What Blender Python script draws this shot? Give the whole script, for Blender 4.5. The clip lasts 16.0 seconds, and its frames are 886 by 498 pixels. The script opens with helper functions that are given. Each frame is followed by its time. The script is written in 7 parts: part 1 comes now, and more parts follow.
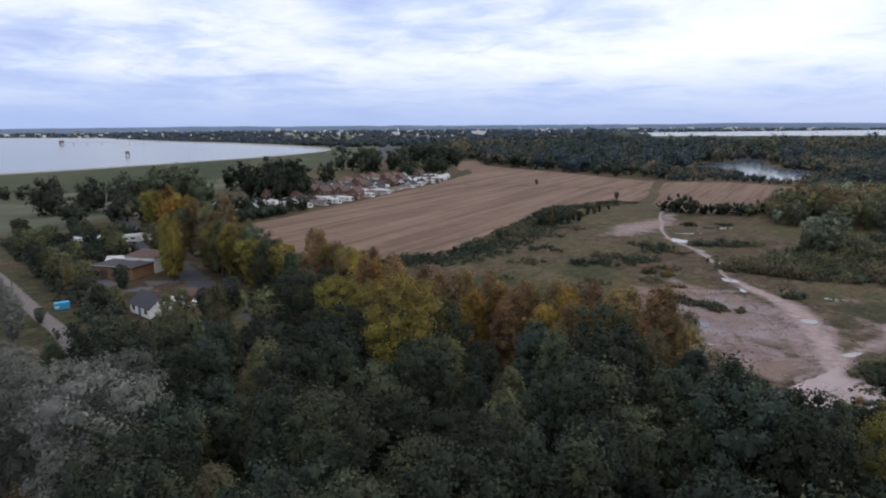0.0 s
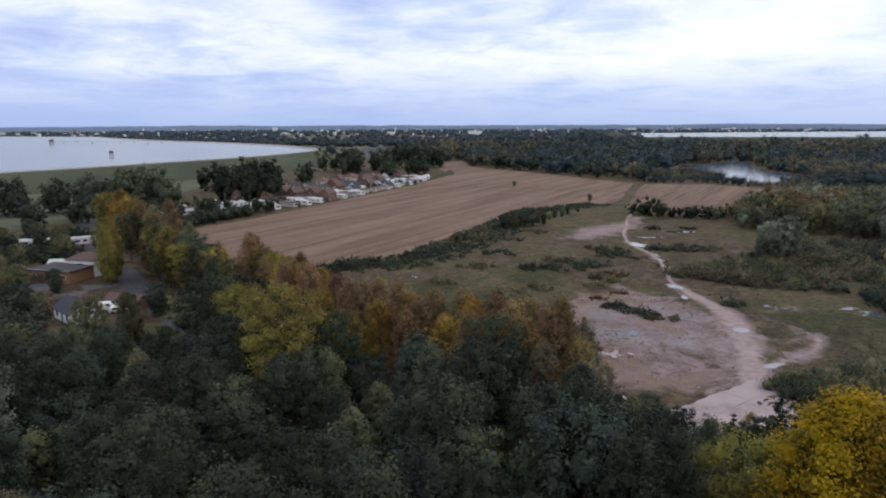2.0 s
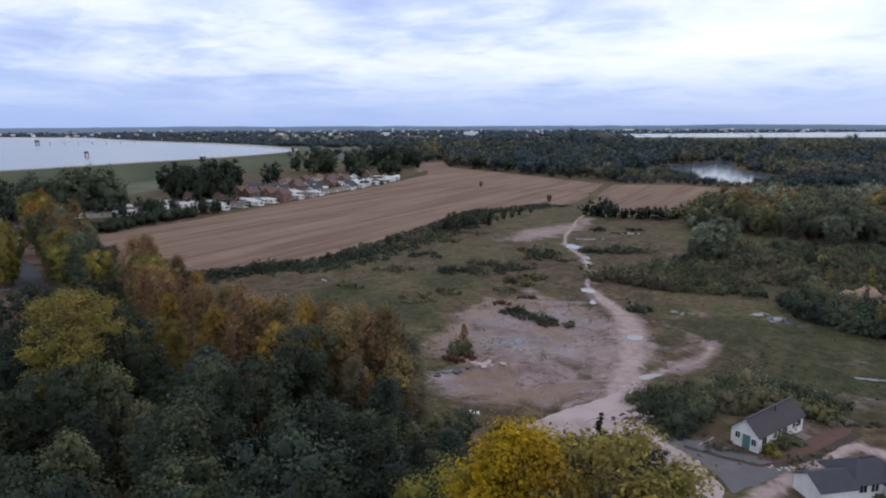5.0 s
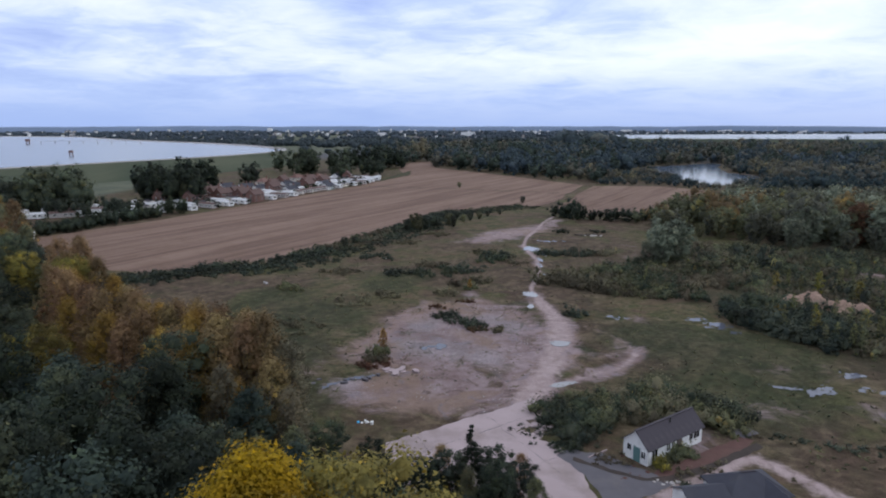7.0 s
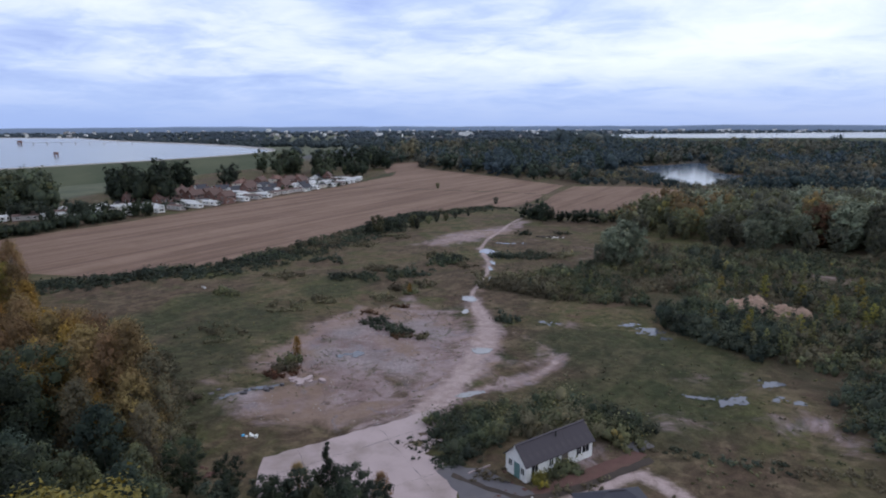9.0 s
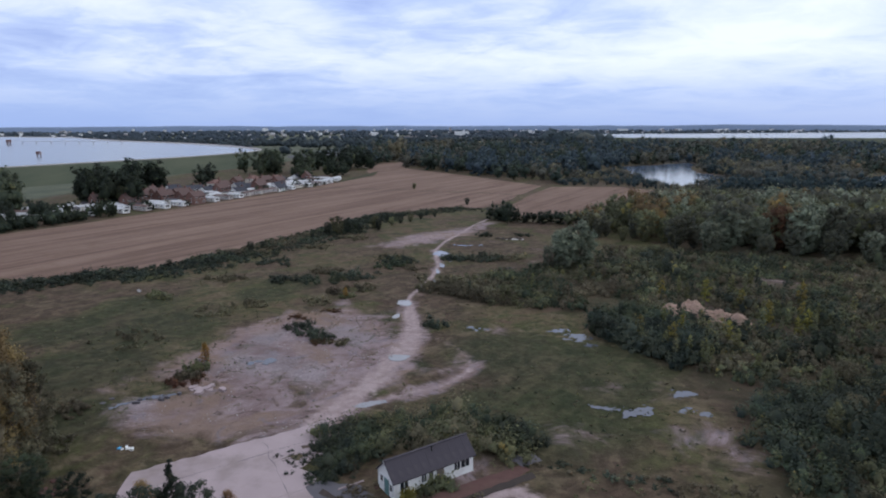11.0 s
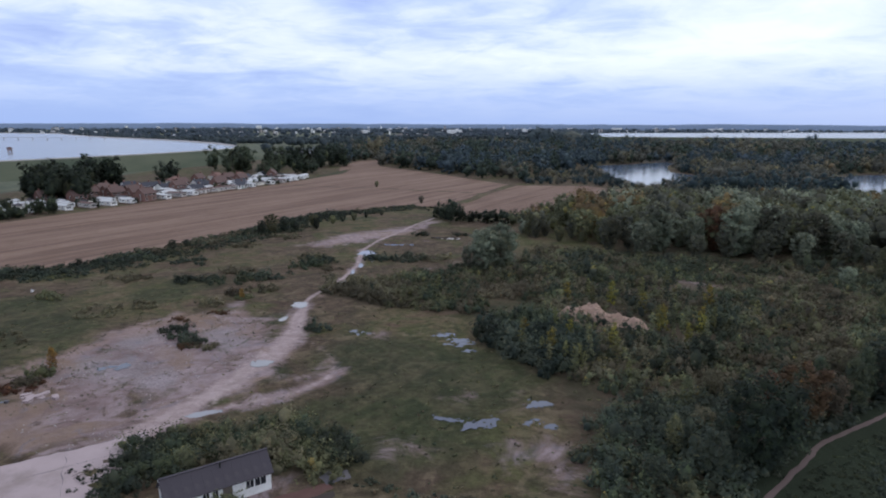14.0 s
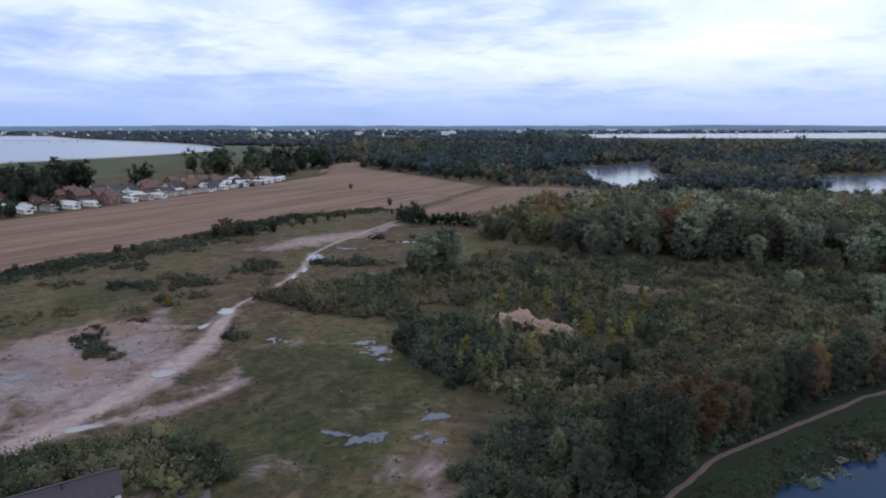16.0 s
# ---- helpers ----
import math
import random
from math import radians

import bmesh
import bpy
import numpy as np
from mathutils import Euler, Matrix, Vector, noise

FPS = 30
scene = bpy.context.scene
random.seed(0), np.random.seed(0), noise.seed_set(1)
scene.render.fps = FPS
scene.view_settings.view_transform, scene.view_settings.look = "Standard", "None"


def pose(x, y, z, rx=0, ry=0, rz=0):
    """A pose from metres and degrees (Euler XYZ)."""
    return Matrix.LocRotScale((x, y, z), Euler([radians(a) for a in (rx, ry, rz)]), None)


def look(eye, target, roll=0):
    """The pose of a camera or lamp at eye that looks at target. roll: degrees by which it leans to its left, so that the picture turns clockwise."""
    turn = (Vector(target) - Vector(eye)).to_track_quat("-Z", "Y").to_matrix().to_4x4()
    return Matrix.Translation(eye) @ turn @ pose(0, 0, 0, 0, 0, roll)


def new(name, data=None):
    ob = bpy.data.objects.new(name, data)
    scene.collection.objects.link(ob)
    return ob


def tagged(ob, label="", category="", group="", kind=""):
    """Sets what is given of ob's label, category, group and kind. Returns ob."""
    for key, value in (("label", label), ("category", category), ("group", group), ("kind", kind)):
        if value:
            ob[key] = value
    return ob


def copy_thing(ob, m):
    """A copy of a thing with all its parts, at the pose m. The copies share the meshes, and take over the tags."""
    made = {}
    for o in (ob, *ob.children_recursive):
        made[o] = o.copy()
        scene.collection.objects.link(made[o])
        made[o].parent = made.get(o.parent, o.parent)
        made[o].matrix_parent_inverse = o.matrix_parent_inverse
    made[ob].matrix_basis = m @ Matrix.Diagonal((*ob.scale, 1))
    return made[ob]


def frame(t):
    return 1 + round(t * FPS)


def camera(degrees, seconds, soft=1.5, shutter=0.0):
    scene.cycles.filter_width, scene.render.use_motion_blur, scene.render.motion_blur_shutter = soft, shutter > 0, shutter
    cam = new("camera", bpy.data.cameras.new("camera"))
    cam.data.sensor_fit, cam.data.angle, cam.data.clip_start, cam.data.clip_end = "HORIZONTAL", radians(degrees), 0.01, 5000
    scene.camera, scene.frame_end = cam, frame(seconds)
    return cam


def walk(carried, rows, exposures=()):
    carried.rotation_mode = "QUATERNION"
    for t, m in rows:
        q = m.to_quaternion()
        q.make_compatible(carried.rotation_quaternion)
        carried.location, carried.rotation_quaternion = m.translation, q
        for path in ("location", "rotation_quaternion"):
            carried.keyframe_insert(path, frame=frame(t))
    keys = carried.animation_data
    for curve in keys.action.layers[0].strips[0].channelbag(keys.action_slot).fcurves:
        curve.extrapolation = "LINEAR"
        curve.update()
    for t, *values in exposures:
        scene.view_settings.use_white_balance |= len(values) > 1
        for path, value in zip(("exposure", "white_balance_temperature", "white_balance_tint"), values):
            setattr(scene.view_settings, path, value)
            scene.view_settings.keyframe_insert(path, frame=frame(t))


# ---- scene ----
cam = camera(70.0, 16.0, soft=2.0)
PATH = [
    (0, (1.77, 0.57, 41.55), (-1.87, 98.64, 22.31), -0.39),
    (0.5, (5.70, 1.46, 41.76), (1.96, 99.53, 22.56), -0.49),
    (1, (9.53, 2.30, 42.04), (5.85, 100.36, 22.79), -0.46),
    (1.5, (13.38, 3.14, 42.26), (9.75, 101.21, 23.08), -0.37),
    (2, (17.30, 4.01, 42.26), (13.72, 102.07, 22.98), -0.20),
    (2.5, (21.32, 5.15, 42.15), (17.73, 103.21, 22.88), -0.15),
    (3, (25.32, 6.39, 41.80), (21.81, 104.45, 22.51), -0.04),
    (3.5, (29.40, 7.90, 41.45), (25.85, 105.98, 22.24), -0.11),
    (4, (33.67, 9.30, 41.28), (29.86, 107.37, 22.11), -0.24),
    (6.5, (53.03, 14.19, 41.30), (49.21, 112.27, 22.21), -0.13),
    (7, (56.78, 15.10, 41.20), (52.94, 113.19, 22.12), -0.02),
    (7.5, (60.69, 16.09, 41.24), (56.68, 114.18, 22.22), -0.01),
    (8, (64.58, 17.05, 41.31), (60.52, 115.13, 22.24), -0.13),
    (8.5, (68.45, 18.04, 41.44), (64.40, 116.11, 22.35), -0.17),
    (9, (72.42, 19.09, 41.45), (68.29, 117.16, 22.36), -0.22),
    (11.5, (91.44, 23.89, 41.75), (87.49, 121.94, 22.53), -0.10),
    (12, (95.31, 24.87, 41.79), (91.49, 122.92, 22.52), -0.08),
    (12.5, (99.10, 25.90, 41.71), (95.39, 123.95, 22.42), -0.06),
    (13, (102.89, 27.01, 41.45), (99.25, 125.05, 22.10), 0.07),
    (13.5, (106.74, 28.08, 41.23), (103.12, 126.10, 21.78), 0.12),
    (14, (110.55, 29.24, 41.06), (106.90, 127.27, 21.64), 0.15),
    (14.5, (114.39, 30.40, 41.00), (110.74, 128.42, 21.58), 0.11),
    (15, (118.15, 31.42, 40.93), (114.58, 129.46, 21.54), 0.06),
    (15.5, (121.88, 32.41, 41.00), (118.44, 130.46, 21.64), 0.05),
    (16, (125.62, 33.57, 40.98), (122.26, 131.65, 21.79), -0.04),
]
walk(cam, [(t, look(eye, target, roll)) for t, eye, target, roll in PATH],
     [(0, 0, 6330, 10), (4, -0.02, 6230, 10), (7, -0.05, 5930, 10), (9, -0.08, 5900, 10), (11.5, -0.12, 5870, 10), (13, -0.09, 5870, 10), (16, -0.02, 5870, 10)])

# ---- light ----
SUN_ELEV, SUN_ROT = radians(38), radians(62)


def make_world():
    w = bpy.data.worlds.new("overcast_sky")
    scene.world = w
    w.use_nodes = True
    nt = w.node_tree
    nt.nodes.clear()
    lk = nt.links.new
    co = nt.nodes.new("ShaderNodeTexCoord")
    sep = nt.nodes.new("ShaderNodeSeparateXYZ")
    lk(co.outputs["Generated"], sep.inputs[0])

    def mth(op, a, b=0.0, clamp=False):
        n = nt.nodes.new("ShaderNodeMath")
        n.operation, n.use_clamp = op, clamp
        for i, v in enumerate((a, b)):
            if isinstance(v, (int, float)):
                n.inputs[i].default_value = v
            else:
                lk(v, n.inputs[i])
        return n.outputs[0]

    up = mth("MAXIMUM", sep.outputs[2], 0.0)
    den = mth("ADD", up, 0.16)
    comb = nt.nodes.new("ShaderNodeCombineXYZ")
    lk(mth("DIVIDE", sep.outputs[0], den), comb.inputs[0])
    lk(mth("MULTIPLY", mth("DIVIDE", sep.outputs[1], den), 1.1), comb.inputs[1])

    def clouds(scale, detail, rough, dist, off):
        mp = nt.nodes.new("ShaderNodeMapping")
        mp.inputs["Location"].default_value = off
        lk(comb.outputs[0], mp.inputs[0])
        n = nt.nodes.new("ShaderNodeTexNoise")
        n.inputs["Scale"].default_value = scale
        n.inputs["Detail"].default_value = detail
        n.inputs["Roughness"].default_value = rough
        n.inputs["Distortion"].default_value = dist
        lk(mp.outputs[0], n.inputs["Vector"])
        return n.outputs[0]

    big = clouds(0.8, 5, 0.55, 0.3, (3.1, 1.4, 0.0))
    fine = clouds(2.6, 6, 0.6, 0.7, (0.7, 5.2, 1.0))
    cover = mth("ADD", mth("MULTIPLY", big, 0.68), mth("MULTIPLY", fine, 0.32))
    # the cloud is thinner and brighter towards the hidden sun
    side = mth("ADD", mth("MULTIPLY", sep.outputs[0], 0.07), mth("MULTIPLY", up, 0.22))
    cover = mth("ADD", cover, side)
    rp = nt.nodes.new("ShaderNodeValToRGB")
    els = rp.color_ramp.elements
    els[0].position, els[0].color = 0.36, (0.48, 0.57, 0.90, 1)
    els[1].position, els[1].color = 0.64, (1.09, 1.10, 1.13, 1)
    e = els.new(0.455)
    e.color = (0.66, 0.75, 1.02, 1)
    e = els.new(0.53)
    e.color = (0.90, 0.945, 1.10, 1)
    lk(cover, rp.inputs[0])
    # veil of haze low over the land
    veil = nt.nodes.new("ShaderNodeMapRange")
    veil.interpolation_type = "SMOOTHSTEP"
    veil.inputs["From Min"].default_value = 0.0
    veil.inputs["From Max"].default_value = 0.115
    veil.inputs["To Min"].default_value = 0.92
    veil.inputs["To Max"].default_value = 0.0
    lk(sep.outputs[2], veil.inputs["Value"])
    mx = nt.nodes.new("ShaderNodeMix")
    mx.data_type = "RGBA"
    lk(veil.outputs[0], mx.inputs[0])
    lk(rp.outputs[0], mx.inputs[6])
    mx.inputs[7].default_value = (0.43, 0.555, 0.90, 1)
    bg = nt.nodes.new("ShaderNodeBackground")
    bg.inputs[1].default_value = 0.93
    lk(mx.outputs[2], bg.inputs[0])
    sky = nt.nodes.new("ShaderNodeTexSky")
    sky.sky_type = "NISHITA"
    sky.sun_disc = False
    sky.sun_elevation, sky.sun_rotation = SUN_ELEV, SUN_ROT
    bg2 = nt.nodes.new("ShaderNodeBackground")
    bg2.inputs[1].default_value = 0.012
    lk(sky.outputs[0], bg2.inputs[0])
    add = nt.nodes.new("ShaderNodeAddShader")
    out = nt.nodes.new("ShaderNodeOutputWorld")
    lk(bg.outputs[0], add.inputs[0])
    lk(bg2.outputs[0], add.inputs[1])
    lk(add.outputs[0], out.inputs[0])
    sun = bpy.data.lights.new("sun", "SUN")
    sun.energy, sun.angle, sun.color = 0.5, radians(25), (1.0, 0.95, 0.88)
    ob = new("sun", sun)
    d = Vector((math.sin(SUN_ROT) * math.cos(SUN_ELEV), math.cos(SUN_ROT) * math.cos(SUN_ELEV), math.sin(SUN_ELEV)))
    ob.matrix_world = look(d * 900, (0, 0, 0))


make_world()

# ---- materials ----
FIELD_TURN = radians(-28)


class Nodes:
    """A small writer of node trees for one material."""

    def __init__(self, name, rough=0.8, metal=0.0, spec=0.3):
        self.mat = bpy.data.materials.new(name)
        self.mat.use_nodes = True
        self.nt = self.mat.node_tree
        self.bsdf = self.nt.nodes["Principled BSDF"]
        self.bsdf.inputs["Roughness"].default_value = rough
        self.bsdf.inputs["Metallic"].default_value = metal
        self.bsdf.inputs["Specular IOR Level"].default_value = spec
        self.co = self.nt.nodes.new("ShaderNodeTexCoord")
        self.geo = self.nt.nodes.new("ShaderNodeNewGeometry")

    def link(self, a, b):
        self.nt.links.new(a, b)

    def put(self, socket, v):
        if isinstance(v, (int, float)):
            socket.default_value = v
        elif isinstance(v, tuple):
            socket.default_value = (*v, 1) if len(v) == 3 and socket.type == "RGBA" else v
        else:
            self.link(v, socket)

    def noise(self, scale, detail=4, rough=0.55, stretch=None, coord=None, dist=0.0):
        n = self.nt.nodes.new("ShaderNodeTexNoise")
        n.inputs["Scale"].default_value = scale
        n.inputs["Detail"].default_value = detail
        n.inputs["Roughness"].default_value = rough
        n.inputs["Distortion"].default_value = dist
        src = coord or self.geo.outputs["Position"]
        if stretch:
            mp = self.nt.nodes.new("ShaderNodeMapping")
            mp.vector_type = "TEXTURE"
            mp.inputs["Scale"].default_value = [1 / s for s in stretch[:3]]
            mp.inputs["Rotation"].default_value = (0, 0, stretch[3] if len(stretch) > 3 else 0)
            self.link(src, mp.inputs[0])
            src = mp.outputs[0]
        self.link(src, n.inputs["Vector"])
        return n.outputs[0]

    def ramp(self, fac, *stops):
        n = self.nt.nodes.new("ShaderNodeValToRGB")
        els = n.color_ramp.elements
        while len(els) < len(stops):
            els.new(0.5)
        for el, (p, c) in zip(els, stops):
            el.position = p
            el.color = (c, c, c, 1) if isinstance(c, (int, float)) else (*c, 1)
        self.link(fac, n.inputs[0])
        return n.outputs[0]

    def mix(self, fac, a, b, mode="MIX"):
        n = self.nt.nodes.new("ShaderNodeMix")
        n.data_type, n.blend_type = "RGBA", mode
        self.put(n.inputs[0], fac)
        self.put(n.inputs[6], a)
        self.put(n.inputs[7], b)
        return n.outputs[2]

    def math(self, op, a, b=0.0, clamp=False):
        n = self.nt.nodes.new("ShaderNodeMath")
        n.operation, n.use_clamp = op, clamp
        self.put(n.inputs[0], a)
        self.put(n.inputs[1], b)
        return n.outputs[0]

    def attr(self, name):
        n = self.nt.nodes.new("ShaderNodeAttribute")
        n.attribute_name = name
        return n.outputs["Fac"]

    def edge(self, mask, noise_out, wobble, soft):
        """A mask of 0 to 1, its edge broken up by noise."""
        v = self.math("ADD", mask, self.math("MULTIPLY", self.math("SUBTRACT", noise_out, 0.5), wobble))
        n = self.nt.nodes.new("ShaderNodeMapRange")
        n.interpolation_type = "SMOOTHSTEP"
        n.inputs["From Min"].default_value = 0.5 - soft
        n.inputs["From Max"].default_value = 0.5 + soft
        self.link(v, n.inputs["Value"])
        return n.outputs[0]

    def bump(self, height, strength=0.4, distance=0.1):
        n = self.nt.nodes.new("ShaderNodeBump")
        n.inputs["Strength"].default_value = strength
        n.inputs["Distance"].default_value = distance
        self.link(height, n.inputs["Height"])
        self.link(n.outputs[0], self.bsdf.inputs["Normal"])

    def colour(self, c):
        self.put(self.bsdf.inputs["Base Color"], c)
        return self.mat


def plain(name, c, rough=0.7, var=0.18, scale=3.0, metal=0.0, bump=0.15, dirt=(0.10, 0.085, 0.065), dirty=0.35, spec=0.3):
    """Paint, render or board with blotches at two scales and some dirt."""
    n = Nodes(name, rough, metal, spec)
    a = n.noise(scale, 5, 0.6, coord=n.co.outputs["Object"])
    b = n.noise(scale * 9, 3, 0.6, coord=n.co.outputs["Object"])
    lo, hi = tuple(v * (1 - var) for v in c), tuple(min(1, v * (1 + var)) for v in c)
    col = n.mix(a, lo, hi)
    grime = n.ramp(n.noise(scale * 0.6, 6, 0.65, coord=n.co.outputs["Object"]), (0.5, 0.0), (0.75, dirty))
    col = n.mix(grime, col, dirt)
    n.bump(b, bump, 0.02)
    return n.colour(col)


def foliage(name, dark, mid, light, tip=None, cool=1.0, gain=1.45):
    """Leaves: a little change from leaf to leaf, more from bough to bough and from plant to plant."""
    dark, mid, light = ((c[0] * gain, c[1] * gain, c[2] * gain * k) for c, k in ((dark, cool ** 1.5), (mid, cool), (light, 1.0)))
    tip = tuple(v * gain for v in tip) if tip else light
    n = Nodes(name, 0.75, 0, 0.15)
    info = n.nt.nodes.new("ShaderNodeObjectInfo")
    r = n.geo.outputs["Random Per Island"]
    low = tuple(0.25 * a + 0.75 * b for a, b in zip(dark, mid))
    high = tuple(0.72 * a + 0.28 * b for a, b in zip(mid, light))
    leaf = n.ramp(r, (0.0, low), (0.5, mid), (0.94, high), (1.0, tip))
    bough = n.noise(0.55, 3, 0.55)
    leaf = n.mix(n.ramp(bough, (0.48, 0.0), (0.70, 0.5)), leaf, light)
    leaf = n.mix(n.ramp(bough, (0.32, 0.6), (0.48, 0.0)), leaf, dark)
    plant = n.noise(0.11, 2, 0.5)
    own = n.math("FRACT", n.math("MULTIPLY", info.outputs["Random"], 7.31))
    hue = n.nt.nodes.new("ShaderNodeHueSaturation")
    hue.inputs["Saturation"].default_value = 1.08
    n.link(n.math("ADD", n.math("ADD", n.math("MULTIPLY", info.outputs["Random"], 0.034), n.math("MULTIPLY", plant, 0.075)), 0.4455), hue.inputs["Hue"])
    n.link(n.math("ADD", n.math("ADD", n.math("MULTIPLY", own, 0.5), n.math("MULTIPLY", plant, 2.1)), -0.25), hue.inputs["Value"])
    n.link(leaf, hue.inputs["Color"])
    # thin leaves let part of the light through
    thin = n.nt.nodes.new("ShaderNodeBsdfTranslucent")
    n.link(hue.outputs[0], thin.inputs[0])
    both = n.nt.nodes.new("ShaderNodeMixShader")
    both.inputs[0].default_value = 0.27
    n.link(n.bsdf.outputs[0], both.inputs[1])
    n.link(thin.outputs[0], both.inputs[2])
    n.link(both.outputs[0], n.nt.nodes["Material Output"].inputs["Surface"])
    return n.colour(hue.outputs[0])


GREEN = foliage("leaves_green", (0.0160, 0.0219, 0.0154), (0.0300, 0.0372, 0.0248), (0.0640, 0.0700, 0.0330), (0.0860, 0.0857, 0.0420), cool=1.07, gain=1.66)
OAK = foliage("leaves_oak", (0.0220, 0.0250, 0.0180), (0.0430, 0.0450, 0.0300), (0.0850, 0.0800, 0.0440), cool=1.2, gain=2.0)
DARK = foliage("leaves_dark", (0.0095, 0.0139, 0.0106), (0.0185, 0.0242, 0.0171), (0.0430, 0.0500, 0.0260), (0.0600, 0.0630, 0.0340), cool=1.07, gain=1.42)
BLUEGREEN = foliage("leaves_bluegreen", (0.0125, 0.0190, 0.0149), (0.0235, 0.0315, 0.0234), (0.0460, 0.0570, 0.0340), cool=1.15, gain=1.55)
OLIVE = foliage("leaves_olive", (0.0285, 0.0310, 0.0180), (0.0560, 0.0585, 0.0310), (0.0990, 0.0960, 0.0460), (0.1600, 0.1280, 0.0480), cool=1.15, gain=1.95)
YELLOW = foliage("leaves_yellow", (0.0560, 0.0500, 0.0130), (0.1450, 0.1030, 0.0150), (0.2650, 0.1780, 0.0220), (0.3500, 0.2300, 0.0280), gain=1.5)
YELLOWGREEN = foliage("leaves_yellowgreen", (0.0485, 0.0450, 0.0175), (0.0990, 0.0870, 0.0290), (0.1700, 0.1400, 0.0430), (0.2601, 0.1948, 0.0426))
ORANGE = foliage("leaves_orange", (0.0680, 0.0460, 0.0220), (0.1450, 0.0900, 0.0320), (0.2350, 0.1450, 0.0440), (0.3262, 0.2045, 0.0585))
PALEGREEN = foliage("leaves_palegreen", (0.0460, 0.0480, 0.0240), (0.0900, 0.0900, 0.0420), (0.1450, 0.1400, 0.0620))
RUST = foliage("leaves_rust", (0.036, 0.023, 0.016), (0.072, 0.043, 0.028), (0.115, 0.068, 0.040), (0.150, 0.085, 0.040), gain=1.15)
BROWN = foliage("leaves_brown", (0.0620, 0.0450, 0.0290), (0.1220, 0.0840, 0.0480), (0.1900, 0.1290, 0.0680), (0.2961, 0.1825, 0.0701))
SILVER = foliage("leaves_silver", (0.0543, 0.0601, 0.0500), (0.1018, 0.1045, 0.0884), (0.148, 0.147, 0.128), (0.178, 0.171, 0.143), cool=1.08, gain=1.3)
GREY_WILLOW = foliage("leaves_willow", (0.0400, 0.0480, 0.0360), (0.0800, 0.0910, 0.0660), (0.1450, 0.1540, 0.1060), (0.2000, 0.2000, 0.1300), cool=1.03, gain=1.75)
BRAMBLE = foliage("leaves_bramble", (0.0160, 0.0220, 0.0155), (0.0300, 0.0365, 0.0240), (0.0550, 0.0590, 0.0350), (0.0780, 0.0720, 0.0420), cool=1.2, gain=1.45)
HEATH = foliage("leaves_heath", (0.0350, 0.0340, 0.0235), (0.0690, 0.0620, 0.0410), (0.1120, 0.0930, 0.0600), (0.1350, 0.1010, 0.0610), cool=1.05, gain=1.6)
# far leaves: greyer and bluer with distance, the haze put into their colours
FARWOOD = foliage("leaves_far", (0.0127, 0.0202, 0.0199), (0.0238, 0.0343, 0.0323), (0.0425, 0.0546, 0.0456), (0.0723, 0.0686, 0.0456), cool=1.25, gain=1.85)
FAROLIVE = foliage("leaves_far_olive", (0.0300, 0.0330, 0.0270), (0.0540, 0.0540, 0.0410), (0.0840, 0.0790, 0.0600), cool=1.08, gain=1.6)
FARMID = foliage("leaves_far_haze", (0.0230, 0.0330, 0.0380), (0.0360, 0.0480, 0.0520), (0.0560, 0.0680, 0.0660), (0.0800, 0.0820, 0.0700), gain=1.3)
FARBLUE = foliage("leaves_distance_haze", (0.0360, 0.0480, 0.0620), (0.0480, 0.0620, 0.0760), (0.0660, 0.0780, 0.0900), gain=1.25)
BARK = plain("bark", (0.085, 0.070, 0.055), 0.9, 0.35, 4.0, bump=0.6)
TWIG = plain("twig_bark", (0.12, 0.10, 0.085), 0.9, 0.3, 4.0, bump=0.5)


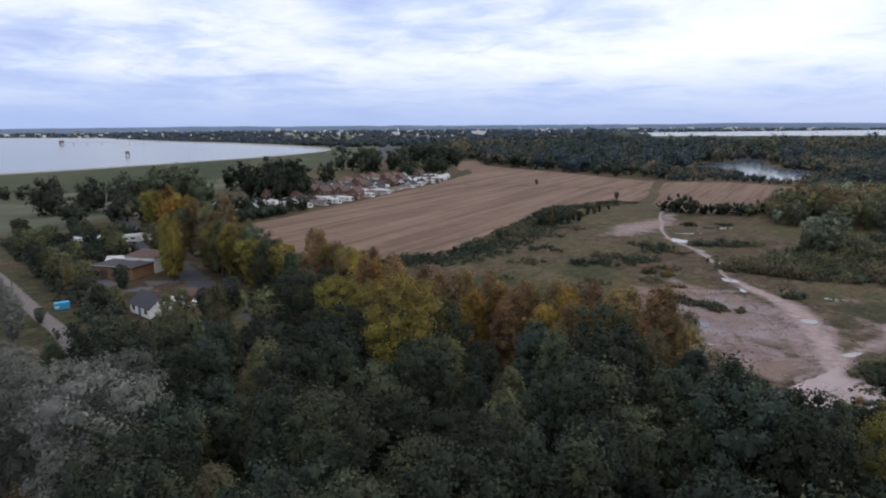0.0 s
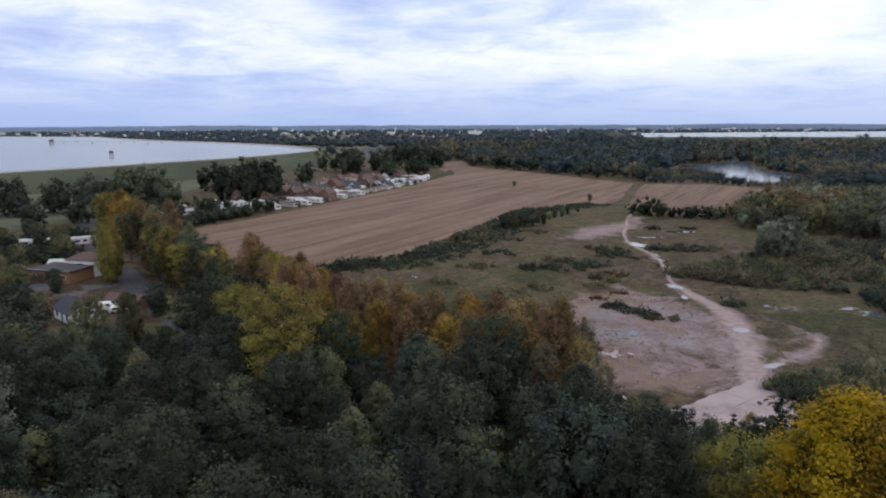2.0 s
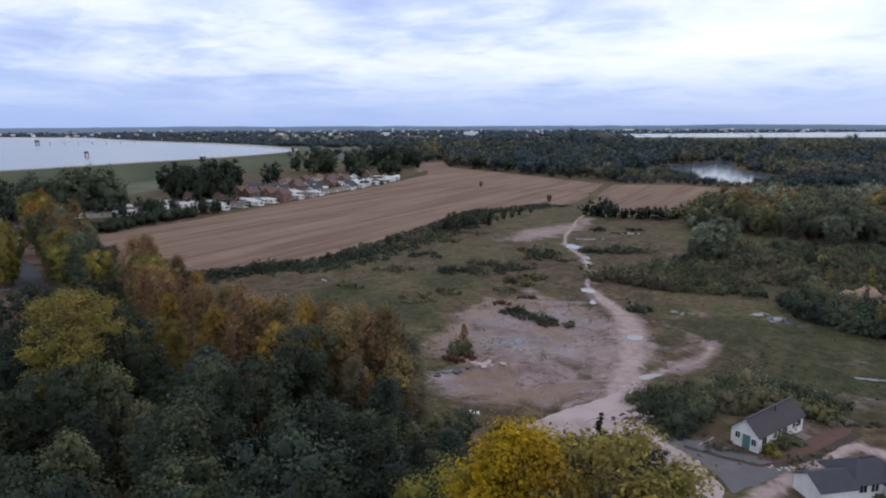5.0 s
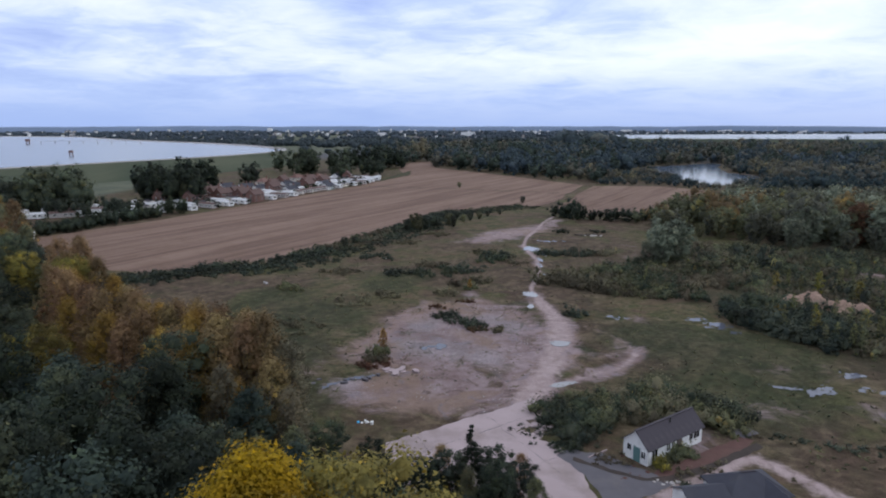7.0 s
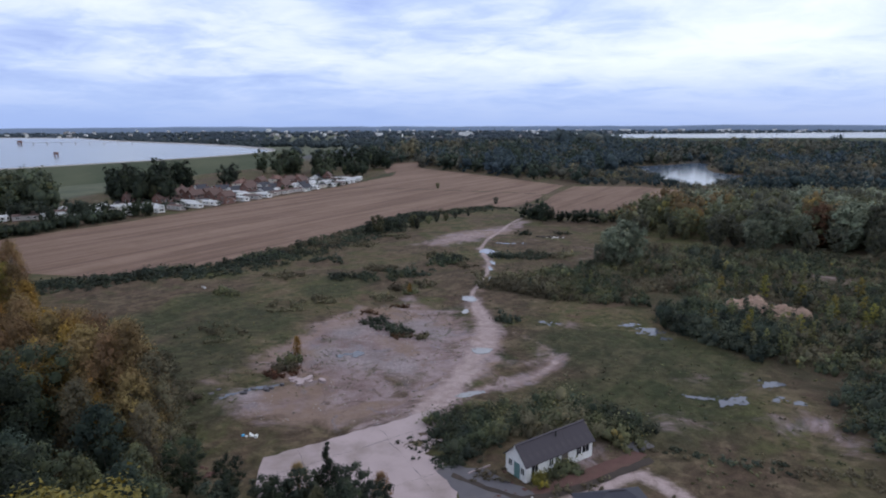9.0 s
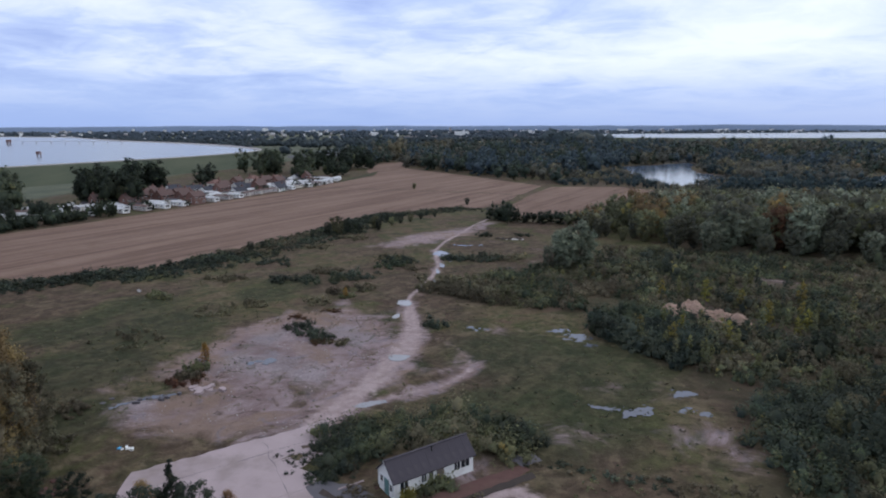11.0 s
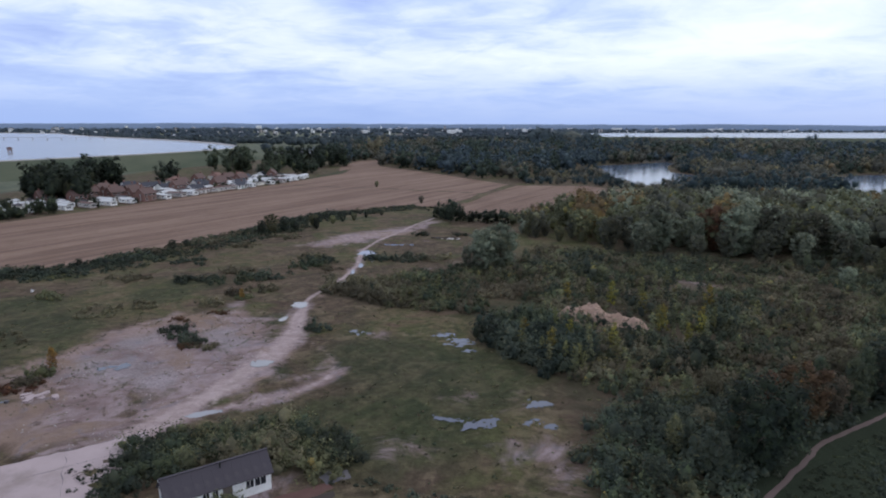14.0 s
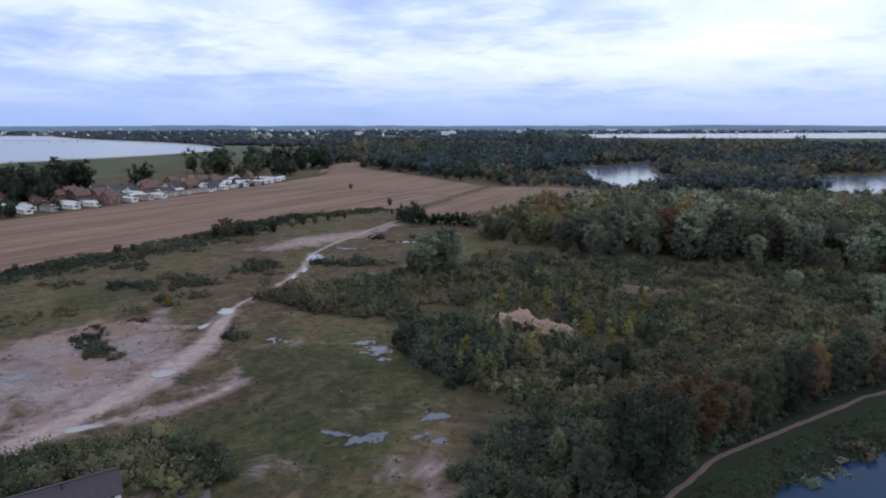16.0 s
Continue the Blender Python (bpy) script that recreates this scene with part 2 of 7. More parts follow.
def make_ground_material():
    n = Nodes("rough_ground", 0.95, 0, 0.12)
    pos = n.geo.outputs["Position"]
    big, mid_, small, fine = n.noise(0.022, 5, 0.6), n.noise(0.10, 6, 0.66, dist=0.8), n.noise(0.5, 6, 0.68, dist=0.4), n.noise(3.0, 4, 0.7)
    # rough grassland: olive, dry straw and bare brown in blotches
    blot, tuft = n.noise(0.23, 5, 0.6, dist=0.9), n.noise(1.0, 5, 0.72, dist=0.3)
    grass = n.ramp(mid_, (0.40, (0.0540, 0.0570, 0.0270)), (0.48, (0.0900, 0.0810, 0.0400)), (0.55, (0.1200, 0.0940, 0.0540)), (0.62, (0.1150, 0.0760, 0.0540)))
    grass = n.mix(n.ramp(big, (0.42, 0.0), (0.53, 0.85)), grass, n.mix(n.ramp(blot, (0.4, 0.0), (0.6, 1.0)), (0.0700, 0.0480, 0.0350), (0.1180, 0.0810, 0.0600)))
    grass = n.mix(n.ramp(n.noise(0.05, 4, 0.6, dist=1.0), (0.52, 0.0), (0.60, 0.7)), grass, (0.0759, 0.0806, 0.0307))
    grass = n.mix(n.ramp(blot, (0.54, 0.0), (0.64, 0.7)), grass, (0.1543, 0.1218, 0.0790))
    # lusher green patches
    lush = n.edge(n.attr("lush"), mid_, 1.2, 0.3)
    grass = n.mix(n.math("MULTIPLY", lush, 0.8), grass, n.mix(n.ramp(blot, (0.42, 0.0), (0.58, 1.0)), (0.0330, 0.0410, 0.0200), (0.0600, 0.0600, 0.0310)))
    # wheel marks that wander over the grass
    marks = n.ramp(n.noise(0.32, 3, 0.5, stretch=(1.0, 0.09, 1.0, radians(-35)), dist=0.6), (0.54, 0.0), (0.62, 0.22))
    grass = n.mix(marks, grass, (0.1279, 0.1042, 0.0629))
    # tufts and hollows
    grass = n.mix(1.0, grass, n.ramp(small, (0.36, 0.66), (0.60, 1.03)), "MULTIPLY")
    grass = n.mix(1.0, grass, n.ramp(tuft, (0.36, 0.80), (0.62, 1.04)), "MULTIPLY")
    grass = n.mix(1.0, grass, n.ramp(fine, (0.36, 0.82), (0.62, 1.05)), "MULTIPLY")
    # scrubby floor: litter under the bushes
    litter = n.edge(n.attr("litter"), small, 0.8, 0.2)
    grass = n.mix(n.math("MULTIPLY", litter, 0.75), grass, n.mix(n.ramp(mid_, (0.4, 0.0), (0.6, 1.0)), (0.0318, 0.0302, 0.0177), (0.0741, 0.0554, 0.0387)))
    # far farmland in a patchwork, its colours greyed and blued to carry haze
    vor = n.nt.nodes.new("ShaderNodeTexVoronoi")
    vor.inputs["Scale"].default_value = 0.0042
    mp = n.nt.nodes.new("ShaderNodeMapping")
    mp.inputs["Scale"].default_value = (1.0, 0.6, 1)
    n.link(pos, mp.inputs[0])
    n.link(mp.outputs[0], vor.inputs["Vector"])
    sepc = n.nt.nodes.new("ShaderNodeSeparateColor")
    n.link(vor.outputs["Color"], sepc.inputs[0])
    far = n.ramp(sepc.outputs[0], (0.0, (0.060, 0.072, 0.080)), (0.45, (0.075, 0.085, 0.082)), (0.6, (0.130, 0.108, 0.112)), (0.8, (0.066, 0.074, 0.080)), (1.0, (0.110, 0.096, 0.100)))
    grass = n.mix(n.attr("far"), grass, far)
    # bank and meadow grass, mown
    mead = n.mix(n.ramp(n.noise(0.05, 4), (0.35, 0.0), (0.65, 1.0)), (0.070, 0.082, 0.058), (0.110, 0.112, 0.078))
    col = n.mix(n.edge(n.attr("meadow"), small, 0.3, 0.2), grass, mead)
    # stubble in drilled rows
    rows = n.noise(0.62, 3, 0.6, stretch=(1.0, 0.022, 1.0, FIELD_TURN))
    wide = n.noise(0.14, 4, 0.6, stretch=(1.0, 0.05, 1.0, FIELD_TURN))
    straw = n.mix(n.ramp(rows, (0.35, 0.0), (0.66, 1.0)), (0.1130, 0.0715, 0.0565), (0.1770, 0.1170, 0.0915))
    straw = n.mix(n.ramp(wide, (0.42, 0.0), (0.62, 0.8)), straw, (0.2280, 0.1560, 0.1240))
    straw = n.mix(n.ramp(mid_, (0.45, 0.0), (0.75, 0.45)), straw, (0.1201, 0.0758, 0.0498))
    straw = n.mix(n.ramp(small, (0.5, 0.0), (0.8, 0.35)), straw, (0.1016, 0.0674, 0.0435))
    col = n.mix(n.edge(n.attr("stubble"), small, 0.25, 0.06), col, straw)
    # bare, stony earth, broken by weeds and damp
    drag = n.noise(0.30, 5, 0.65, stretch=(1.0, 0.45, 1.0, radians(-62)), dist=1.6)
    earth = n.ramp(mid_, (0.34, (0.1380, 0.0936, 0.0902)), (0.46, (0.1886, 0.1368, 0.1392)), (0.60, (0.2530, 0.1962, 0.2038)))
    earth = n.mix(n.ramp(drag, (0.36, 0.6), (0.50, 0.0)), earth, (0.1242, 0.0846, 0.0725))
    earth = n.mix(n.ramp(drag, (0.55, 0.0), (0.70, 0.6)), earth, (0.3036, 0.2394, 0.2430))
    earth = n.mix(n.ramp(n.noise(0.07, 4, 0.6, dist=0.6), (0.50, 0.0), (0.60, 0.75)), earth, (0.190, 0.132, 0.100))
    earth = n.mix(n.ramp(small, (0.46, 0.0), (0.70, 0.55)), earth, (0.1288, 0.0954, 0.0862))
    earth = n.mix(n.ramp(blot, (0.34, 0.7), (0.44, 0.0)), earth, (0.1564, 0.1350, 0.1548))
    earth = n.mix(n.ramp(fine, (0.58, 0.0), (0.75, 0.5)), earth, (0.3128, 0.2610, 0.2548))
    earth = n.mix(n.ramp(n.noise(0.17, 6, 0.68, dist=1.2), (0.56, 0.0), (0.65, 0.85)), earth, grass)
    earth = n.mix(n.math("MULTIPLY", n.edge(n.attr("stony"), small, 1.3, 0.35), 0.36), earth, n.mix(n.ramp(fine, (0.4, 0.0), (0.6, 1.0)), (0.150, 0.140, 0.160), (0.330, 0.310, 0.330)))
    earth = n.mix(n.math("MULTIPLY", n.edge(n.attr("rust"), mid_, 1.2, 0.35), 0.34), earth, n.mix(n.ramp(small, (0.4, 0.0), (0.6, 1.0)), (0.150, 0.092, 0.060), (0.235, 0.155, 0.105)))
    col = n.mix(n.edge(n.attr("bare"), mid_, 1.5, 0.2), col, earth)
    # worn track
    worn = n.mix(n.ramp(small, (0.35, 0.0), (0.7, 1.0)), (0.255, 0.193, 0.190), (0.380, 0.302, 0.302))
    worn = n.mix(n.ramp(fine, (0.5, 0.0), (0.8, 0.6)), worn, (0.22, 0.175, 0.15))
    worn = n.mix(n.ramp(mid_, (0.55, 0.0), (0.72, 0.55)), worn, (0.17, 0.135, 0.115))
    col = n.mix(n.edge(n.attr("track"), small, 1.1, 0.28), col, worn)
    # tarmac lane
    tar = n.mix(n.ramp(small, (0.35, 0.0), (0.7, 1.0)), (0.060, 0.060, 0.072), (0.100, 0.098, 0.108))
    col = n.mix(n.edge(n.attr("tarmac"), fine, 0.1, 0.06), col, tar)
    col = n.mix(n.edge(n.attr("lane"), small, 0.25, 0.1), col, n.mix(small, (0.135, 0.118, 0.120), (0.215, 0.190, 0.190)))
    # very dark green over the pond bank and both sides of the path
    bank_green = n.mix(small, (0.013, 0.019, 0.011), (0.025, 0.031, 0.018))
    col = n.mix(n.edge(n.attr("bank_green"), small, 0.6, 0.2), col, bank_green)
    n.bump(n.math("ADD", n.math("MULTIPLY", small, 0.7), n.math("MULTIPLY", fine, 0.3)), 0.6, 0.6)
    return n.colour(col)


def make_water(name, deep, ripple, scale, rough=0.05, spec=0.5):
    n = Nodes(name, rough, 0, spec)
    n.bsdf.inputs["IOR"].default_value = 1.33
    w = n.noise(scale, 4, 0.6)
    n.bump(w, ripple, 0.05)
    return n.colour(n.mix(n.noise(scale * 0.05, 3), deep, tuple(v * 1.5 for v in deep)))


POND = make_water("pond_water", (0.008, 0.024, 0.058), 0.22, 1.5, 0.05, 0.10)
LAKE = make_water("lake_water", (0.070, 0.092, 0.135), 0.12, 0.5, 0.12)
RESERVOIR = make_water("reservoir_water", (0.10, 0.12, 0.15), 0.2, 0.25, 0.22)
# pale base: silt, with some of the sky's reflection put into the colour
SILT = make_water("silty_sky_puddle", (0.200, 0.195, 0.205), 0.03, 2.0, 0.05)
PATH_EARTH = plain("trodden_red_earth", (0.105, 0.074, 0.070), 0.95, 0.2, 0.6, bump=0.5, dirt=(0.09, 0.07, 0.055), dirty=0.5)
PUDDLE = make_water("puddle_water", (0.070, 0.074, 0.098), 0.05, 2.0, 0.03)
CONCRETE = plain("concrete", (0.340, 0.272, 0.280), 0.9, 0.2, 0.22, bump=0.4, dirt=(0.16, 0.128, 0.112), dirty=0.75)
PALE_CONCRETE = plain("pale_concrete", (0.36, 0.335, 0.325), 0.85, 0.12, 0.1, dirty=0.3)
TARMAC = plain("old_tarmac", (0.098, 0.091, 0.104), 0.9, 0.3, 0.5, bump=0.5, dirt=(0.15, 0.13, 0.125), dirty=0.5)
RUBBLE = plain("brick_rubble", (0.095, 0.050, 0.044), 0.95, 0.35, 0.8, bump=0.8, dirt=(0.085, 0.06, 0.045), dirty=0.7)
SOIL = plain("damp_soil", (0.042, 0.033, 0.029), 0.95, 0.35, 0.9, bump=0.8, dirt=(0.09, 0.06, 0.05), dirty=0.6)
WHITE = plain("white_render", (0.74, 0.74, 0.74), 0.75, 0.07, 1.2, dirty=0.30)
OFFWHITE = plain("cream_render", (0.60, 0.56, 0.50), 0.8, 0.1, 1.0, dirty=0.25)
BRICK = plain("red_brick", (0.17, 0.095, 0.080), 0.9, 0.2, 0.9, bump=0.3)
ORANGE_BRICK = plain("orange_brick", (0.30, 0.165, 0.10), 0.9, 0.15, 0.9, bump=0.3)
ROOF_GREY = plain("grey_roof_sheet", (0.053, 0.046, 0.056), 0.85, 0.18, 0.7, bump=0.3, dirt=(0.14, 0.12, 0.11), dirty=0.5)
ROOF_SLATE = plain("slate_roof", (0.044, 0.045, 0.060), 0.85, 0.25, 0.8, bump=0.4, dirty=0.2)
ROOF_TILE = plain("brown_roof_tiles", (0.115, 0.074, 0.068), 0.9, 0.2, 0.8, bump=0.4)
ROOF_RED = plain("red_roof_tiles", (0.165, 0.095, 0.082), 0.9, 0.2, 0.8, bump=0.4)
ROOF_PALE = plain("pale_roof", (0.50, 0.50, 0.52), 0.7, 0.12, 0.6)
TEAL = plain("teal_door_paint", (0.11, 0.20, 0.20), 0.6, 0.15, 2.0)
BLUE = plain("bright_blue_paint", (0.06, 0.33, 0.60), 0.5, 0.12, 1.0, dirty=0.15)
DARK_METAL = plain("dark_metal", (0.05, 0.052, 0.055), 0.5, 0.2, 3.0, metal=0.6)
TYRE = plain("tyre_rubber", (0.02, 0.02, 0.02), 0.9)
WOOD = plain("weathered_wood", (0.13, 0.11, 0.095), 0.9, 0.25, 3.0, bump=0.4)
SAND = plain("sandy_spoil", (0.30, 0.205, 0.16), 0.95, 0.3, 0.9, bump=0.8, dirt=(0.22, 0.14, 0.09), dirty=0.5)
# both blue-greys are distance haze put into the colour, not dirt
HAZE_HILL = plain("haze_blue_hills", (0.135, 0.175, 0.255), 1.0, 0.12, 0.004, bump=0.0, dirt=(0.12, 0.16, 0.24), dirty=0.3)
GRASSBANK = Nodes("embankment_grass", 0.95, 0, 0.1)
GRASSBANK.bump(GRASSBANK.noise(1.2, 4), 0.4, 0.3)
GRASSBANK = GRASSBANK.colour(GRASSBANK.mix(GRASSBANK.ramp(GRASSBANK.noise(0.03, 5, 0.6, stretch=(1, 0.35, 1)), (0.35, 0.0), (0.68, 1.0)), (0.050, 0.062, 0.042), (0.086, 0.093, 0.062)))


def make_glass():
    n = Nodes("window_glass", 0.08, 0, 0.5)
    return n.colour(n.mix(n.noise(0.7, 2), (0.012, 0.014, 0.018), (0.03, 0.034, 0.042)))


GLASS = make_glass()

# ---- plan ----
BARE = [(34.6, 129.8), (40, 147), (47.5, 160), (60.4, 163.7), (71.2, 154), (74.7, 139), (71.5, 124), (68, 114), (64.9, 106.8), (57.4, 101.1), (47.4, 102.5), (39.4, 104.1), (34.7, 109.8), (40.1, 115.5), (37.8, 122.9)]
TAN_TOP = [(52, 240), (63.5, 262), (83.9, 279), (95, 300), (99, 300), (90, 268), (76, 248), (66, 237)]
TRACK = [(97, 309), (90, 290), (85.1, 270), (79, 250), (76.3, 233), (78.7, 210), (77.1, 192), (73.1, 173.4), (74.4, 161), (76.6, 146), (75.4, 135.7), (71.3, 121.5), (67.8, 111), (66, 104)]
SPUR = [(66, 108.5), (74.3, 115.2), (81.9, 119.6), (86.9, 125), (88.4, 129.1)]
LOOP = [(75.3, 176), (83.3, 188.6), (97.5, 203), (112, 220), (115, 234), (99, 247), (88, 262)]
RUT = [(88.4, 129.1), (86.6, 136), (83.2, 141), (78, 147)]
STUBBLE_A = [(-140, 205), (-33, 189), (-3, 209), (15.7, 250), (29.7, 283), (42.6, 318), (63.6, 337), (80, 349.5), (93, 345), (103, 362), (110.5, 380), (117.5, 405), (139, 468), (82, 566), (24, 654), (12, 770), (-12, 740), (-11, 638), (2, 560), (-19, 461), (-58, 351), (-83, 285), (-104, 246)]
STUBBLE_B = [(98, 322), (101, 338), (108, 357), (116, 377), (122.5, 403), (145, 462), (190, 461), (226, 415), (205, 380), (153, 321)]
GREEN_STRIP = [(-15.5, 484), (3, 615), (8, 560), (-9, 498)]
LANE = [(-205, 250), (-141.7, 181), (-122, 162), (-97, 137), (-83, 124), (-72, 112), (-50, 85), (-30, 40), (-10, -40)]
ROADWAY = [(-190, 330), (-150, 275), (-118, 224), (-104, 203), (-84, 183), (-64, 156), (-40, 130), (0, 90), (30, 60), (48, 20), (60, -60)]
ACCESS = [(60, 64), (71, 74), (79, 81.3), (86, 86), (90.8, 89.7), (94, 90.3), (96, 87.5), (99, 82.5), (106, 70), (118, 50)]
POND_PATH = [(132, 82), (140, 90), (148.4, 98.5), (153.1, 103), (156.5, 106.7), (160.5, 109.6), (165.5, 112.8), (170.9, 116.3), (176.7, 120), (183, 123.9), (187.2, 126.7), (191.7, 128.7), (215, 142)]
POND_SHORE = [(159, 96), (161.5, 101.3), (163.5, 103.6), (168.7, 106), (174.8, 109.5), (181.6, 112.6), (200, 121), (240, 118), (250, 80), (230, 55), (190, 45), (166, 62), (160, 80)]
LAKE_A = [(232, 466), (229, 482), (226, 540), (232, 600), (240, 676), (281, 702), (325, 742), (330, 715), (300, 640), (288, 590), (296, 546), (270, 500)]
LAKE_B = [(326, 380), (345, 425), (362, 455), (402, 541), (442, 570), (520, 585), (640, 590), (660, 500), (600, 430), (480, 395), (380, 375)]
CREST = [(-760, 60), (-560, 130), (-430, 245), (-335, 345), (-275, 430), (-232, 520), (-198, 597), (-177, 665), (-165, 735), (-168, 800), (-196, 865), (-285, 995), (-430, 1150), (-610, 1310), (-830, 1540), (-1010, 1760)]
BANK = [(137, 84), (146, 94), (150, 98), (157, 104), (166, 110.5), (176, 116.5), (186, 122), (198, 128), (212, 136), (214, 128), (200, 121), (182, 113.5), (174.8, 109.5), (168, 106), (163, 103), (160, 99), (158, 92), (150, 80)]
LITTER = [(128, 92), (125, 124), (113, 160), (75, 176), (76, 186), (112, 205), (130, 230), (240, 260), (300, 200), (260, 120), (150, 100), (140, 84)]


def fbm(x, y, scale, seed=0, octaves=4):
    """Smooth value noise, about 0 to 1."""
    out, amp, tot = np.zeros(np.shape(x)), 1.0, 0.0
    x, y = np.asarray(x, float) / scale + seed * 17.3, np.asarray(y, float) / scale - seed * 9.1
    for _ in range(octaves):
        xi, yi = np.floor(x), np.floor(y)
        fx, fy = x - xi, y - yi
        fx, fy = fx * fx * (3 - 2 * fx), fy * fy * (3 - 2 * fy)

        def h(a, b):
            v = np.sin(a * 127.1 + b * 311.7 + seed * 3.7) * 43758.5453
            return v - np.floor(v)

        out += amp * ((h(xi, yi) * (1 - fx) + h(xi + 1, yi) * fx) * (1 - fy) + (h(xi, yi + 1) * (1 - fx) + h(xi + 1, yi + 1) * fx) * fy)
        tot += amp
        x, y, amp = x * 2.03 + 5.1, y * 2.03 + 1.7, amp * 0.5
    return out / tot


def line_distance(x, y, pts, closed=False):
    d = np.full(np.shape(x), 1e9)
    n = len(pts)
    for i in range(n if closed else n - 1):
        (ax, ay), (bx, by) = pts[i], pts[(i + 1) % n]
        dx, dy = bx - ax, by - ay
        t = np.clip(((x - ax) * dx + (y - ay) * dy) / (dx * dx + dy * dy), 0, 1)
        d = np.minimum(d, np.hypot(x - ax - t * dx, y - ay - t * dy))
    return d


def inside(x, y, pts):
    res = np.zeros(np.shape(x), bool)
    n = len(pts)
    for i in range(n):
        (ax, ay), (bx, by) = pts[i], pts[(i + 1) % n]
        if ay != by:
            res ^= ((ay > y) != (by > y)) & (x < (bx - ax) * (y - ay) / (by - ay) + ax)
    return res


def depth_in(x, y, pts):
    """Metres inside the outline; minus: outside."""
    d = line_distance(x, y, pts, True)
    return np.where(inside(x, y, pts), d, -d)


def mask(d, soft):
    return np.clip(0.5 + d / (2 * soft), 0, 1)


def ground_z(x, y):
    x, y = np.asarray(x, float), np.asarray(y, float)
    r = np.hypot(x - 75, y - 95)
    z = -0.42 * np.clip((46 - r) / 18, 0, 1)
    near = np.clip((330 - y) / 100, 0, 1) * np.clip((y - 60) / 30, 0, 1)
    rough = near * np.clip(np.hypot(x - 72, y - 90) / 40 - 0.6, 0, 1)
    z = z + rough * (fbm(x, y, 22, 3, 3) - 0.5) * 0.45
    p = depth_in(x, y, POND_SHORE)
    return z - np.clip((p + 2.0) / 4.0, 0, 1) * 2.4


def link_mesh(name, verts, tris=None, quads=None, mat=None, smooth=False, normals=None):
    """A mesh from arrays of corners, triangles and quads."""
    me = bpy.data.meshes.new(name)
    verts = np.asarray(verts, np.float32)
    loops, starts, at = [], [], 0
    for f, k in ((tris, 3), (quads, 4)):
        if f is not None and len(f):
            f = np.asarray(f, np.int32)
            loops.append(f.ravel())
            starts.append(at + np.arange(len(f)) * k)
            at += f.size
    loops, starts = np.concatenate(loops), np.concatenate(starts)
    me.vertices.add(len(verts))
    me.vertices.foreach_set("co", verts.ravel())
    me.loops.add(len(loops))
    me.loops.foreach_set("vertex_index", loops.astype(np.int32))
    me.polygons.add(len(starts))
    me.polygons.foreach_set("loop_start", starts.astype(np.int32))
    if smooth:
        me.polygons.foreach_set("use_smooth", np.ones(len(starts), bool))
    me.update(calc_edges=True)
    me.validate()
    if normals is not None:
        me.polygons.foreach_set("use_smooth", np.ones(len(starts), bool))
        me.normals_split_custom_set_from_vertices(normals.astype(np.float32))
    if mat:
        me.materials.append(mat)
    return me


def steps(*spans):
    """Coordinates along an axis: (from, to, step) spans."""
    out = [spans[0][0]]
    for a, b, s in spans:
        n = max(1, round((b - a) / s))
        out += list(np.linspace(a, b, n + 1)[1:])
    return np.array(out)


def growing(a, b, first, ratio):
    out, s = [a], first
    while out[-1] < b:
        out.append(min(b, out[-1] + s))
        s *= ratio
    return out[1:]


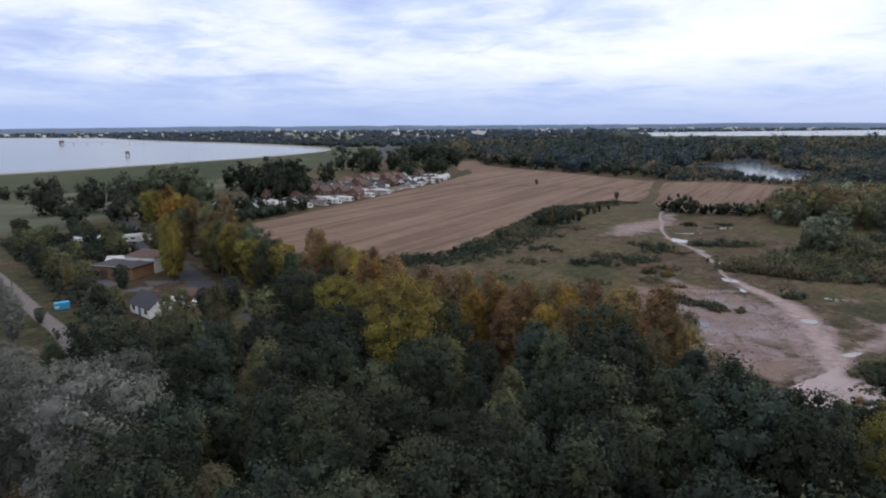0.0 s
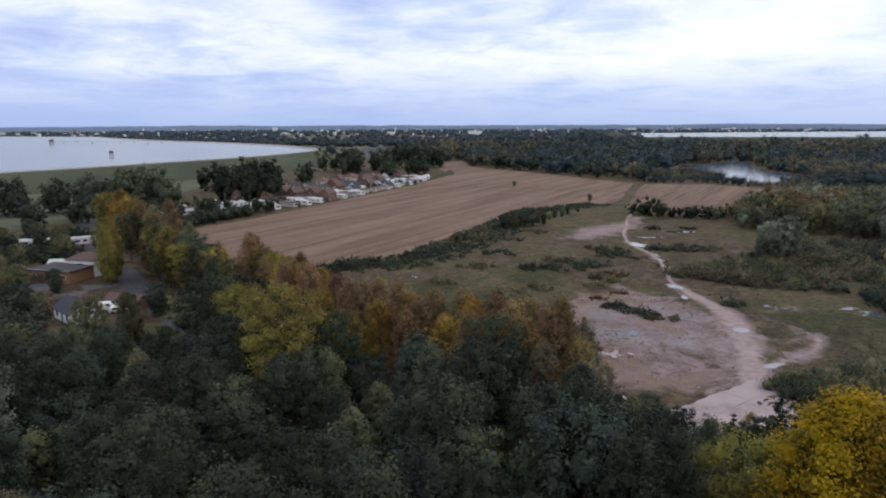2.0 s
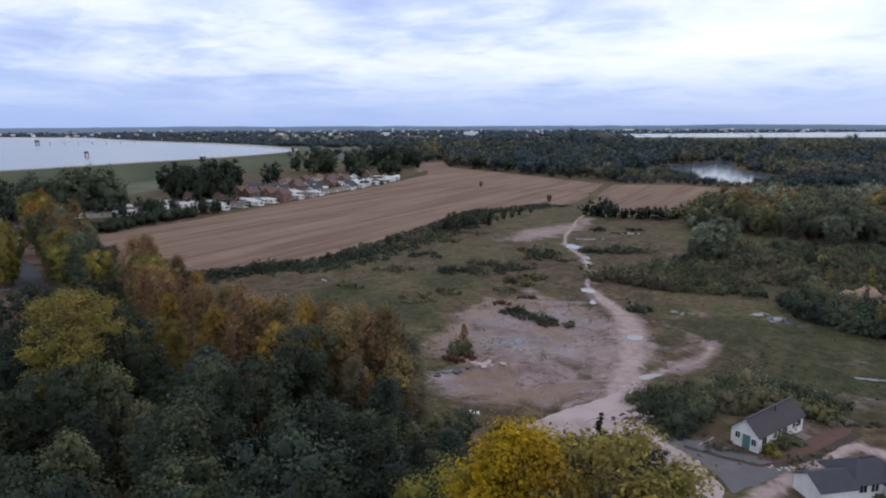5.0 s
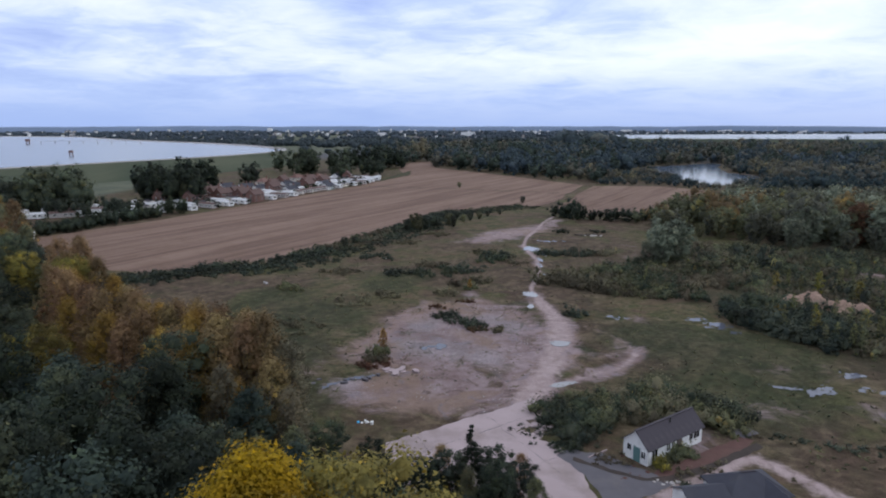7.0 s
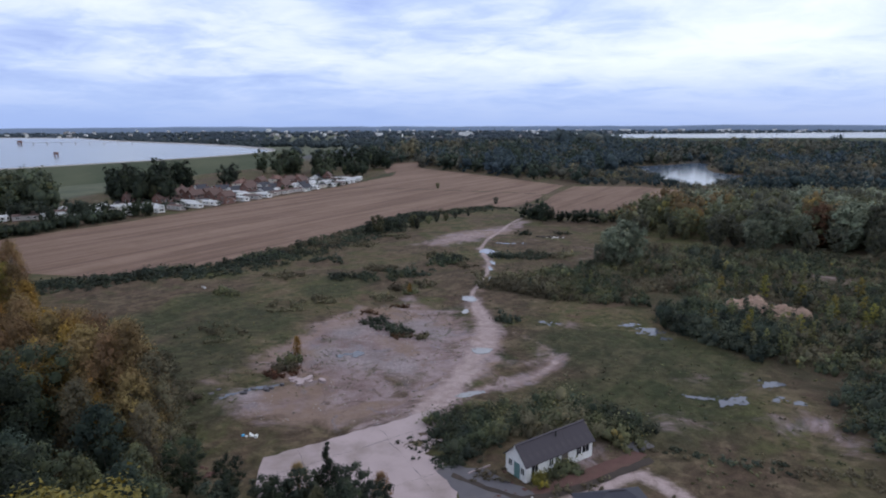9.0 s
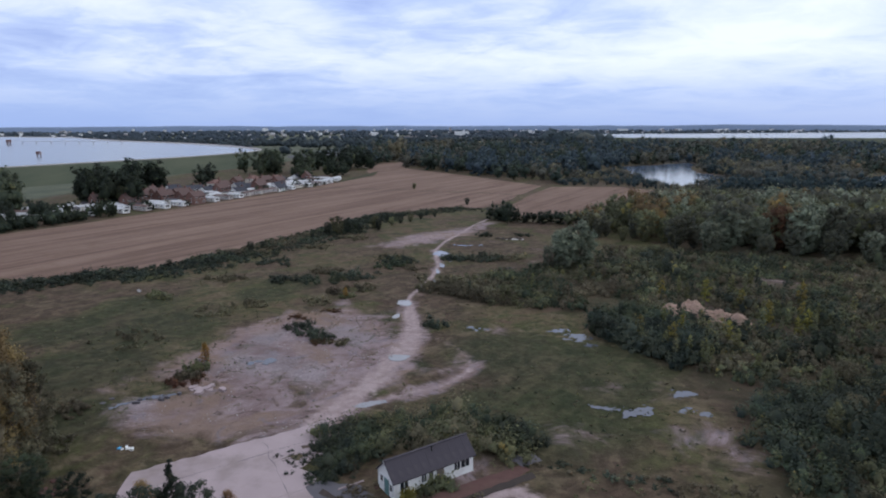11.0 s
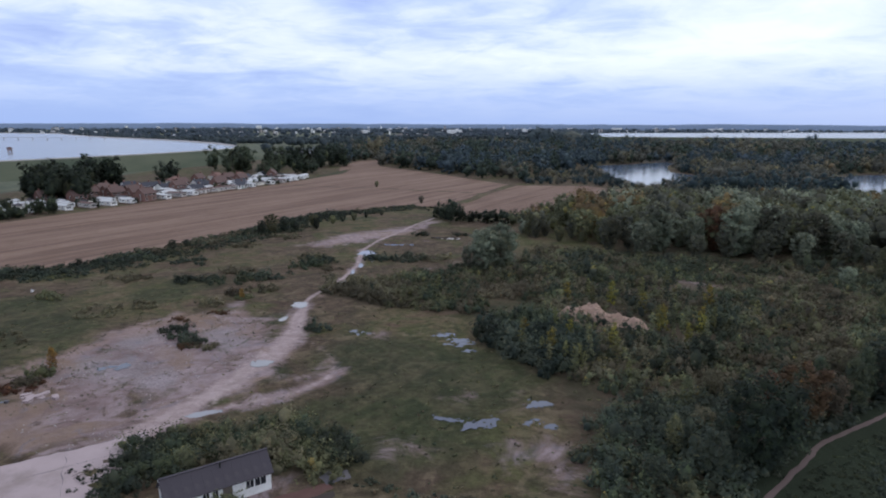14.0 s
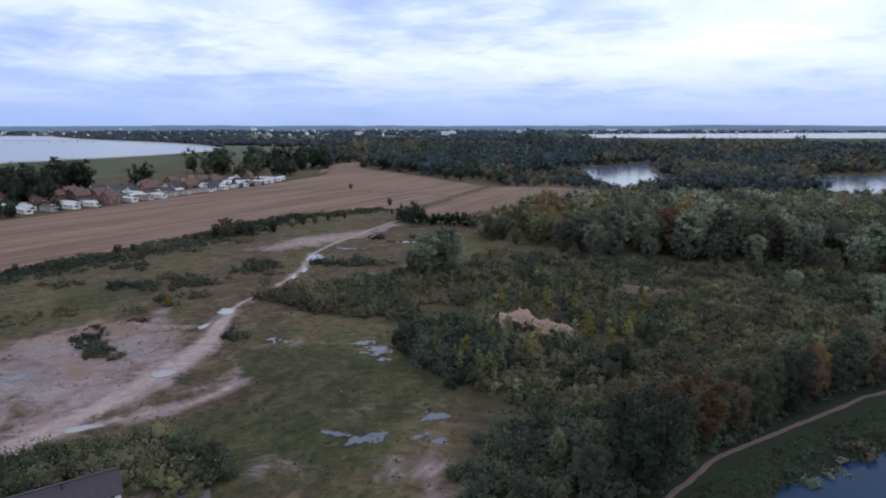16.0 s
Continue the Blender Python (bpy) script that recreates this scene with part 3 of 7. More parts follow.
def build_ground():
    east = growing(215, 4900, 4, 1.13)
    west = [-v for v in growing(60, 210, 2.0, 1.01)] + [-v for v in growing(210, 4900, 4, 1.13)]
    xs = np.array(sorted(west) + list(steps((-60, 10, 2.2), (10, 62, 1.4), (62, 90, 0.7), (90, 135, 1.4), (135, 215, 1.8))) + east)
    south = [-v for v in growing(-62, 1500, 3, 1.25)]
    ys = np.array(sorted(south) + list(steps((62, 104, 1.4), (104, 205, 0.9), (205, 250, 1.3), (250, 360, 2.6), (360, 780, 6))) + growing(780, 4900, 7, 1.10))
    X, Y = np.meshgrid(xs, ys)
    Z = ground_z(X, Y)
    nx, ny = len(xs), len(ys)
    idx = np.arange(nx * ny).reshape(ny, nx)
    q = np.stack([idx[:-1, :-1], idx[:-1, 1:], idx[1:, 1:], idx[1:, :-1]], -1).reshape(-1, 4)
    me = link_mesh("ground", np.stack([X, Y, Z], -1).reshape(-1, 3), quads=q, mat=make_ground_material(), smooth=True)
    x, y = X.ravel(), Y.ravel()
    bare = np.maximum(mask(depth_in(x, y, BARE), 7), 0.9 * mask(depth_in(x, y, TAN_TOP), 6))
    for px, py, r in ((120.6, 104.5, 4), (120.4, 122, 3), (111.2, 120.6, 3), (132, 108, 3), (122, 97, 4), (147, 183, 9), (165, 190, 10), (92, 148, 3), (85, 126, 5), (30, 116, 4), (118, 119, 3), (104, 104, 4), (190, 205, 8), (58, 168, 4), (88, 95, 6)):
        bare = np.maximum(bare, 0.62 * mask(r - np.hypot(x - px, y - py), r * 1.3))
    # grass has come back in places
    for px, py, r in ((69.2, 134.5, 2.6), (60.5, 119, 4.0), (70.5, 157, 3.2), (64, 121, 2.5), (77.5, 131.5, 3.4), (80.5, 128.5, 3.0)):
        bare = np.minimum(bare, 1 - 0.55 * mask(r - np.hypot(x - px, (y - py) * 0.7), r * 0.7))
    stony = np.zeros(len(x))
    for px, py, r in ((47.6, 142.2, 3.4), (50.6, 129.3, 4.0), (45.5, 130.5, 3.0), (65.5, 142.8, 3.2), (62, 147, 3.0), (55, 128, 3.0), (36.4, 112.6, 3.0), (70, 236, 5), (60, 125, 3)):
        stony = np.maximum(stony, mask(r - np.hypot(x - px, (y - py) * 0.7), r * 0.8))
    rust = np.zeros(len(x))
    for px, py, r in ((36.2, 135.1, 5), (39, 141, 4), (44, 150, 4), (40.6, 123.4, 4.5), (50, 158, 4), (62, 163, 3)):
        rust = np.maximum(rust, mask(r - np.hypot(x - px, (y - py) * 0.7), r * 0.8))
    low = np.clip((168 - y) / 22, 0, 1)
    track = mask(0.55 + 1.7 * low - line_distance(x, y, TRACK) + (0.7 + low) * (fbm(x, y, 6, 4, 3) - 0.5), 0.75 + 1.3 * low)
    for pts, w, top in ((ACCESS, 1.35, 0.85), (SPUR, 0.9, 0.62), (RUT, 0.5, 0.5)):
        track = np.maximum(track, top * mask(w - line_distance(x, y, pts), 1.2))
    for pts, w, top in ((SPUR, 2.0, 1.0), (LOOP, 0.9, 0.6), (RUT, 1.0, 0.6), (TRACK, 1.5 + 3.4 * low, 0.66)):
        bare = np.maximum(bare, top * mask(w - line_distance(x, y, pts), 2.6))
    track = np.maximum(track, 0.5 * mask(depth_in(x, y, TAN_TOP) - 2, 5))
    stub = np.maximum(mask(depth_in(x, y, STUBBLE_A), 1.5), mask(depth_in(x, y, STUBBLE_B), 1.5))
    stub = np.where(line_distance(x, y, [(-40, 460), (-19, 456), (43, 438), (99, 420), (119, 409)]) < 2.0, stub * 0.35, stub)
    stub = np.where(depth_in(x, y, GREEN_STRIP) > 0, 0, stub)
    lush = np.zeros(len(x))
    for px, py, r in ((20, 126, 12), (29, 106, 9), (20, 141, 10), (4, 146, 10), (22, 150, 12), (10, 165, 9), (36, 176, 7), (70, 157, 4.5), (66, 143, 4), (40, 188, 8), (77, 129, 4), (95, 135, 12), (110, 128, 14), (100, 112, 14), (-92, 131, 9), (-83, 121, 7), (-108, 150, 10), (-80, 148, 6), (-118, 170, 10), (-100, 128, 12), (-120, 142, 12), (-140, 160, 20), (-70, 95, 12), (176, 116, 4), (160, 102, 3), (186, 119, 4)):
        lush = np.maximum(lush, mask(r - np.hypot(x - px, y - py), r * 0.6))
    lush = np.maximum(lush, mask(depth_in(x, y, GREEN_STRIP), 3))
    lush = np.maximum(lush, mask(3.2 - line_distance(x, y, POND_SHORE, True), 1.5))
    fields = {
        "bare": bare, "stony": stony, "rust": rust, "track": track, "stubble": stub, "lush": lush,
        "tarmac": mask(3.4 - line_distance(x, y, ROADWAY), 1.2), "lane": mask(1.7 - line_distance(x, y, LANE), 1.2), "bank_green": np.maximum(mask(depth_in(x, y, BANK) + 1.5, 1.0), mask(3.4 - line_distance(x, y, POND_PATH), 1.5)),
        "litter": np.maximum(mask(depth_in(x, y, LITTER), 8), mask(14 - line_distance(x, y, POND_PATH), 5)),
        "meadow": np.clip((-x - 150) / 30, 0, 1) * np.clip((y - 225) / 40, 0, 1),
        # where the haze-tinted farmland colours take over
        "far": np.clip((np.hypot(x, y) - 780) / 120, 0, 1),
    }
    for key, v in fields.items():
        a = me.attributes.new(key, "FLOAT", "POINT")
        a.data.foreach_set("value", v.astype(np.float32))
    tagged(new("ground", me), "rough grassland with bare earth, tracks and stubble fields", "ground", kind="structure")


build_ground()


def outline_mesh(name, pts, z, mat, wobble=0.0, seed=0, fine=1.0):
    """A flat sheet inside an outline, its edge wavering."""
    out = []
    n = len(pts)
    for i in range(n):
        a, b = Vector(pts[i]), Vector(pts[(i + 1) % n])
        k = max(1, int((b - a).length / fine))
        for j in range(k):
            p = a.lerp(b, j / k)
            if wobble:
                w = noise.noise_vector((p.x / fine * 0.45 + seed * 7.7, p.y / fine * 0.45, seed * 1.3)) * wobble
                p = p + Vector((w.x, w.y))
            out.append(p)
    bm = bmesh.new()
    f = bm.faces.new([bm.verts.new((p.x, p.y, z)) for p in out])
    if f.calc_area() and f.normal.z < 0:
        f.normal_flip()
    bmesh.ops.triangulate(bm, faces=bm.faces[:])
    bmesh.ops.recalc_face_normals(bm, faces=bm.faces[:])
    if bm.faces and sum(f.normal.z for f in bm.faces) < 0:
        bmesh.ops.reverse_faces(bm, faces=bm.faces[:])
    me = bpy.data.meshes.new(name)
    bm.to_mesh(me)
    bm.free()
    me.materials.append(mat)
    return me


def part(name, bm, material, parent, label=""):
    me = bpy.data.meshes.new(name)
    bm.to_mesh(me)
    bm.free()
    me.materials.append(material)
    ob = new(name, me)
    ob.parent = parent
    if label:
        ob["label"] = label
    return ob


def thing(name, m, label, category, group="", kind=""):
    ob = new(name)
    ob.empty_display_size = 0.5
    ob.matrix_world = m
    return tagged(ob, label, category, group, kind)


# water
tagged(new("pond_water", outline_mesh("pond_water", [(x, y) for x, y in POND_SHORE], -1.35, POND, 0.8, 1, 2.0)), "dark still pond water below the grassy bank", "water", kind="structure")
tagged(new("lake_water", outline_mesh("lake_water", LAKE_A, 0.06, LAKE, 6, 2, 14)), "pale grey lake between the woods", "water", kind="structure")
tagged(new("lake_water", outline_mesh("lake_water", LAKE_B, 0.06, LAKE, 6, 5, 14)), "second grey lake ringed by trees", "water", kind="structure")


def sweep(name, line, section, mat):
    """A section of (across, height) drawn along a line in the plan; across is to the line's left."""
    pts = [Vector(p) for p in line]
    verts, quads = [], []
    k = len(section)
    for i, p in enumerate(pts):
        a, b = pts[max(0, i - 1)], pts[min(len(pts) - 1, i + 1)]
        d = (b - a).normalized()
        side = Vector((-d.y, d.x))
        verts += [(p.x + side.x * o, p.y + side.y * o, h) for o, h in section]
    for i in range(len(pts) - 1):
        for j in range(k - 1):
            quads.append((i * k + j, (i + 1) * k + j, (i + 1) * k + j + 1, i * k + j + 1))
    return link_mesh(name, verts, quads=quads, mat=mat, smooth=False)


def smooth_line(pts, per=6):
    out = []
    n = len(pts)
    for i in range(n - 1):
        p0, p1, p2, p3 = (Vector(pts[max(0, min(n - 1, j))]) for j in (i - 1, i, i + 1, i + 2))
        for s in range(per):
            t = s / per
            out.append(0.5 * (2 * p1 + (p2 - p0) * t + (2 * p0 - 5 * p1 + 4 * p2 - p3) * t * t + (3 * p1 - p0 - 3 * p2 + p3) * t ** 3))
    out.append(Vector(pts[-1]))
    return [tuple(p) for p in out]


crest = smooth_line(CREST)
tagged(new("embankment", sweep("embankment", crest, [(-38, -0.3), (-34, 0.9), (-6, 11.2), (-3, 12.0), (0, 12.0)], GRASSBANK)), "tall grassy reservoir embankment", "embankment", kind="structure")
tagged(new("embankment_lining", sweep("embankment_lining", crest, [(0, 12.004), (0.1, 12.9), (0.6, 12.9), (0.9, 12.0), (9.0, 9.0)], PALE_CONCRETE)), "pale concrete lining and wave wall of the reservoir", "embankment", kind="structure")
tagged(new("reservoir_water", outline_mesh("reservoir_water", [(x, y) for x, y in crest] + [(-1500, 1900), (-2600, 1800), (-2600, 300), (-1300, 60)], 11.0, RESERVOIR)), "wide pale reservoir reflecting the cloudy sky", "water", kind="structure")
FAR_BANK = [(-1010, 1760), (-1200, 1820), (-1500, 1905), (-2000, 1900), (-2600, 1800)]
tagged(new("embankment", sweep("embankment", FAR_BANK, [(-40, 0), (-6, 11), (-2, 12.5), (0, 12.5), (1, 12), (10, 9)], PALE_CONCRETE)), "far pale shore of the reservoir", "embankment", kind="structure")
RES_B = [(330, 1480), (460, 1440), (900, 1380), (1600, 1350), (2400, 1500), (2400, 2300), (1500, 2330), (600, 2060), (420, 1900)]
tagged(new("reservoir_water", outline_mesh("reservoir_water", RES_B, 14.0, RESERVOIR)), "distant strip of pale reservoir water", "water", kind="structure")
tagged(new("embankment", sweep("embankment", [RES_B[-1]] + RES_B[:5], [(-45, 0), (-3, 13.6), (0, 13.9)], GRASSBANK)), "far grass embankment of the second reservoir", "embankment", kind="structure")
tagged(new("embankment", sweep("embankment", RES_B[4:], [(-45, 0), (-3, 13.6), (0, 14.8), (4, 13.5)], GRASSBANK)), "far shore of the second reservoir", "embankment", kind="structure")


def hills():
    verts, quads = [], []
    n = 240
    for i in range(n + 1):
        a = radians(-75 + 150 * i / n)
        h = 29 + 15 * fbm(np.array([i * 9.0]), np.array([0.0]), 55, 2, 4)[0] + 4 * fbm(np.array([i * 9.0]), np.array([7.0]), 9, 4, 2)[0]
        s, c = math.sin(a), math.cos(a)
        verts += [(4550 * s, 4550 * c, -2), (4600 * s, 4600 * c, h * 0.8), (4700 * s, 4700 * c, h), (4880 * s, 4880 * c, -2)]
    for i in range(n):
        for j in range(3):
            quads.append((i * 4 + j, (i + 1) * 4 + j, (i + 1) * 4 + j + 1, i * 4 + j + 1))
    tagged(new("backdrop", link_mesh("backdrop", verts, quads=quads, mat=HAZE_HILL)), "low wooded ridge on the horizon, haze painted as blue-grey", "hills", kind="structure")


hills()

# puddles
PUDDLES = [
    (78.6, 228.2, 2.6, 4.2, 0.2), (81.6, 219, 0.8, 3.4, 0.1), (79.6, 210, 0.7, 2.8, 0.1), (78.7, 202, 0.6, 2.8, 0.1), (78.2, 188, 0.5, 3.0, -0.1), (76.6, 181, 0.5, 2.4, -0.2), (87.5, 243.1, 4.4, 1.4, 0.0), (72.3, 168, 2.2, 2.4, 0.5), (71.6, 157.8, 0.7, 2.0, -0.2),
    (74.6, 132.6, 2.0, 1.9, 0.3), (72.4, 113.4, 2.3, 0.9, 0.4), (89.0, 148.6, 1.9, 1.5, 0.3), (105.9, 149.4, 1.6, 1.5, -0.5), (108.6, 145.2, 2.6, 1.6, -0.6), (111.6, 140.8, 1.4, 1.1, -0.5), (112.6, 111.5, 2.1, 1.5, 0.3),
    (108.6, 112.6, 2.4, 0.6, -0.3), (121.8, 117.2, 1.9, 1.5, -0.3), (119.6, 111.6, 1.5, 1.0, 0.2), (122.6, 110.8, 1.2, 0.9, 0.2), (50.6, 129.6, 2.4, 1.1, 0.3), (36.8, 112.4, 3.0, 0.6, 0.6), (40.6, 115.0, 1.2, 0.5, 0.6),
]
def puddle_mesh(i, px, py, ra, rb, turn, ragged):
    """A sheet of water lying in the hollows: small cells kept where the ground dips."""
    cell = max(0.10, min(ra, rb) / 9)
    big = max(ra, rb) * 1.7
    m = int(2 * big / cell)
    ux, uy = np.meshgrid((np.arange(m) + 0.5) * cell - big, (np.arange(m) + 0.5) * cell - big)
    c, sn = math.cos(turn), math.sin(turn)
    u, v = (ux * c + uy * sn) / ra, (-ux * sn + uy * c) / rb
    dip = 1.0 - np.hypot(u, v) + ragged * (fbm(ux + 50, uy + 50, 1.5, 3 + i, 3) - 0.5) + 0.35 * ragged * (fbm(ux + 9, uy + 9, 0.5, 11 + i, 2) - 0.5)
    keep = np.argwhere(dip > (0.22 if ragged < 1 else 0.30))
    verts, quads, seen = [], [], {}
    for row, col in keep:
        face = []
        for a, b in ((row, col), (row, col + 1), (row + 1, col + 1), (row + 1, col)):
            if (a, b) not in seen:
                seen[a, b] = len(verts)
                verts.append((px + b * cell - big, py + a * cell - big))
            face.append(seen[a, b])
        quads.append(face)
    p = np.array(verts)
    z = float(np.quantile(ground_z(p[:, 0], p[:, 1]), 0.85)) + 0.03
    return link_mesh("puddle", np.column_stack([p, np.full(len(p), z)]), quads=quads, mat=SILT if line_distance(px, py, TRACK) < 6 else PUDDLE)


for i, (px, py, ra, rb, turn) in enumerate(PUDDLES):
    on_track = line_distance(px, py, TRACK) < 6
    me = puddle_mesh(i, px, py, ra * 1.25, rb * 1.25, turn, 0.8 if on_track else 2.4)
    tagged(new("puddle", me), "shallow silty puddle in the worn track" if on_track else "shallow ragged rain puddle in the grass", "puddle", "puddles on the waste ground", "structure")

# the path along the pond
line = smooth_line(POND_PATH, 8)
verts, quads = [], []
for i, (px, py) in enumerate(line):
    (ax, ay), (bx, by) = line[max(0, i - 1)], line[min(len(line) - 1, i + 1)]
    k = math.hypot(bx - ax, by - ay)
    sx, sy = -(by - ay) / k, (bx - ax) / k
    for o in (-0.36, -0.16, 0.16, 0.36):
        w = o * (1 + 0.5 * noise.noise((i * 0.35, o * 3, 2.0)))
        qx, qy = px + sx * w, py + sy * w
        verts.append((qx, qy, float(ground_z(qx, qy)) + (0.05 if abs(o) < 0.3 else 0.02)))
    if i:
        quads += [((i - 1) * 4 + j, i * 4 + j, i * 4 + j + 1, (i - 1) * 4 + j + 1) for j in range(3)]
me = link_mesh("footpath", verts, quads=quads, mat=PATH_EARTH)
bm = bmesh.new()
bm.from_mesh(me)
bmesh.ops.recalc_face_normals(bm, faces=bm.faces[:])
if sum(f.normal.z for f in bm.faces) < 0:
    bmesh.ops.reverse_faces(bm, faces=bm.faces[:])
bm.to_mesh(me)
bm.free()
tagged(new("footpath", me), "narrow reddish earth path along the pond bank", "path", kind="structure")

# ---- trees and scrub ----
def ico(sub):
    bm = bmesh.new()
    bmesh.ops.create_icosphere(bm, subdivisions=sub, radius=1.0)
    bm.verts.ensure_lookup_table()
    v = np.array([tuple(p.co) for p in bm.verts])
    f = np.array([[q.index for q in t.verts] for t in bm.faces])
    bm.free()
    return v, f


ICO1, ICO2 = ico(1), ico(2)


def unit(v):
    return v / (np.linalg.norm(v, axis=1)[:, None] + 1e-9)


def sprays(c, r, size, rng, low=-0.45, fill=(0.80, 0.24), lift=0.36, heart=None, even=0.15, lobe=0.36, ruffle=0.24):
    """Leaf sprays, one triangle each, filling lobes: c centres (n,3), r radii (n,3), already repeated once for each spray.
    heart is the middle of the whole plant; the leaves are shaded softly, as its rounded mass."""
    n = len(c)
    d = unit(rng.normal(size=(n, 3)))
    d[:, 2] = np.where(d[:, 2] < low, -d[:, 2], d[:, 2])
    p = c + d * r * np.clip(rng.normal(*fill, (n, 1)), 0.1, 1.5)
    nor = d * 0.8 + rng.normal(size=(n, 3)) * lift
    nor[:, 2] += 0.35
    nor = unit(nor)
    t = unit(np.cross(nor, rng.normal(size=(n, 3))))
    b = np.cross(nor, t)
    s = (np.asarray(size) * rng.uniform(0.5, 1.4, n))[:, None]
    v = np.stack([p + t * s, p - t * s * 0.5 + b * s * 0.62, p - t * s * 0.5 - b * s * 0.62], 1)
    soft = d * lobe + rng.normal(size=(n, 3)) * ruffle + (0, 0, even)
    if heart is not None:
        soft = soft + unit(p - heart) * 0.6
    return v.reshape(-1, 3), np.repeat(unit(soft), 3, 0)


def cores(c, r, rng, shape, k=0.80, rough=0.16, heart=None):
    """Lumpy hearts inside the leaves, so that light shows through only at the gaps."""
    v, f = shape
    n = len(c)
    jit = 1 + rng.uniform(-rough, rough, (n, len(v), 1))
    V = (c[:, None] + v[None] * jit * r[:, None] * k).reshape(-1, 3)
    F = f[None] + (np.arange(n) * len(v))[:, None, None]
    N = np.repeat(v[None], n, 0).reshape(-1, 3)
    if heart is not None:
        N = unit(N * 0.65 + unit(V - np.repeat(heart, len(v), 0)) * 0.5 + (0, 0, 0.15))
    return V, F.reshape(-1, 3), N


def leafy(name, mat, leaves, hearts=None):
    V, N = leaves
    F = np.arange(len(V)).reshape(-1, 3)
    if hearts:
        v, f, n = hearts
        F, V, N = np.concatenate([F, f + len(V)]), np.concatenate([V, v]), np.concatenate([N, n])
    return link_mesh(name, V, tris=F, mat=mat, normals=N)


def crown_mesh(name, mat, rng, lobes, per, size, core=True, lift=0.36, k=0.42, fill=(0.80, 0.25)):
    c, r = np.array([l[:3] for l in lobes]), np.array([l[3:] for l in lobes])
    z = c[:, 2]
    heart = np.column_stack([np.zeros(len(c) * per), np.zeros(len(c) * per), np.repeat(np.minimum(z, np.quantile(z, 0.45)), per)])
    leaves = sprays(np.repeat(c, per, 0), np.repeat(r, per, 0), size, rng, low=-0.25, fill=fill, lift=lift, heart=heart, lobe=0.7)
    mid = np.column_stack([np.zeros(len(c)), np.zeros(len(c)), np.minimum(z, np.quantile(z, 0.45))])
    hearts = cores(c, r, rng, ICO1, k, 0.28, mid) if core else None
    return leafy(name, mat, leaves, hearts)


def branch(verts, quads, a, b, ra, rb, sides=6):
    a, b = Vector(a), Vector(b)
    turn = (b - a).to_track_quat("Z", "Y")
    s = len(verts)
    for p, r in ((a, ra), (b, rb)):
        for k in range(sides):
            w = 2 * math.pi * k / sides
            verts.append(tuple(p + turn @ Vector((r * math.cos(w), r * math.sin(w), 0))))
    for k in range(sides):
        quads.append((s + k, s + (k + 1) % sides, s + sides + (k + 1) % sides, s + sides + k))


def trunk_mesh(name, mat, rng, h, r, lobes, limbs, bend=0.4):
    verts, quads = [], []
    pts = [Vector((0, 0, -0.4))]
    for i in range(1, 5):
        pts.append(Vector((rng.uniform(-bend, bend) * i / 4, rng.uniform(-bend, bend) * i / 4, h * i / 4)))
    for i in range(4):
        branch(verts, quads, pts[i], pts[i + 1], r * (1 - 0.21 * i) * (1.25 if i == 0 else 1), r * (1 - 0.21 * (i + 1)), 7)
    pick = rng.permutation(len(lobes))[:limbs]
    for j in pick:
        e = Vector(lobes[j][:3])
        k = int(rng.integers(1, 4))
        s = pts[k]
        mid = s.lerp(e, 0.5) + Vector((0, 0, -0.3))
        branch(verts, quads, s, mid, r * 0.42, r * 0.26, 5)
        branch(verts, quads, mid, e, r * 0.26, r * 0.08, 5)
    return link_mesh(name, verts, quads=quads, mat=mat)


def broad_lobes(rng, h, rad, n, lo=0.32, size=0.34, lean=1.0):
    """Lobes over an uneven dome: the crown of a broadleaf tree of height h."""
    out = []
    ch = h * (1 - lo)
    for i in range(n):
        u = (i + rng.uniform(0.1, 0.9)) / n
        z = lo * h + ch * u * 0.93
        prof = math.sin(math.pi * min(1, 0.14 + 0.84 * (1 - u) ** 0.75 + 0.02)) ** 0.6 if u < 0.97 else 0.2
        a = i * 2.39996 + rng.uniform(-0.5, 0.5)
        q = rad * prof * rng.uniform(0.45, 0.88)
        s = rad * size * rng.uniform(0.75, 1.3)
        out.append((q * math.cos(a) * lean, q * math.sin(a), z, s, s, s * rng.uniform(0.75, 1.05)))
    out.append((0, 0, lo * h + ch * 0.55, rad * 0.55, rad * 0.55, ch * 0.34))
    return out


def plume_lobes(rng, h, rad, n, lo=0.2, size=0.30):
    """Upright plumes of leaves, wide below and pointed above: a crowded wood tree drawn up to the light."""
    out = []
    ch = h * (1 - lo)
    for i in range(n):
        u = (i + rng.uniform(0.1, 0.9)) / n
        prof = (1 - u ** 1.6) ** 0.55 * (0.7 + 0.3 * min(1, u / 0.3))
        a = i * 2.39996 + rng.uniform(-0.5, 0.5)
        q = rad * prof * rng.uniform(0.4, 0.92)
        s = rad * size * rng.uniform(0.7, 1.3)
        out.append((q * math.cos(a), q * math.sin(a), lo * h + ch * 0.95 * u, s, s, s * rng.uniform(0.85, 1.45)))
    out.append((0, 0, lo * h + ch * 0.32, rad * 0.52, rad * 0.52, ch * 0.34))
    return out


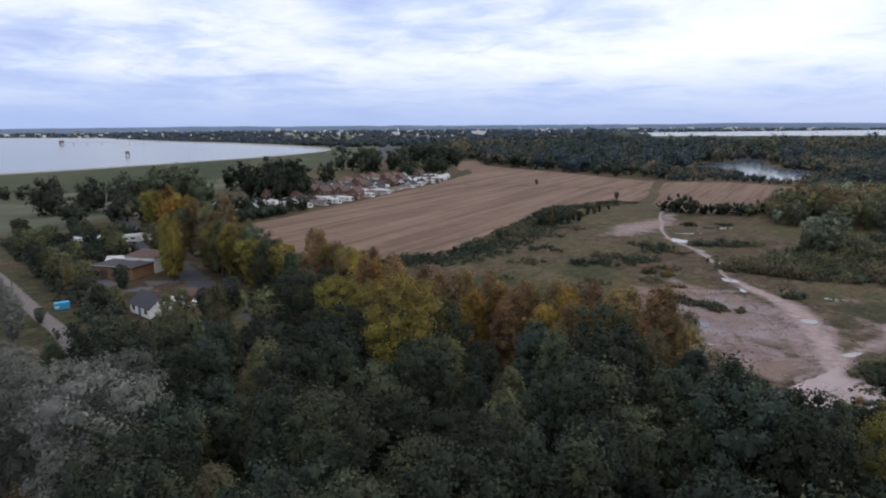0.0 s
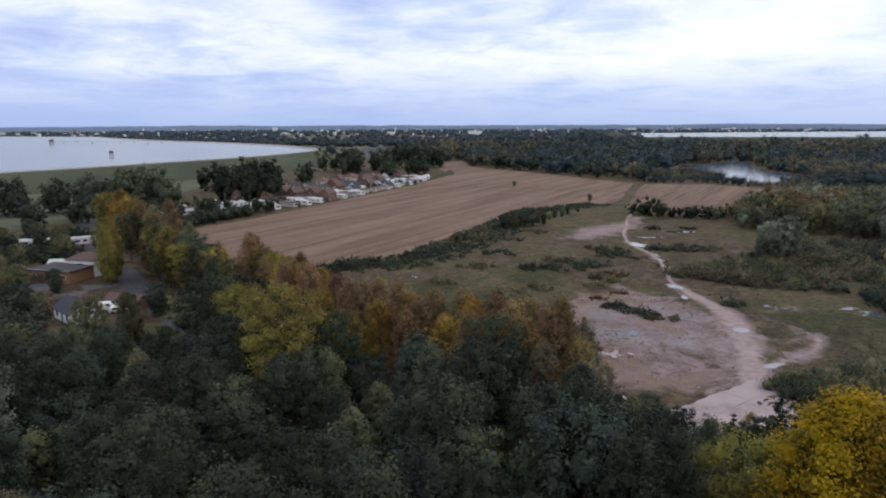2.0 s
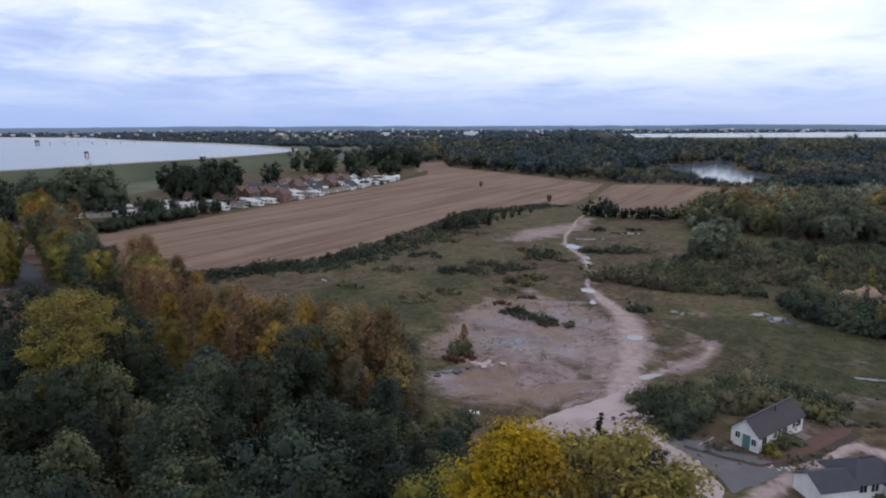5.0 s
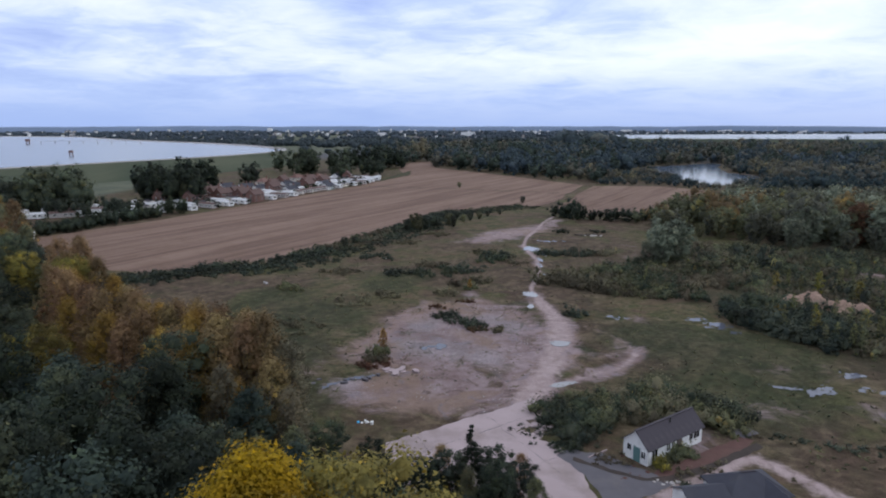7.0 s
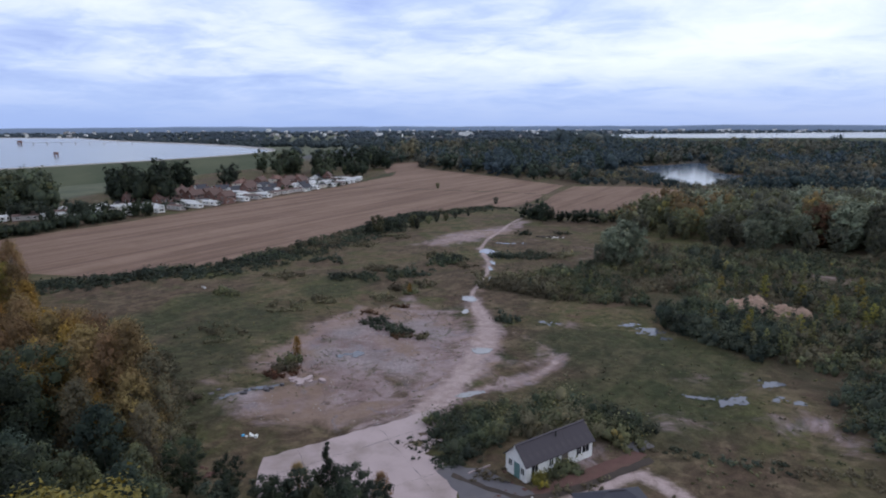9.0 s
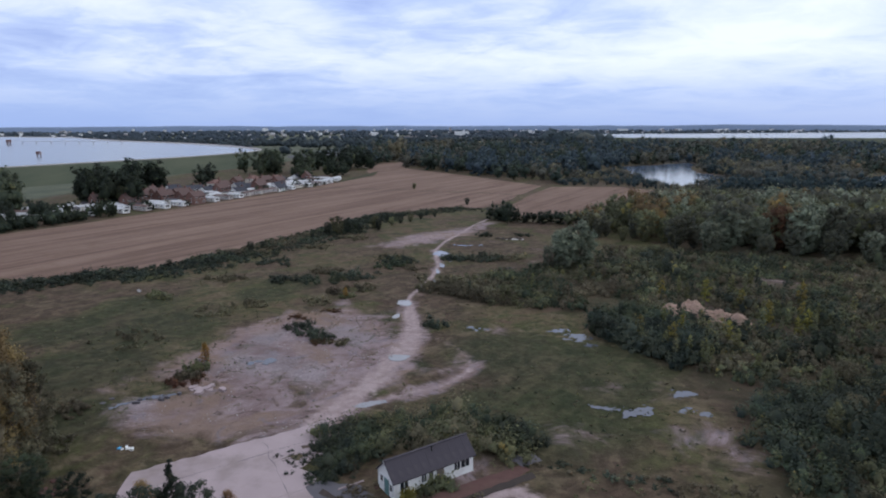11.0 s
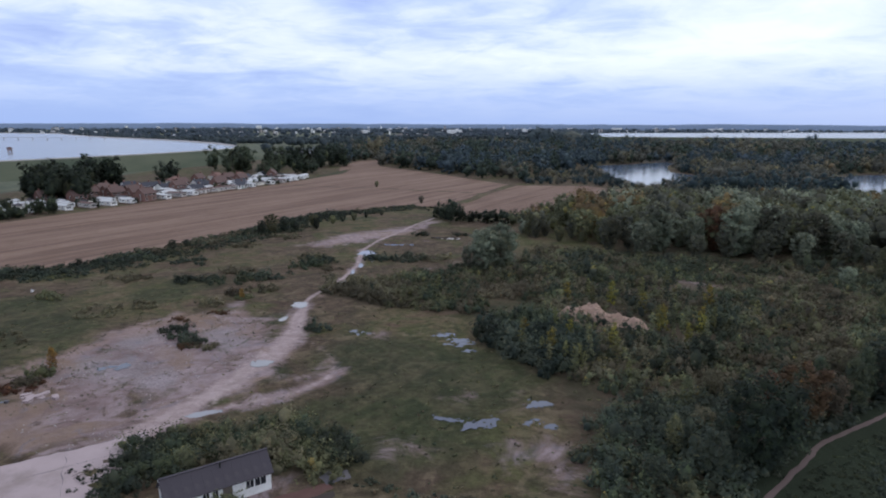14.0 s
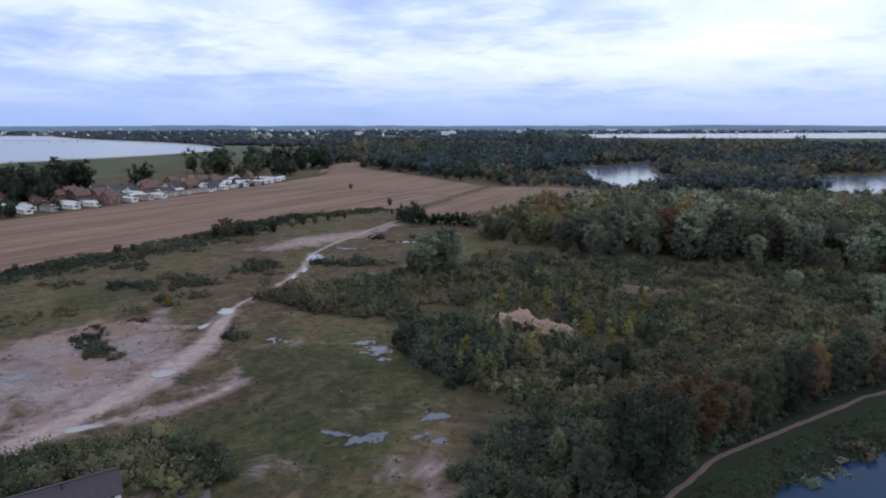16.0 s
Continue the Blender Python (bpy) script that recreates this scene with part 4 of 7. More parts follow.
def column_lobes(rng, h, rad, n, lo=0.12):
    out = []
    for i in range(n):
        u = (i + rng.uniform(0, 1)) / n
        prof = (math.sin(math.pi * (0.12 + 0.86 * u)) ** 0.6)
        a = i * 2.4 + rng.uniform(-0.4, 0.4)
        q, s = rad * prof * rng.uniform(0.3, 0.6), rad * rng.uniform(0.42, 0.62)
        out.append((q * math.cos(a), q * math.sin(a), h * (lo + (0.95 - lo) * u), s, s, s * 1.7))
    return out


def tree_kind(name, label, seed, h, lobes_of, mat, per, size, trunk_r, limbs, bark=BARK, core=True, lift=0.36, k=0.42):
    rng = np.random.default_rng(seed)
    lobes = lobes_of(rng)
    return (name, label, trunk_mesh("trunk", bark, rng, h * 0.72, trunk_r, lobes, limbs), crown_mesh("crown", mat, rng, lobes, per, size, core, lift, k))


def plant_tree(kind, x, y, turn, scale, group, high=1.0):
    name, label, trunk, crown = kind
    z = float(ground_z(x, y))
    m = pose(x, y, z, 0, 0, turn) @ Matrix.Diagonal((scale, scale, scale * high, 1))
    ob = thing(name, m, label, "tree", group)
    for nm, me in (("trunk", trunk), ("crown", crown)):
        c = new(nm, me)
        c.parent = ob
    return ob


def broad(h, rad, n, **kw):
    return lambda rng: broad_lobes(rng, h, rad, n, **kw)


def plume(h, rad, n, **kw):
    return lambda rng: plume_lobes(rng, h, rad, n, **kw)


def column(h, rad, n, **kw):
    return lambda rng: column_lobes(rng, h, rad, n, **kw)


T = {}
for i in range(3):
    T["dark", i] = tree_kind("tree", "dense dark green broadleaf tree in the wood", 10 + i, 15, (plume(15, 4.4, 52, size=0.26) if i == 1 else broad(15, 4.6, 56, lo=0.2, size=0.26)), DARK, 120, 0.19, 0.26, 6)
    T["green", i] = tree_kind("tree", "mid-green broadleaf tree in the wood", 20 + i, 15, (plume(15, 4.3, 50, size=0.26) if i == 1 else broad(15, 4.5, 54, lo=0.2, size=0.26)), GREEN, 120, 0.19, 0.25, 6)
for i in range(2):
    T["bluegreen", i] = tree_kind("tree", "blue-green leafy tree in the wood", 30 + i, 14, (plume(14, 4.3, 50, size=0.26) if i else broad(14, 4.5, 54, lo=0.2, size=0.26)), BLUEGREEN, 120, 0.19, 0.24, 6)
    T["brown", i] = tree_kind("tree", "thin brown autumn tree losing its leaves", 40 + i, 15, plume(15, 4.4, 80, lo=0.14, size=0.21), BROWN, 120, 0.13, 0.2, 26, TWIG, lift=0.6, k=0.3)
    T["orange", i] = tree_kind("tree", "orange-brown autumn tree at the wood's edge", 50 + i, 14, plume(14, 4.1, 66, lo=0.14, size=0.24), ORANGE, 130, 0.145, 0.2, 16, TWIG, k=0.36)
    T["dull", i] = tree_kind("tree", "dull brown tree losing its leaves in the wood", 55 + i, 15, plume(15, 4.0, 70, lo=0.14, size=0.22), HEATH, 120, 0.13, 0.2, 16, TWIG, k=0.3)
    T["yellowgreen", i] = tree_kind("tree", "broad yellow-green tree turning in autumn", 60 + i, 18, broad(18, 5.2, 70, lo=0.20, size=0.25), YELLOWGREEN, 300, 0.15, 0.3, 8)
    T["silver", i] = tree_kind("willow_tree", "rounded silver-grey willow tree", 70 + i, 18, broad(18, 5.8, 80, lo=0.08, size=0.25), SILVER, 150, 0.19, 0.28, 8)
    T["poplar", i] = tree_kind("poplar_tree", "tall columnar poplar turning yellow at the edges", 80 + i, 18, column(18, 3.6, 44), YELLOWGREEN, 110, 0.22, 0.28, 6)
    T["yellow", i] = tree_kind("poplar_tree", "bright golden-yellow autumn poplar in full colour", 90 + i, 20, plume(20, 7.4, 170, lo=0.14, size=0.165), YELLOW, 360, 0.14, 0.28, 10)
    T["olive", i] = tree_kind("tree", "olive-green tree with thinning leaves", 100 + i, 13, plume(13, 3.6, 50, lo=0.12, size=0.27), OLIVE, 100, 0.20, 0.24, 8)
    T["willow", i] = tree_kind("willow_tree", "bushy grey-green willow tree", 110 + i, 12, broad(12, 4.8, 60, lo=0.04, size=0.26), GREY_WILLOW, 90, 0.24, 0.26, 6)
    T["garden", i] = tree_kind("tree", "bushy dark tree beside the lane", 120 + i, 11, broad(11, 4.2, 48, lo=0.03, size=0.26), (BRAMBLE, OLIVE)[i], 80, 0.28, 0.22, 5)
    T["thorn", i] = tree_kind("tree", "bushy young tree by the pond path", 130 + i, 10, broad(10, 3.4, 50, lo=0.03, size=0.25), (BRAMBLE, HEATH)[i], 100, 0.20, 0.2, 6)

    T["bush", i] = tree_kind("tree", "broad dense dark green tree by the pond path", 140 + i, 11, broad(11, 5.0, 70, lo=0.02, size=0.24), DARK, 120, 0.21, 0.24, 6)
    T["sapling", i] = tree_kind("sapling", "slender upright yellow-green sapling in the scrub", 150 + i, 5, plume(5, 1.0, 16, lo=0.04, size=0.34), (PALEGREEN, OLIVE)[i], 50, 0.13, 0.05, 3)
    T["gold_sapling", i] = tree_kind("sapling", "slender sapling with yellow autumn leaves", 158 + i, 4, plume(4, 1.0, 14, lo=0.04, size=0.36), YELLOWGREEN, 50, 0.13, 0.05, 3)
    T["grey_sapling", i] = tree_kind("sapling", "upright dull green willow sapling in the scrub", 155 + i, 5, plume(5, 1.1, 16, lo=0.04, size=0.34), (OLIVE, BRAMBLE)[i], 50, 0.14, 0.05, 3)
    T["oak", i] = tree_kind("tree", "rounded mid-green tree of the far wood", 165 + i, 14, broad(14, 5.2, 54, lo=0.03, size=0.25), OAK, 70, 0.38, 0.26, 5)
    T["pale_willow", i] = tree_kind("willow_tree", "rounded grey-green willow of the far wood", 170 + i, 13, broad(13, 5.0, 54, lo=0.03, size=0.25), GREY_WILLOW, 70, 0.36, 0.26, 5)
    T["russet", i] = tree_kind("tree", "russet tree turning in the far wood", 175 + i, 12, broad(12, 4.4, 48, lo=0.03, size=0.25), RUST, 70, 0.34, 0.24, 5)
    T["hazel", i] = tree_kind("tree", "olive-yellow tree of the far wood", 180 + i, 12, broad(12, 4.6, 48, lo=0.03, size=0.25), OLIVE, 70, 0.34, 0.24, 5)


def conifer_kind(seed):
    rng = np.random.default_rng(seed)
    lobes = []
    for i in range(17):
        u = i / 16
        n = max(1, round(6 * (1 - u)))
        for j in range(n):
            a = j * 2 * math.pi / n + i * 0.7 + rng.uniform(-0.3, 0.3)
            q = 2.1 * (1 - u) * rng.uniform(0.75, 1.1)
            s = 0.25 + 0.8 * (1 - u)
            lobes.append((q * math.cos(a), q * math.sin(a), 1.0 + 8.2 * u, s, s, s * 0.7))
    return ("conifer_tree", "dark pointed spruce tree beside the concrete yard", trunk_mesh("trunk", BARK, rng, 8.6, 0.16, lobes, 8, 0.1), crown_mesh("crown", DARK, rng, lobes, 110, 0.15))


T["conifer", 0], T["conifer", 1] = conifer_kind(160), conifer_kind(161)


def scatter(poly, gap, seed, jitter=0.42):
    """Places inside an outline on a shaken, staggered grid."""
    rng = np.random.default_rng(seed)
    xs, ys = [p[0] for p in poly], [p[1] for p in poly]
    gx, gy = np.meshgrid(np.arange(min(xs), max(xs), gap), np.arange(min(ys), max(ys), gap * 0.87))
    gx = gx + (np.arange(gx.shape[0]) % 2)[:, None] * gap / 2
    p = np.stack([gx.ravel(), gy.ravel()], 1) + rng.uniform(-jitter, jitter, (gx.size, 2)) * gap
    return p[inside(p[:, 0], p[:, 1], poly)]


WOOD_EDGE = [(36, 32), (37, 60), (34, 82), (25, 86), (10, 90), (-20, 96), (-36, 116), (-44, 122), (-56, 108), (-60, 96), (-60, 82), (-34, 66), (-30, 32)]
rng = np.random.default_rng(5)
kinds = ["dark"] * 5 + ["green"] * 4 + ["bluegreen"] * 3 + ["olive"]
for x, y in scatter(WOOD_EDGE, 6.9, 6):
    k = kinds[int(rng.integers(len(kinds)))]
    if x > 22 and y > 74:
        k = "bluegreen" if rng.random() < 0.3 else "dark"
    n = 3 if k in ("dark", "green") else 2
    f = rng.uniform(0.78, 1.18)
    if x < -26:
        f = min(f, (40 - 0.30 * y) / 15.5)
    if f > 0.25:
        plant_tree(T[k, int(rng.integers(n))], x, y, rng.uniform(0, 360), f, "trees of the wood", rng.uniform(0.92, 1.08))
for x, y, f in ((40, 72, 0.75), (44, 69, 0.72), (38, 65, 0.8), (42, 61, 0.78), (47, 63, 0.72), (46, 56, 0.72), (40, 55, 0.8), (52, 59, 0.66), (37, 49, 0.85), (42, 44, 0.8), (51, 66, 0.62), (56, 62, 0.6), (57, 69, 0.5), (38, 78, 0.72), (36, 72, 0.85), (62, 66, 0.55), (54, 52, 0.65), (41, 82, 0.55)):
    k = ("green", "dark", "bluegreen", "olive")[int(rng.integers(4))]
    plant_tree(T[k, int(rng.integers(2))], x, y, rng.uniform(0, 360), f, "trees of the wood")

# the belt of autumn trees along the wood's far edge
for k, x, y, s in (
    ("yellowgreen", -7.4, 84.5, 1.2), ("brown", 2, 112, 1.0), ("brown", 6, 107, 1.05), ("brown", 12, 108, 0.95), ("brown", 17, 104, 1.0), ("brown", 26, 99, 1.0), ("dull", 33, 95, 0.9), ("dull", 28, 84.5, 0.9), ("orange", 22, 90, 1.0), ("orange", 7.7, 111, 0.9), ("brown", -19, 139, 0.92), ("orange", -13, 134, 0.85), ("orange", -24, 142, 0.9), ("brown", -39, 165, 0.95), ("brown", -36, 161, 0.9), ("brown", -49, 168, 0.75), ("poplar", -80.6, 169.7, 0.92), ("brown", -73, 172, 1.1), ("brown", -69, 179, 1.0), ("yellowgreen", -61.4, 167, 0.92), ("orange", -97, 212, 1.25), ("olive", -52.5, 115.8, 0.85), ("olive", -46, 116, 0.9), ("olive", -57.4, 119, 0.7), ("garden", -107.8, 164.8, 0.8), ("garden", -88, 158, 0.6), ("garden", -118.6, 208, 0.85), ("garden", -100.5, 161.8, 0.65), ("garden", -115.6, 178, 0.75), ("garden", -92, 147, 0.55), ("garden", -80, 140, 0.5), ("garden", -143, 213, 0.8), ("garden", -127, 194, 0.8), ("yellowgreen", -2, 96, 0.8), ("orange", 18.5, 100, 1.08), ("brown", 31, 91, 1.15), ("brown", 27, 95, 1.05), ("brown", 33, 87, 0.85), ("orange", 8, 105.5, 1.0), ("brown", 13, 103, 1.0),
    ("brown", 22, 99, 1.05), ("orange", 3, 104, 0.95), ("brown", -3, 110, 1.0), ("brown", -12, 118, 1.05), ("yellowgreen", -19.5, 103, 0.95), ("orange", -8, 112, 0.95), ("orange", -17, 128, 1.0), ("yellowgreen", -24, 138, 0.85),
    ("orange", -21, 131, 0.98), ("brown", -34, 150, 1.05), ("brown", -28, 143, 0.95), ("yellowgreen", -43, 150, 0.78), ("green", -52, 158, 1.1), ("green", -47, 149, 1.0), ("olive", -57, 166, 1.15), ("brown", 25, 90, 1.0), ("orange", 14, 98, 0.9),
    ("dull", 36, 84, 0.75), ("brown", 18, 94, 0.98), ("brown", 8, 99, 0.9), ("orange", 29, 86, 0.75), ("brown", -25, 133, 0.9), ("olive", -30, 124, 1.0), ("green", -36, 132, 1.0), ("dark", -24, 118, 1.0), ("green", -14, 106, 0.95), ("dark", -28, 108, 1.05),
    ("brown", 24, 93, 1.08), ("brown", 10, 101, 1.0), ("brown", 0, 108, 1.05), ("brown", -6, 114, 1.0), ("orange", 22, 96, 0.92), ("brown", 29, 90, 1.1), ("dull", 34, 90, 1.0), ("orange", -12, 122, 1.0), ("brown", -19, 126, 1.0), ("yellowgreen", -30, 146, 0.8), ("dull", -6, 46, 0.92), ("dull", -13, 47, 0.9), ("dull", -20, 49, 0.9), ("dull", 2, 44, 0.9), ("garden", -50, 163, 1.1), ("garden", -58, 172, 1.1), ("garden", -66, 181, 1.1), ("garden", -40, 152, 1.0), ("yellowgreen", -52, 154, 0.8), ("yellowgreen", -72, 172, 0.85), ("garden", -76, 176, 0.9), ("orange", -98, 208, 1.2), ("garden", -100, 224, 1.2),
    ("poplar", -82, 170, 0.86), ("poplar", -79, 166, 0.8), ("poplar", -85, 175, 0.75), ("olive", -72, 178, 1.2), ("olive", -66, 170, 1.3), ("yellowgreen", -63, 160, 0.72), ("brown", -70, 186, 1.3), ("olive", -78, 192, 1.4), ("orange", -90, 205, 1.35),
    ("yellowgreen", -114, 229, 1.0), ("orange", -104, 222, 1.35), ("olive", -97, 214, 1.4), ("yellowgreen", -124, 240, 0.95), ("brown", -86, 200, 1.2), ("olive", -60, 176, 1.2), ("green", -92, 196, 1.1),
):
    n = 3 if k in ("dark", "green") else 2
    off = float(line_distance(x, y, ROADWAY))
    if x < -50 and off < 7:
        x, y = x + (7 - off) * 0.75, y + (7 - off) * 0.66
    plant_tree(T[k, int(rng.integers(n))], x, y, rng.uniform(0, 360), s * (1.06 if k in ("brown", "orange") else 1.0) * rng.uniform(0.97, 1.03), "autumn trees along the road")

# silver willows by the lane
for x, y, s in ((-33.5, 55, 1.08), (-41, 60, 1.0), (-37, 66, 0.95), (-46, 52, 1.0), (-30, 47, 0.85), (-52, 66, 0.86), (-63, 84, 0.6), (-70, 90, 0.55), (-58, 76, 0.7), (-67, 79, 0.62), (-77, 92, 0.6), (-83, 100, 0.55), (-101, 133, 0.42), (-94, 125, 0.45), (-87, 116, 0.5), (-109, 141, 0.4), (-97, 116, 0.55), (-106, 126, 0.5), (-118, 148, 0.45)):
    plant_tree(T["silver", int(rng.integers(2))], x, y, rng.uniform(0, 360), s, "silver willows by the lane")

# bright poplars and spruces near the yard
for x, y, s in ((45.0, 46.8, 1.17),):
    plant_tree(T["yellow", int(rng.integers(2))], x, y, rng.uniform(0, 360), s, "yellow poplars beside the yard")
for x, y, s in ((57.4, 80.6, 0.95), (49, 74.6, 0.95), (53.2, 75, 0.85), (60, 74, 0.9)):
    plant_tree(T["conifer", int(rng.integers(2))], x, y, rng.uniform(0, 360), s, "spruces beside the yard")
for k, x, y, s in (("garden", 55, 79, 0.6), ("thorn", 60, 79.5, 0.7), ("thorn", 51, 78.5, 0.6), ("garden", 46, 77, 0.55), ("thorn", 63, 78, 0.6), ("olive", 57, 77, 0.45), ("dark", 60, 75, 0.5), ("olive", 64, 74.5, 0.48), ("brown", 54, 81, 0.42), ("dark", 52.5, 78, 0.42), ("dark", 46, 82, 0.42), ("brown", 63, 81, 0.36)):
    plant_tree(T[k, 0], x, y, rng.uniform(0, 360), s, "small trees beside the yard")

for k, x, y, s in (("yellowgreen", 50.6, 47.8, 1.27), ("yellowgreen", 55, 46, 1.0), ("yellowgreen", 41.5, 51.5, 0.98), ("olive", 56, 51.5, 1.15), ("olive", 61, 50, 1.0), ("olive", 45, 57, 1.05)):
    plant_tree(T[k, 0], x, y, rng.uniform(0, 360), s, "trees beside the yard")

# the lane's gardens
for k, x, y, s in (
    ("garden", -103, 206, 0.85), ("garden", -110, 196, 0.8), ("garden", -118, 186, 0.7), ("garden", -126, 195, 0.75), ("garden", -116, 172, 0.75), ("garden", -108, 162, 0.7), ("garden", -100, 156, 0.65), ("garden", -124, 178, 0.7), ("garden", -132, 188, 0.7),
    ("garden", -88, 148, 0.36), ("brown", -98, 152, 0.5), ("garden", -83, 138, 0.42), ("garden", -72, 120, 0.42), ("garden", -67, 117, 0.42), ("garden", -80, 130, 0.36), ("garden", -56, 134, 0.6), ("garden", -52, 139, 0.7), ("garden", -60, 119, 0.4), ("garden", -90.5, 129, 0.3), ("garden", -148, 205, 0.8),
    ("garden", -160, 222, 0.85), ("garden", -140, 200, 0.8), ("garden", -170, 235, 0.7), ("garden", -152, 240, 0.7), ("garden", -140, 228, 0.7), ("garden", -128, 212, 0.75), ("garden", -135, 150, 0.7), ("garden", -158, 172, 0.8), ("garden", -170, 190, 0.9),
):
    n = 2
    plant_tree(T[k, int(rng.integers(n))], x, y, rng.uniform(0, 360), s * rng.uniform(0.95, 1.08), "trees in the gardens by the lane")

def grove(name, label, p, h, mat, seed, rad=0.34, lobes=13, per=32, leaf=0.6, lo=0.06, category="trees", solid=0.0):
    """Trees too far to tell apart, as one mesh: p places (n,2), h heights (n,)."""
    rng = np.random.default_rng(seed)
    n = len(p)
    z0 = ground_z(p[:, 0], p[:, 1])
    i = np.tile(np.arange(lobes), n)
    tr = np.repeat(np.arange(n), lobes)
    u = (i + rng.uniform(0.1, 0.9, n * lobes)) / lobes
    H = h[tr]
    R = H * rad * rng.uniform(0.85, 1.2, n)[tr]
    prof = np.sin(np.pi * np.clip(0.16 + 0.82 * (1 - u) ** 0.8, 0, 1)) ** 0.6
    a = i * 2.39996 + rng.uniform(0, 6.28, n)[tr] + rng.uniform(-0.5, 0.5, n * lobes)
    q = R * prof * rng.uniform(0.4, 0.9, n * lobes)
    c = np.column_stack([p[tr, 0] + q * np.cos(a), p[tr, 1] + q * np.sin(a), z0[tr] + H * (lo + (0.92 - lo) * u)])
    s = R * rng.uniform(0.28, 0.5, n * lobes)
    r = np.column_stack([s, s, s * rng.uniform(0.8, 1.2, n * lobes)])
    mid = np.column_stack([p[tr], np.minimum(c[:, 2], z0[tr] + 0.45 * H)])
    leaves = sprays(np.repeat(c, per, 0), np.repeat(r, per, 0), 1.45 * leaf * np.repeat(np.clip(H / 14, 0.35, 1.3), per), rng, fill=(0.78, 0.26), heart=np.repeat(mid, per, 0), lobe=0.6)
    R1 = h * rad
    hc = np.concatenate([np.column_stack([p, z0 + h * 0.30]), np.column_stack([p, z0 + h * 0.58])])
    hr = np.concatenate([np.column_stack([R1 * 0.36, R1 * 0.36, h * 0.22]), np.column_stack([R1 * 0.26, R1 * 0.26, h * 0.18])])
    hearts = cores(hc, hr, rng, ICO1, 1.0, 0.24)
    if solid:
        lumps = 3
        a, q = rng.uniform(0, 6.28, len(h) * lumps), rng.uniform(0.15, 0.45, len(h) * lumps)
        R3, h3 = np.repeat(R1, lumps), np.repeat(h, lumps)
        hc = np.column_stack([np.repeat(p[:, 0], lumps) + q * R3 * np.cos(a), np.repeat(p[:, 1], lumps) + q * R3 * np.sin(a), np.repeat(z0, lumps) + h3 * rng.uniform(0.35, 0.6, len(h3))])
        hr = np.column_stack([R3 * 0.62, R3 * 0.62, h3 * 0.36]) * rng.uniform(0.75, 1.1, (len(h3), 1))
        hearts = cores(hc, hr, rng, ICO2 if solid > 0.9 else ICO1, solid, 0.14)
    lumps_ = cores(c, r, rng, ICO1, 0.45, 0.28, mid)
    hearts = tuple(np.concatenate([a, b + (len(hearts[0]) if j == 1 else 0)]) for j, (a, b) in enumerate(zip(hearts, lumps_)))
    me = leafy(name, mat, leaves, hearts)
    return tagged(new(name, me), label, category, kind="stuff")


# the tall clumps behind the village
for i, (cx, cy, rx, ry, n, s) in enumerate(((-146, 316, 22, 8, 14, 20), (-108, 352, 22, 8, 11, 19), (-186, 303, 28, 12, 13, 17), (-152, 330, 16, 10, 9, 18), (-130, 412, 24, 14, 18, 19.5), (-100, 474, 8, 8, 4, 14), (-86, 585, 34, 30, 20, 20), (-40, 645, 34, 30, 18, 20), (-118, 299, 24, 4, 12, 9), (-92, 311, 14, 4, 10, 7.5), (-252, 358, 22, 4, 5, 8), (-63, 368, 3, 6, 5, 6), (-40, 520, 12, 10, 6, 13), (-24, 560, 9, 16, 7, 14), (-215, 330, 5, 4, 2, 9), (-45, 425, 4, 8, 4, 5), (-32, 455, 3, 6, 3, 5), (-150, 268, 26, 8, 9, 12))):
    a, q = rng.uniform(0, 2 * math.pi, n), np.sqrt(rng.uniform(0, 1, n))
    p = np.column_stack([cx + rx * q * np.cos(a), cy + ry * q * np.sin(a)])
    grove("tree_clump", "clump of dark green trees about the village", p, s * rng.uniform(0.75, 1.12, n), (GREEN, DARK, BRAMBLE)[i % 3], 500 + i, 0.36, 12, 30, 0.5, solid=0.72)


# hedge of trees between the caravans and the field
p = []
line = smooth_line([(-134, 222), (-112, 240), (-99, 258), (-92, 280), (-84, 298)], 9)
for x, y in line:
    for _ in range(3):
        p.append((x - rng.uniform(0, 9), y + rng.uniform(-3, 5)))
p = np.array(p)
grove("hedge_trees", "dark hedge and trees along the caravan site", p, rng.uniform(3.0, 6.2, len(p)), DARK, 560, 0.5, 9, 34, 0.42, 0.0, solid=0.8)

# the wood beyond the waste ground
RIGHT_WOOD = [(128, 268), (140, 246), (152, 238), (165, 228), (186, 222), (210, 216), (240, 205), (300, 190), (360, 240), (380, 330), (330, 372), (228, 412), (160, 318), (126, 294)]
p = scatter(RIGHT_WOOD, 8.6, 9)
hide = np.clip(41.5 - 0.101 * (p[:, 1] - 33), 3.5, 18)
h = np.minimum(hide * rng.uniform(0.7, 1.12, len(p)), rng.uniform(9, 17, len(p)))
h = np.where(p[:, 0] < 150, np.minimum(h, rng.uniform(5, 10, len(p))), h)
edge_ = depth_in(p[:, 0], p[:, 1], RIGHT_WOOD)
front = (p[:, 0] > 130) & (p[:, 0] < 320) & (edge_ < 17) & (p[:, 1] < 250 + 0.45 * np.maximum(0, 170 - p[:, 0]))
h = np.where(front & (edge_ < 9), np.minimum(h, rng.uniform(7, 14, len(p))), h)
tone = fbm(p[:, 0], p[:, 1], 24, 21, 3) + rng.uniform(-0.22, 0.22, len(p))
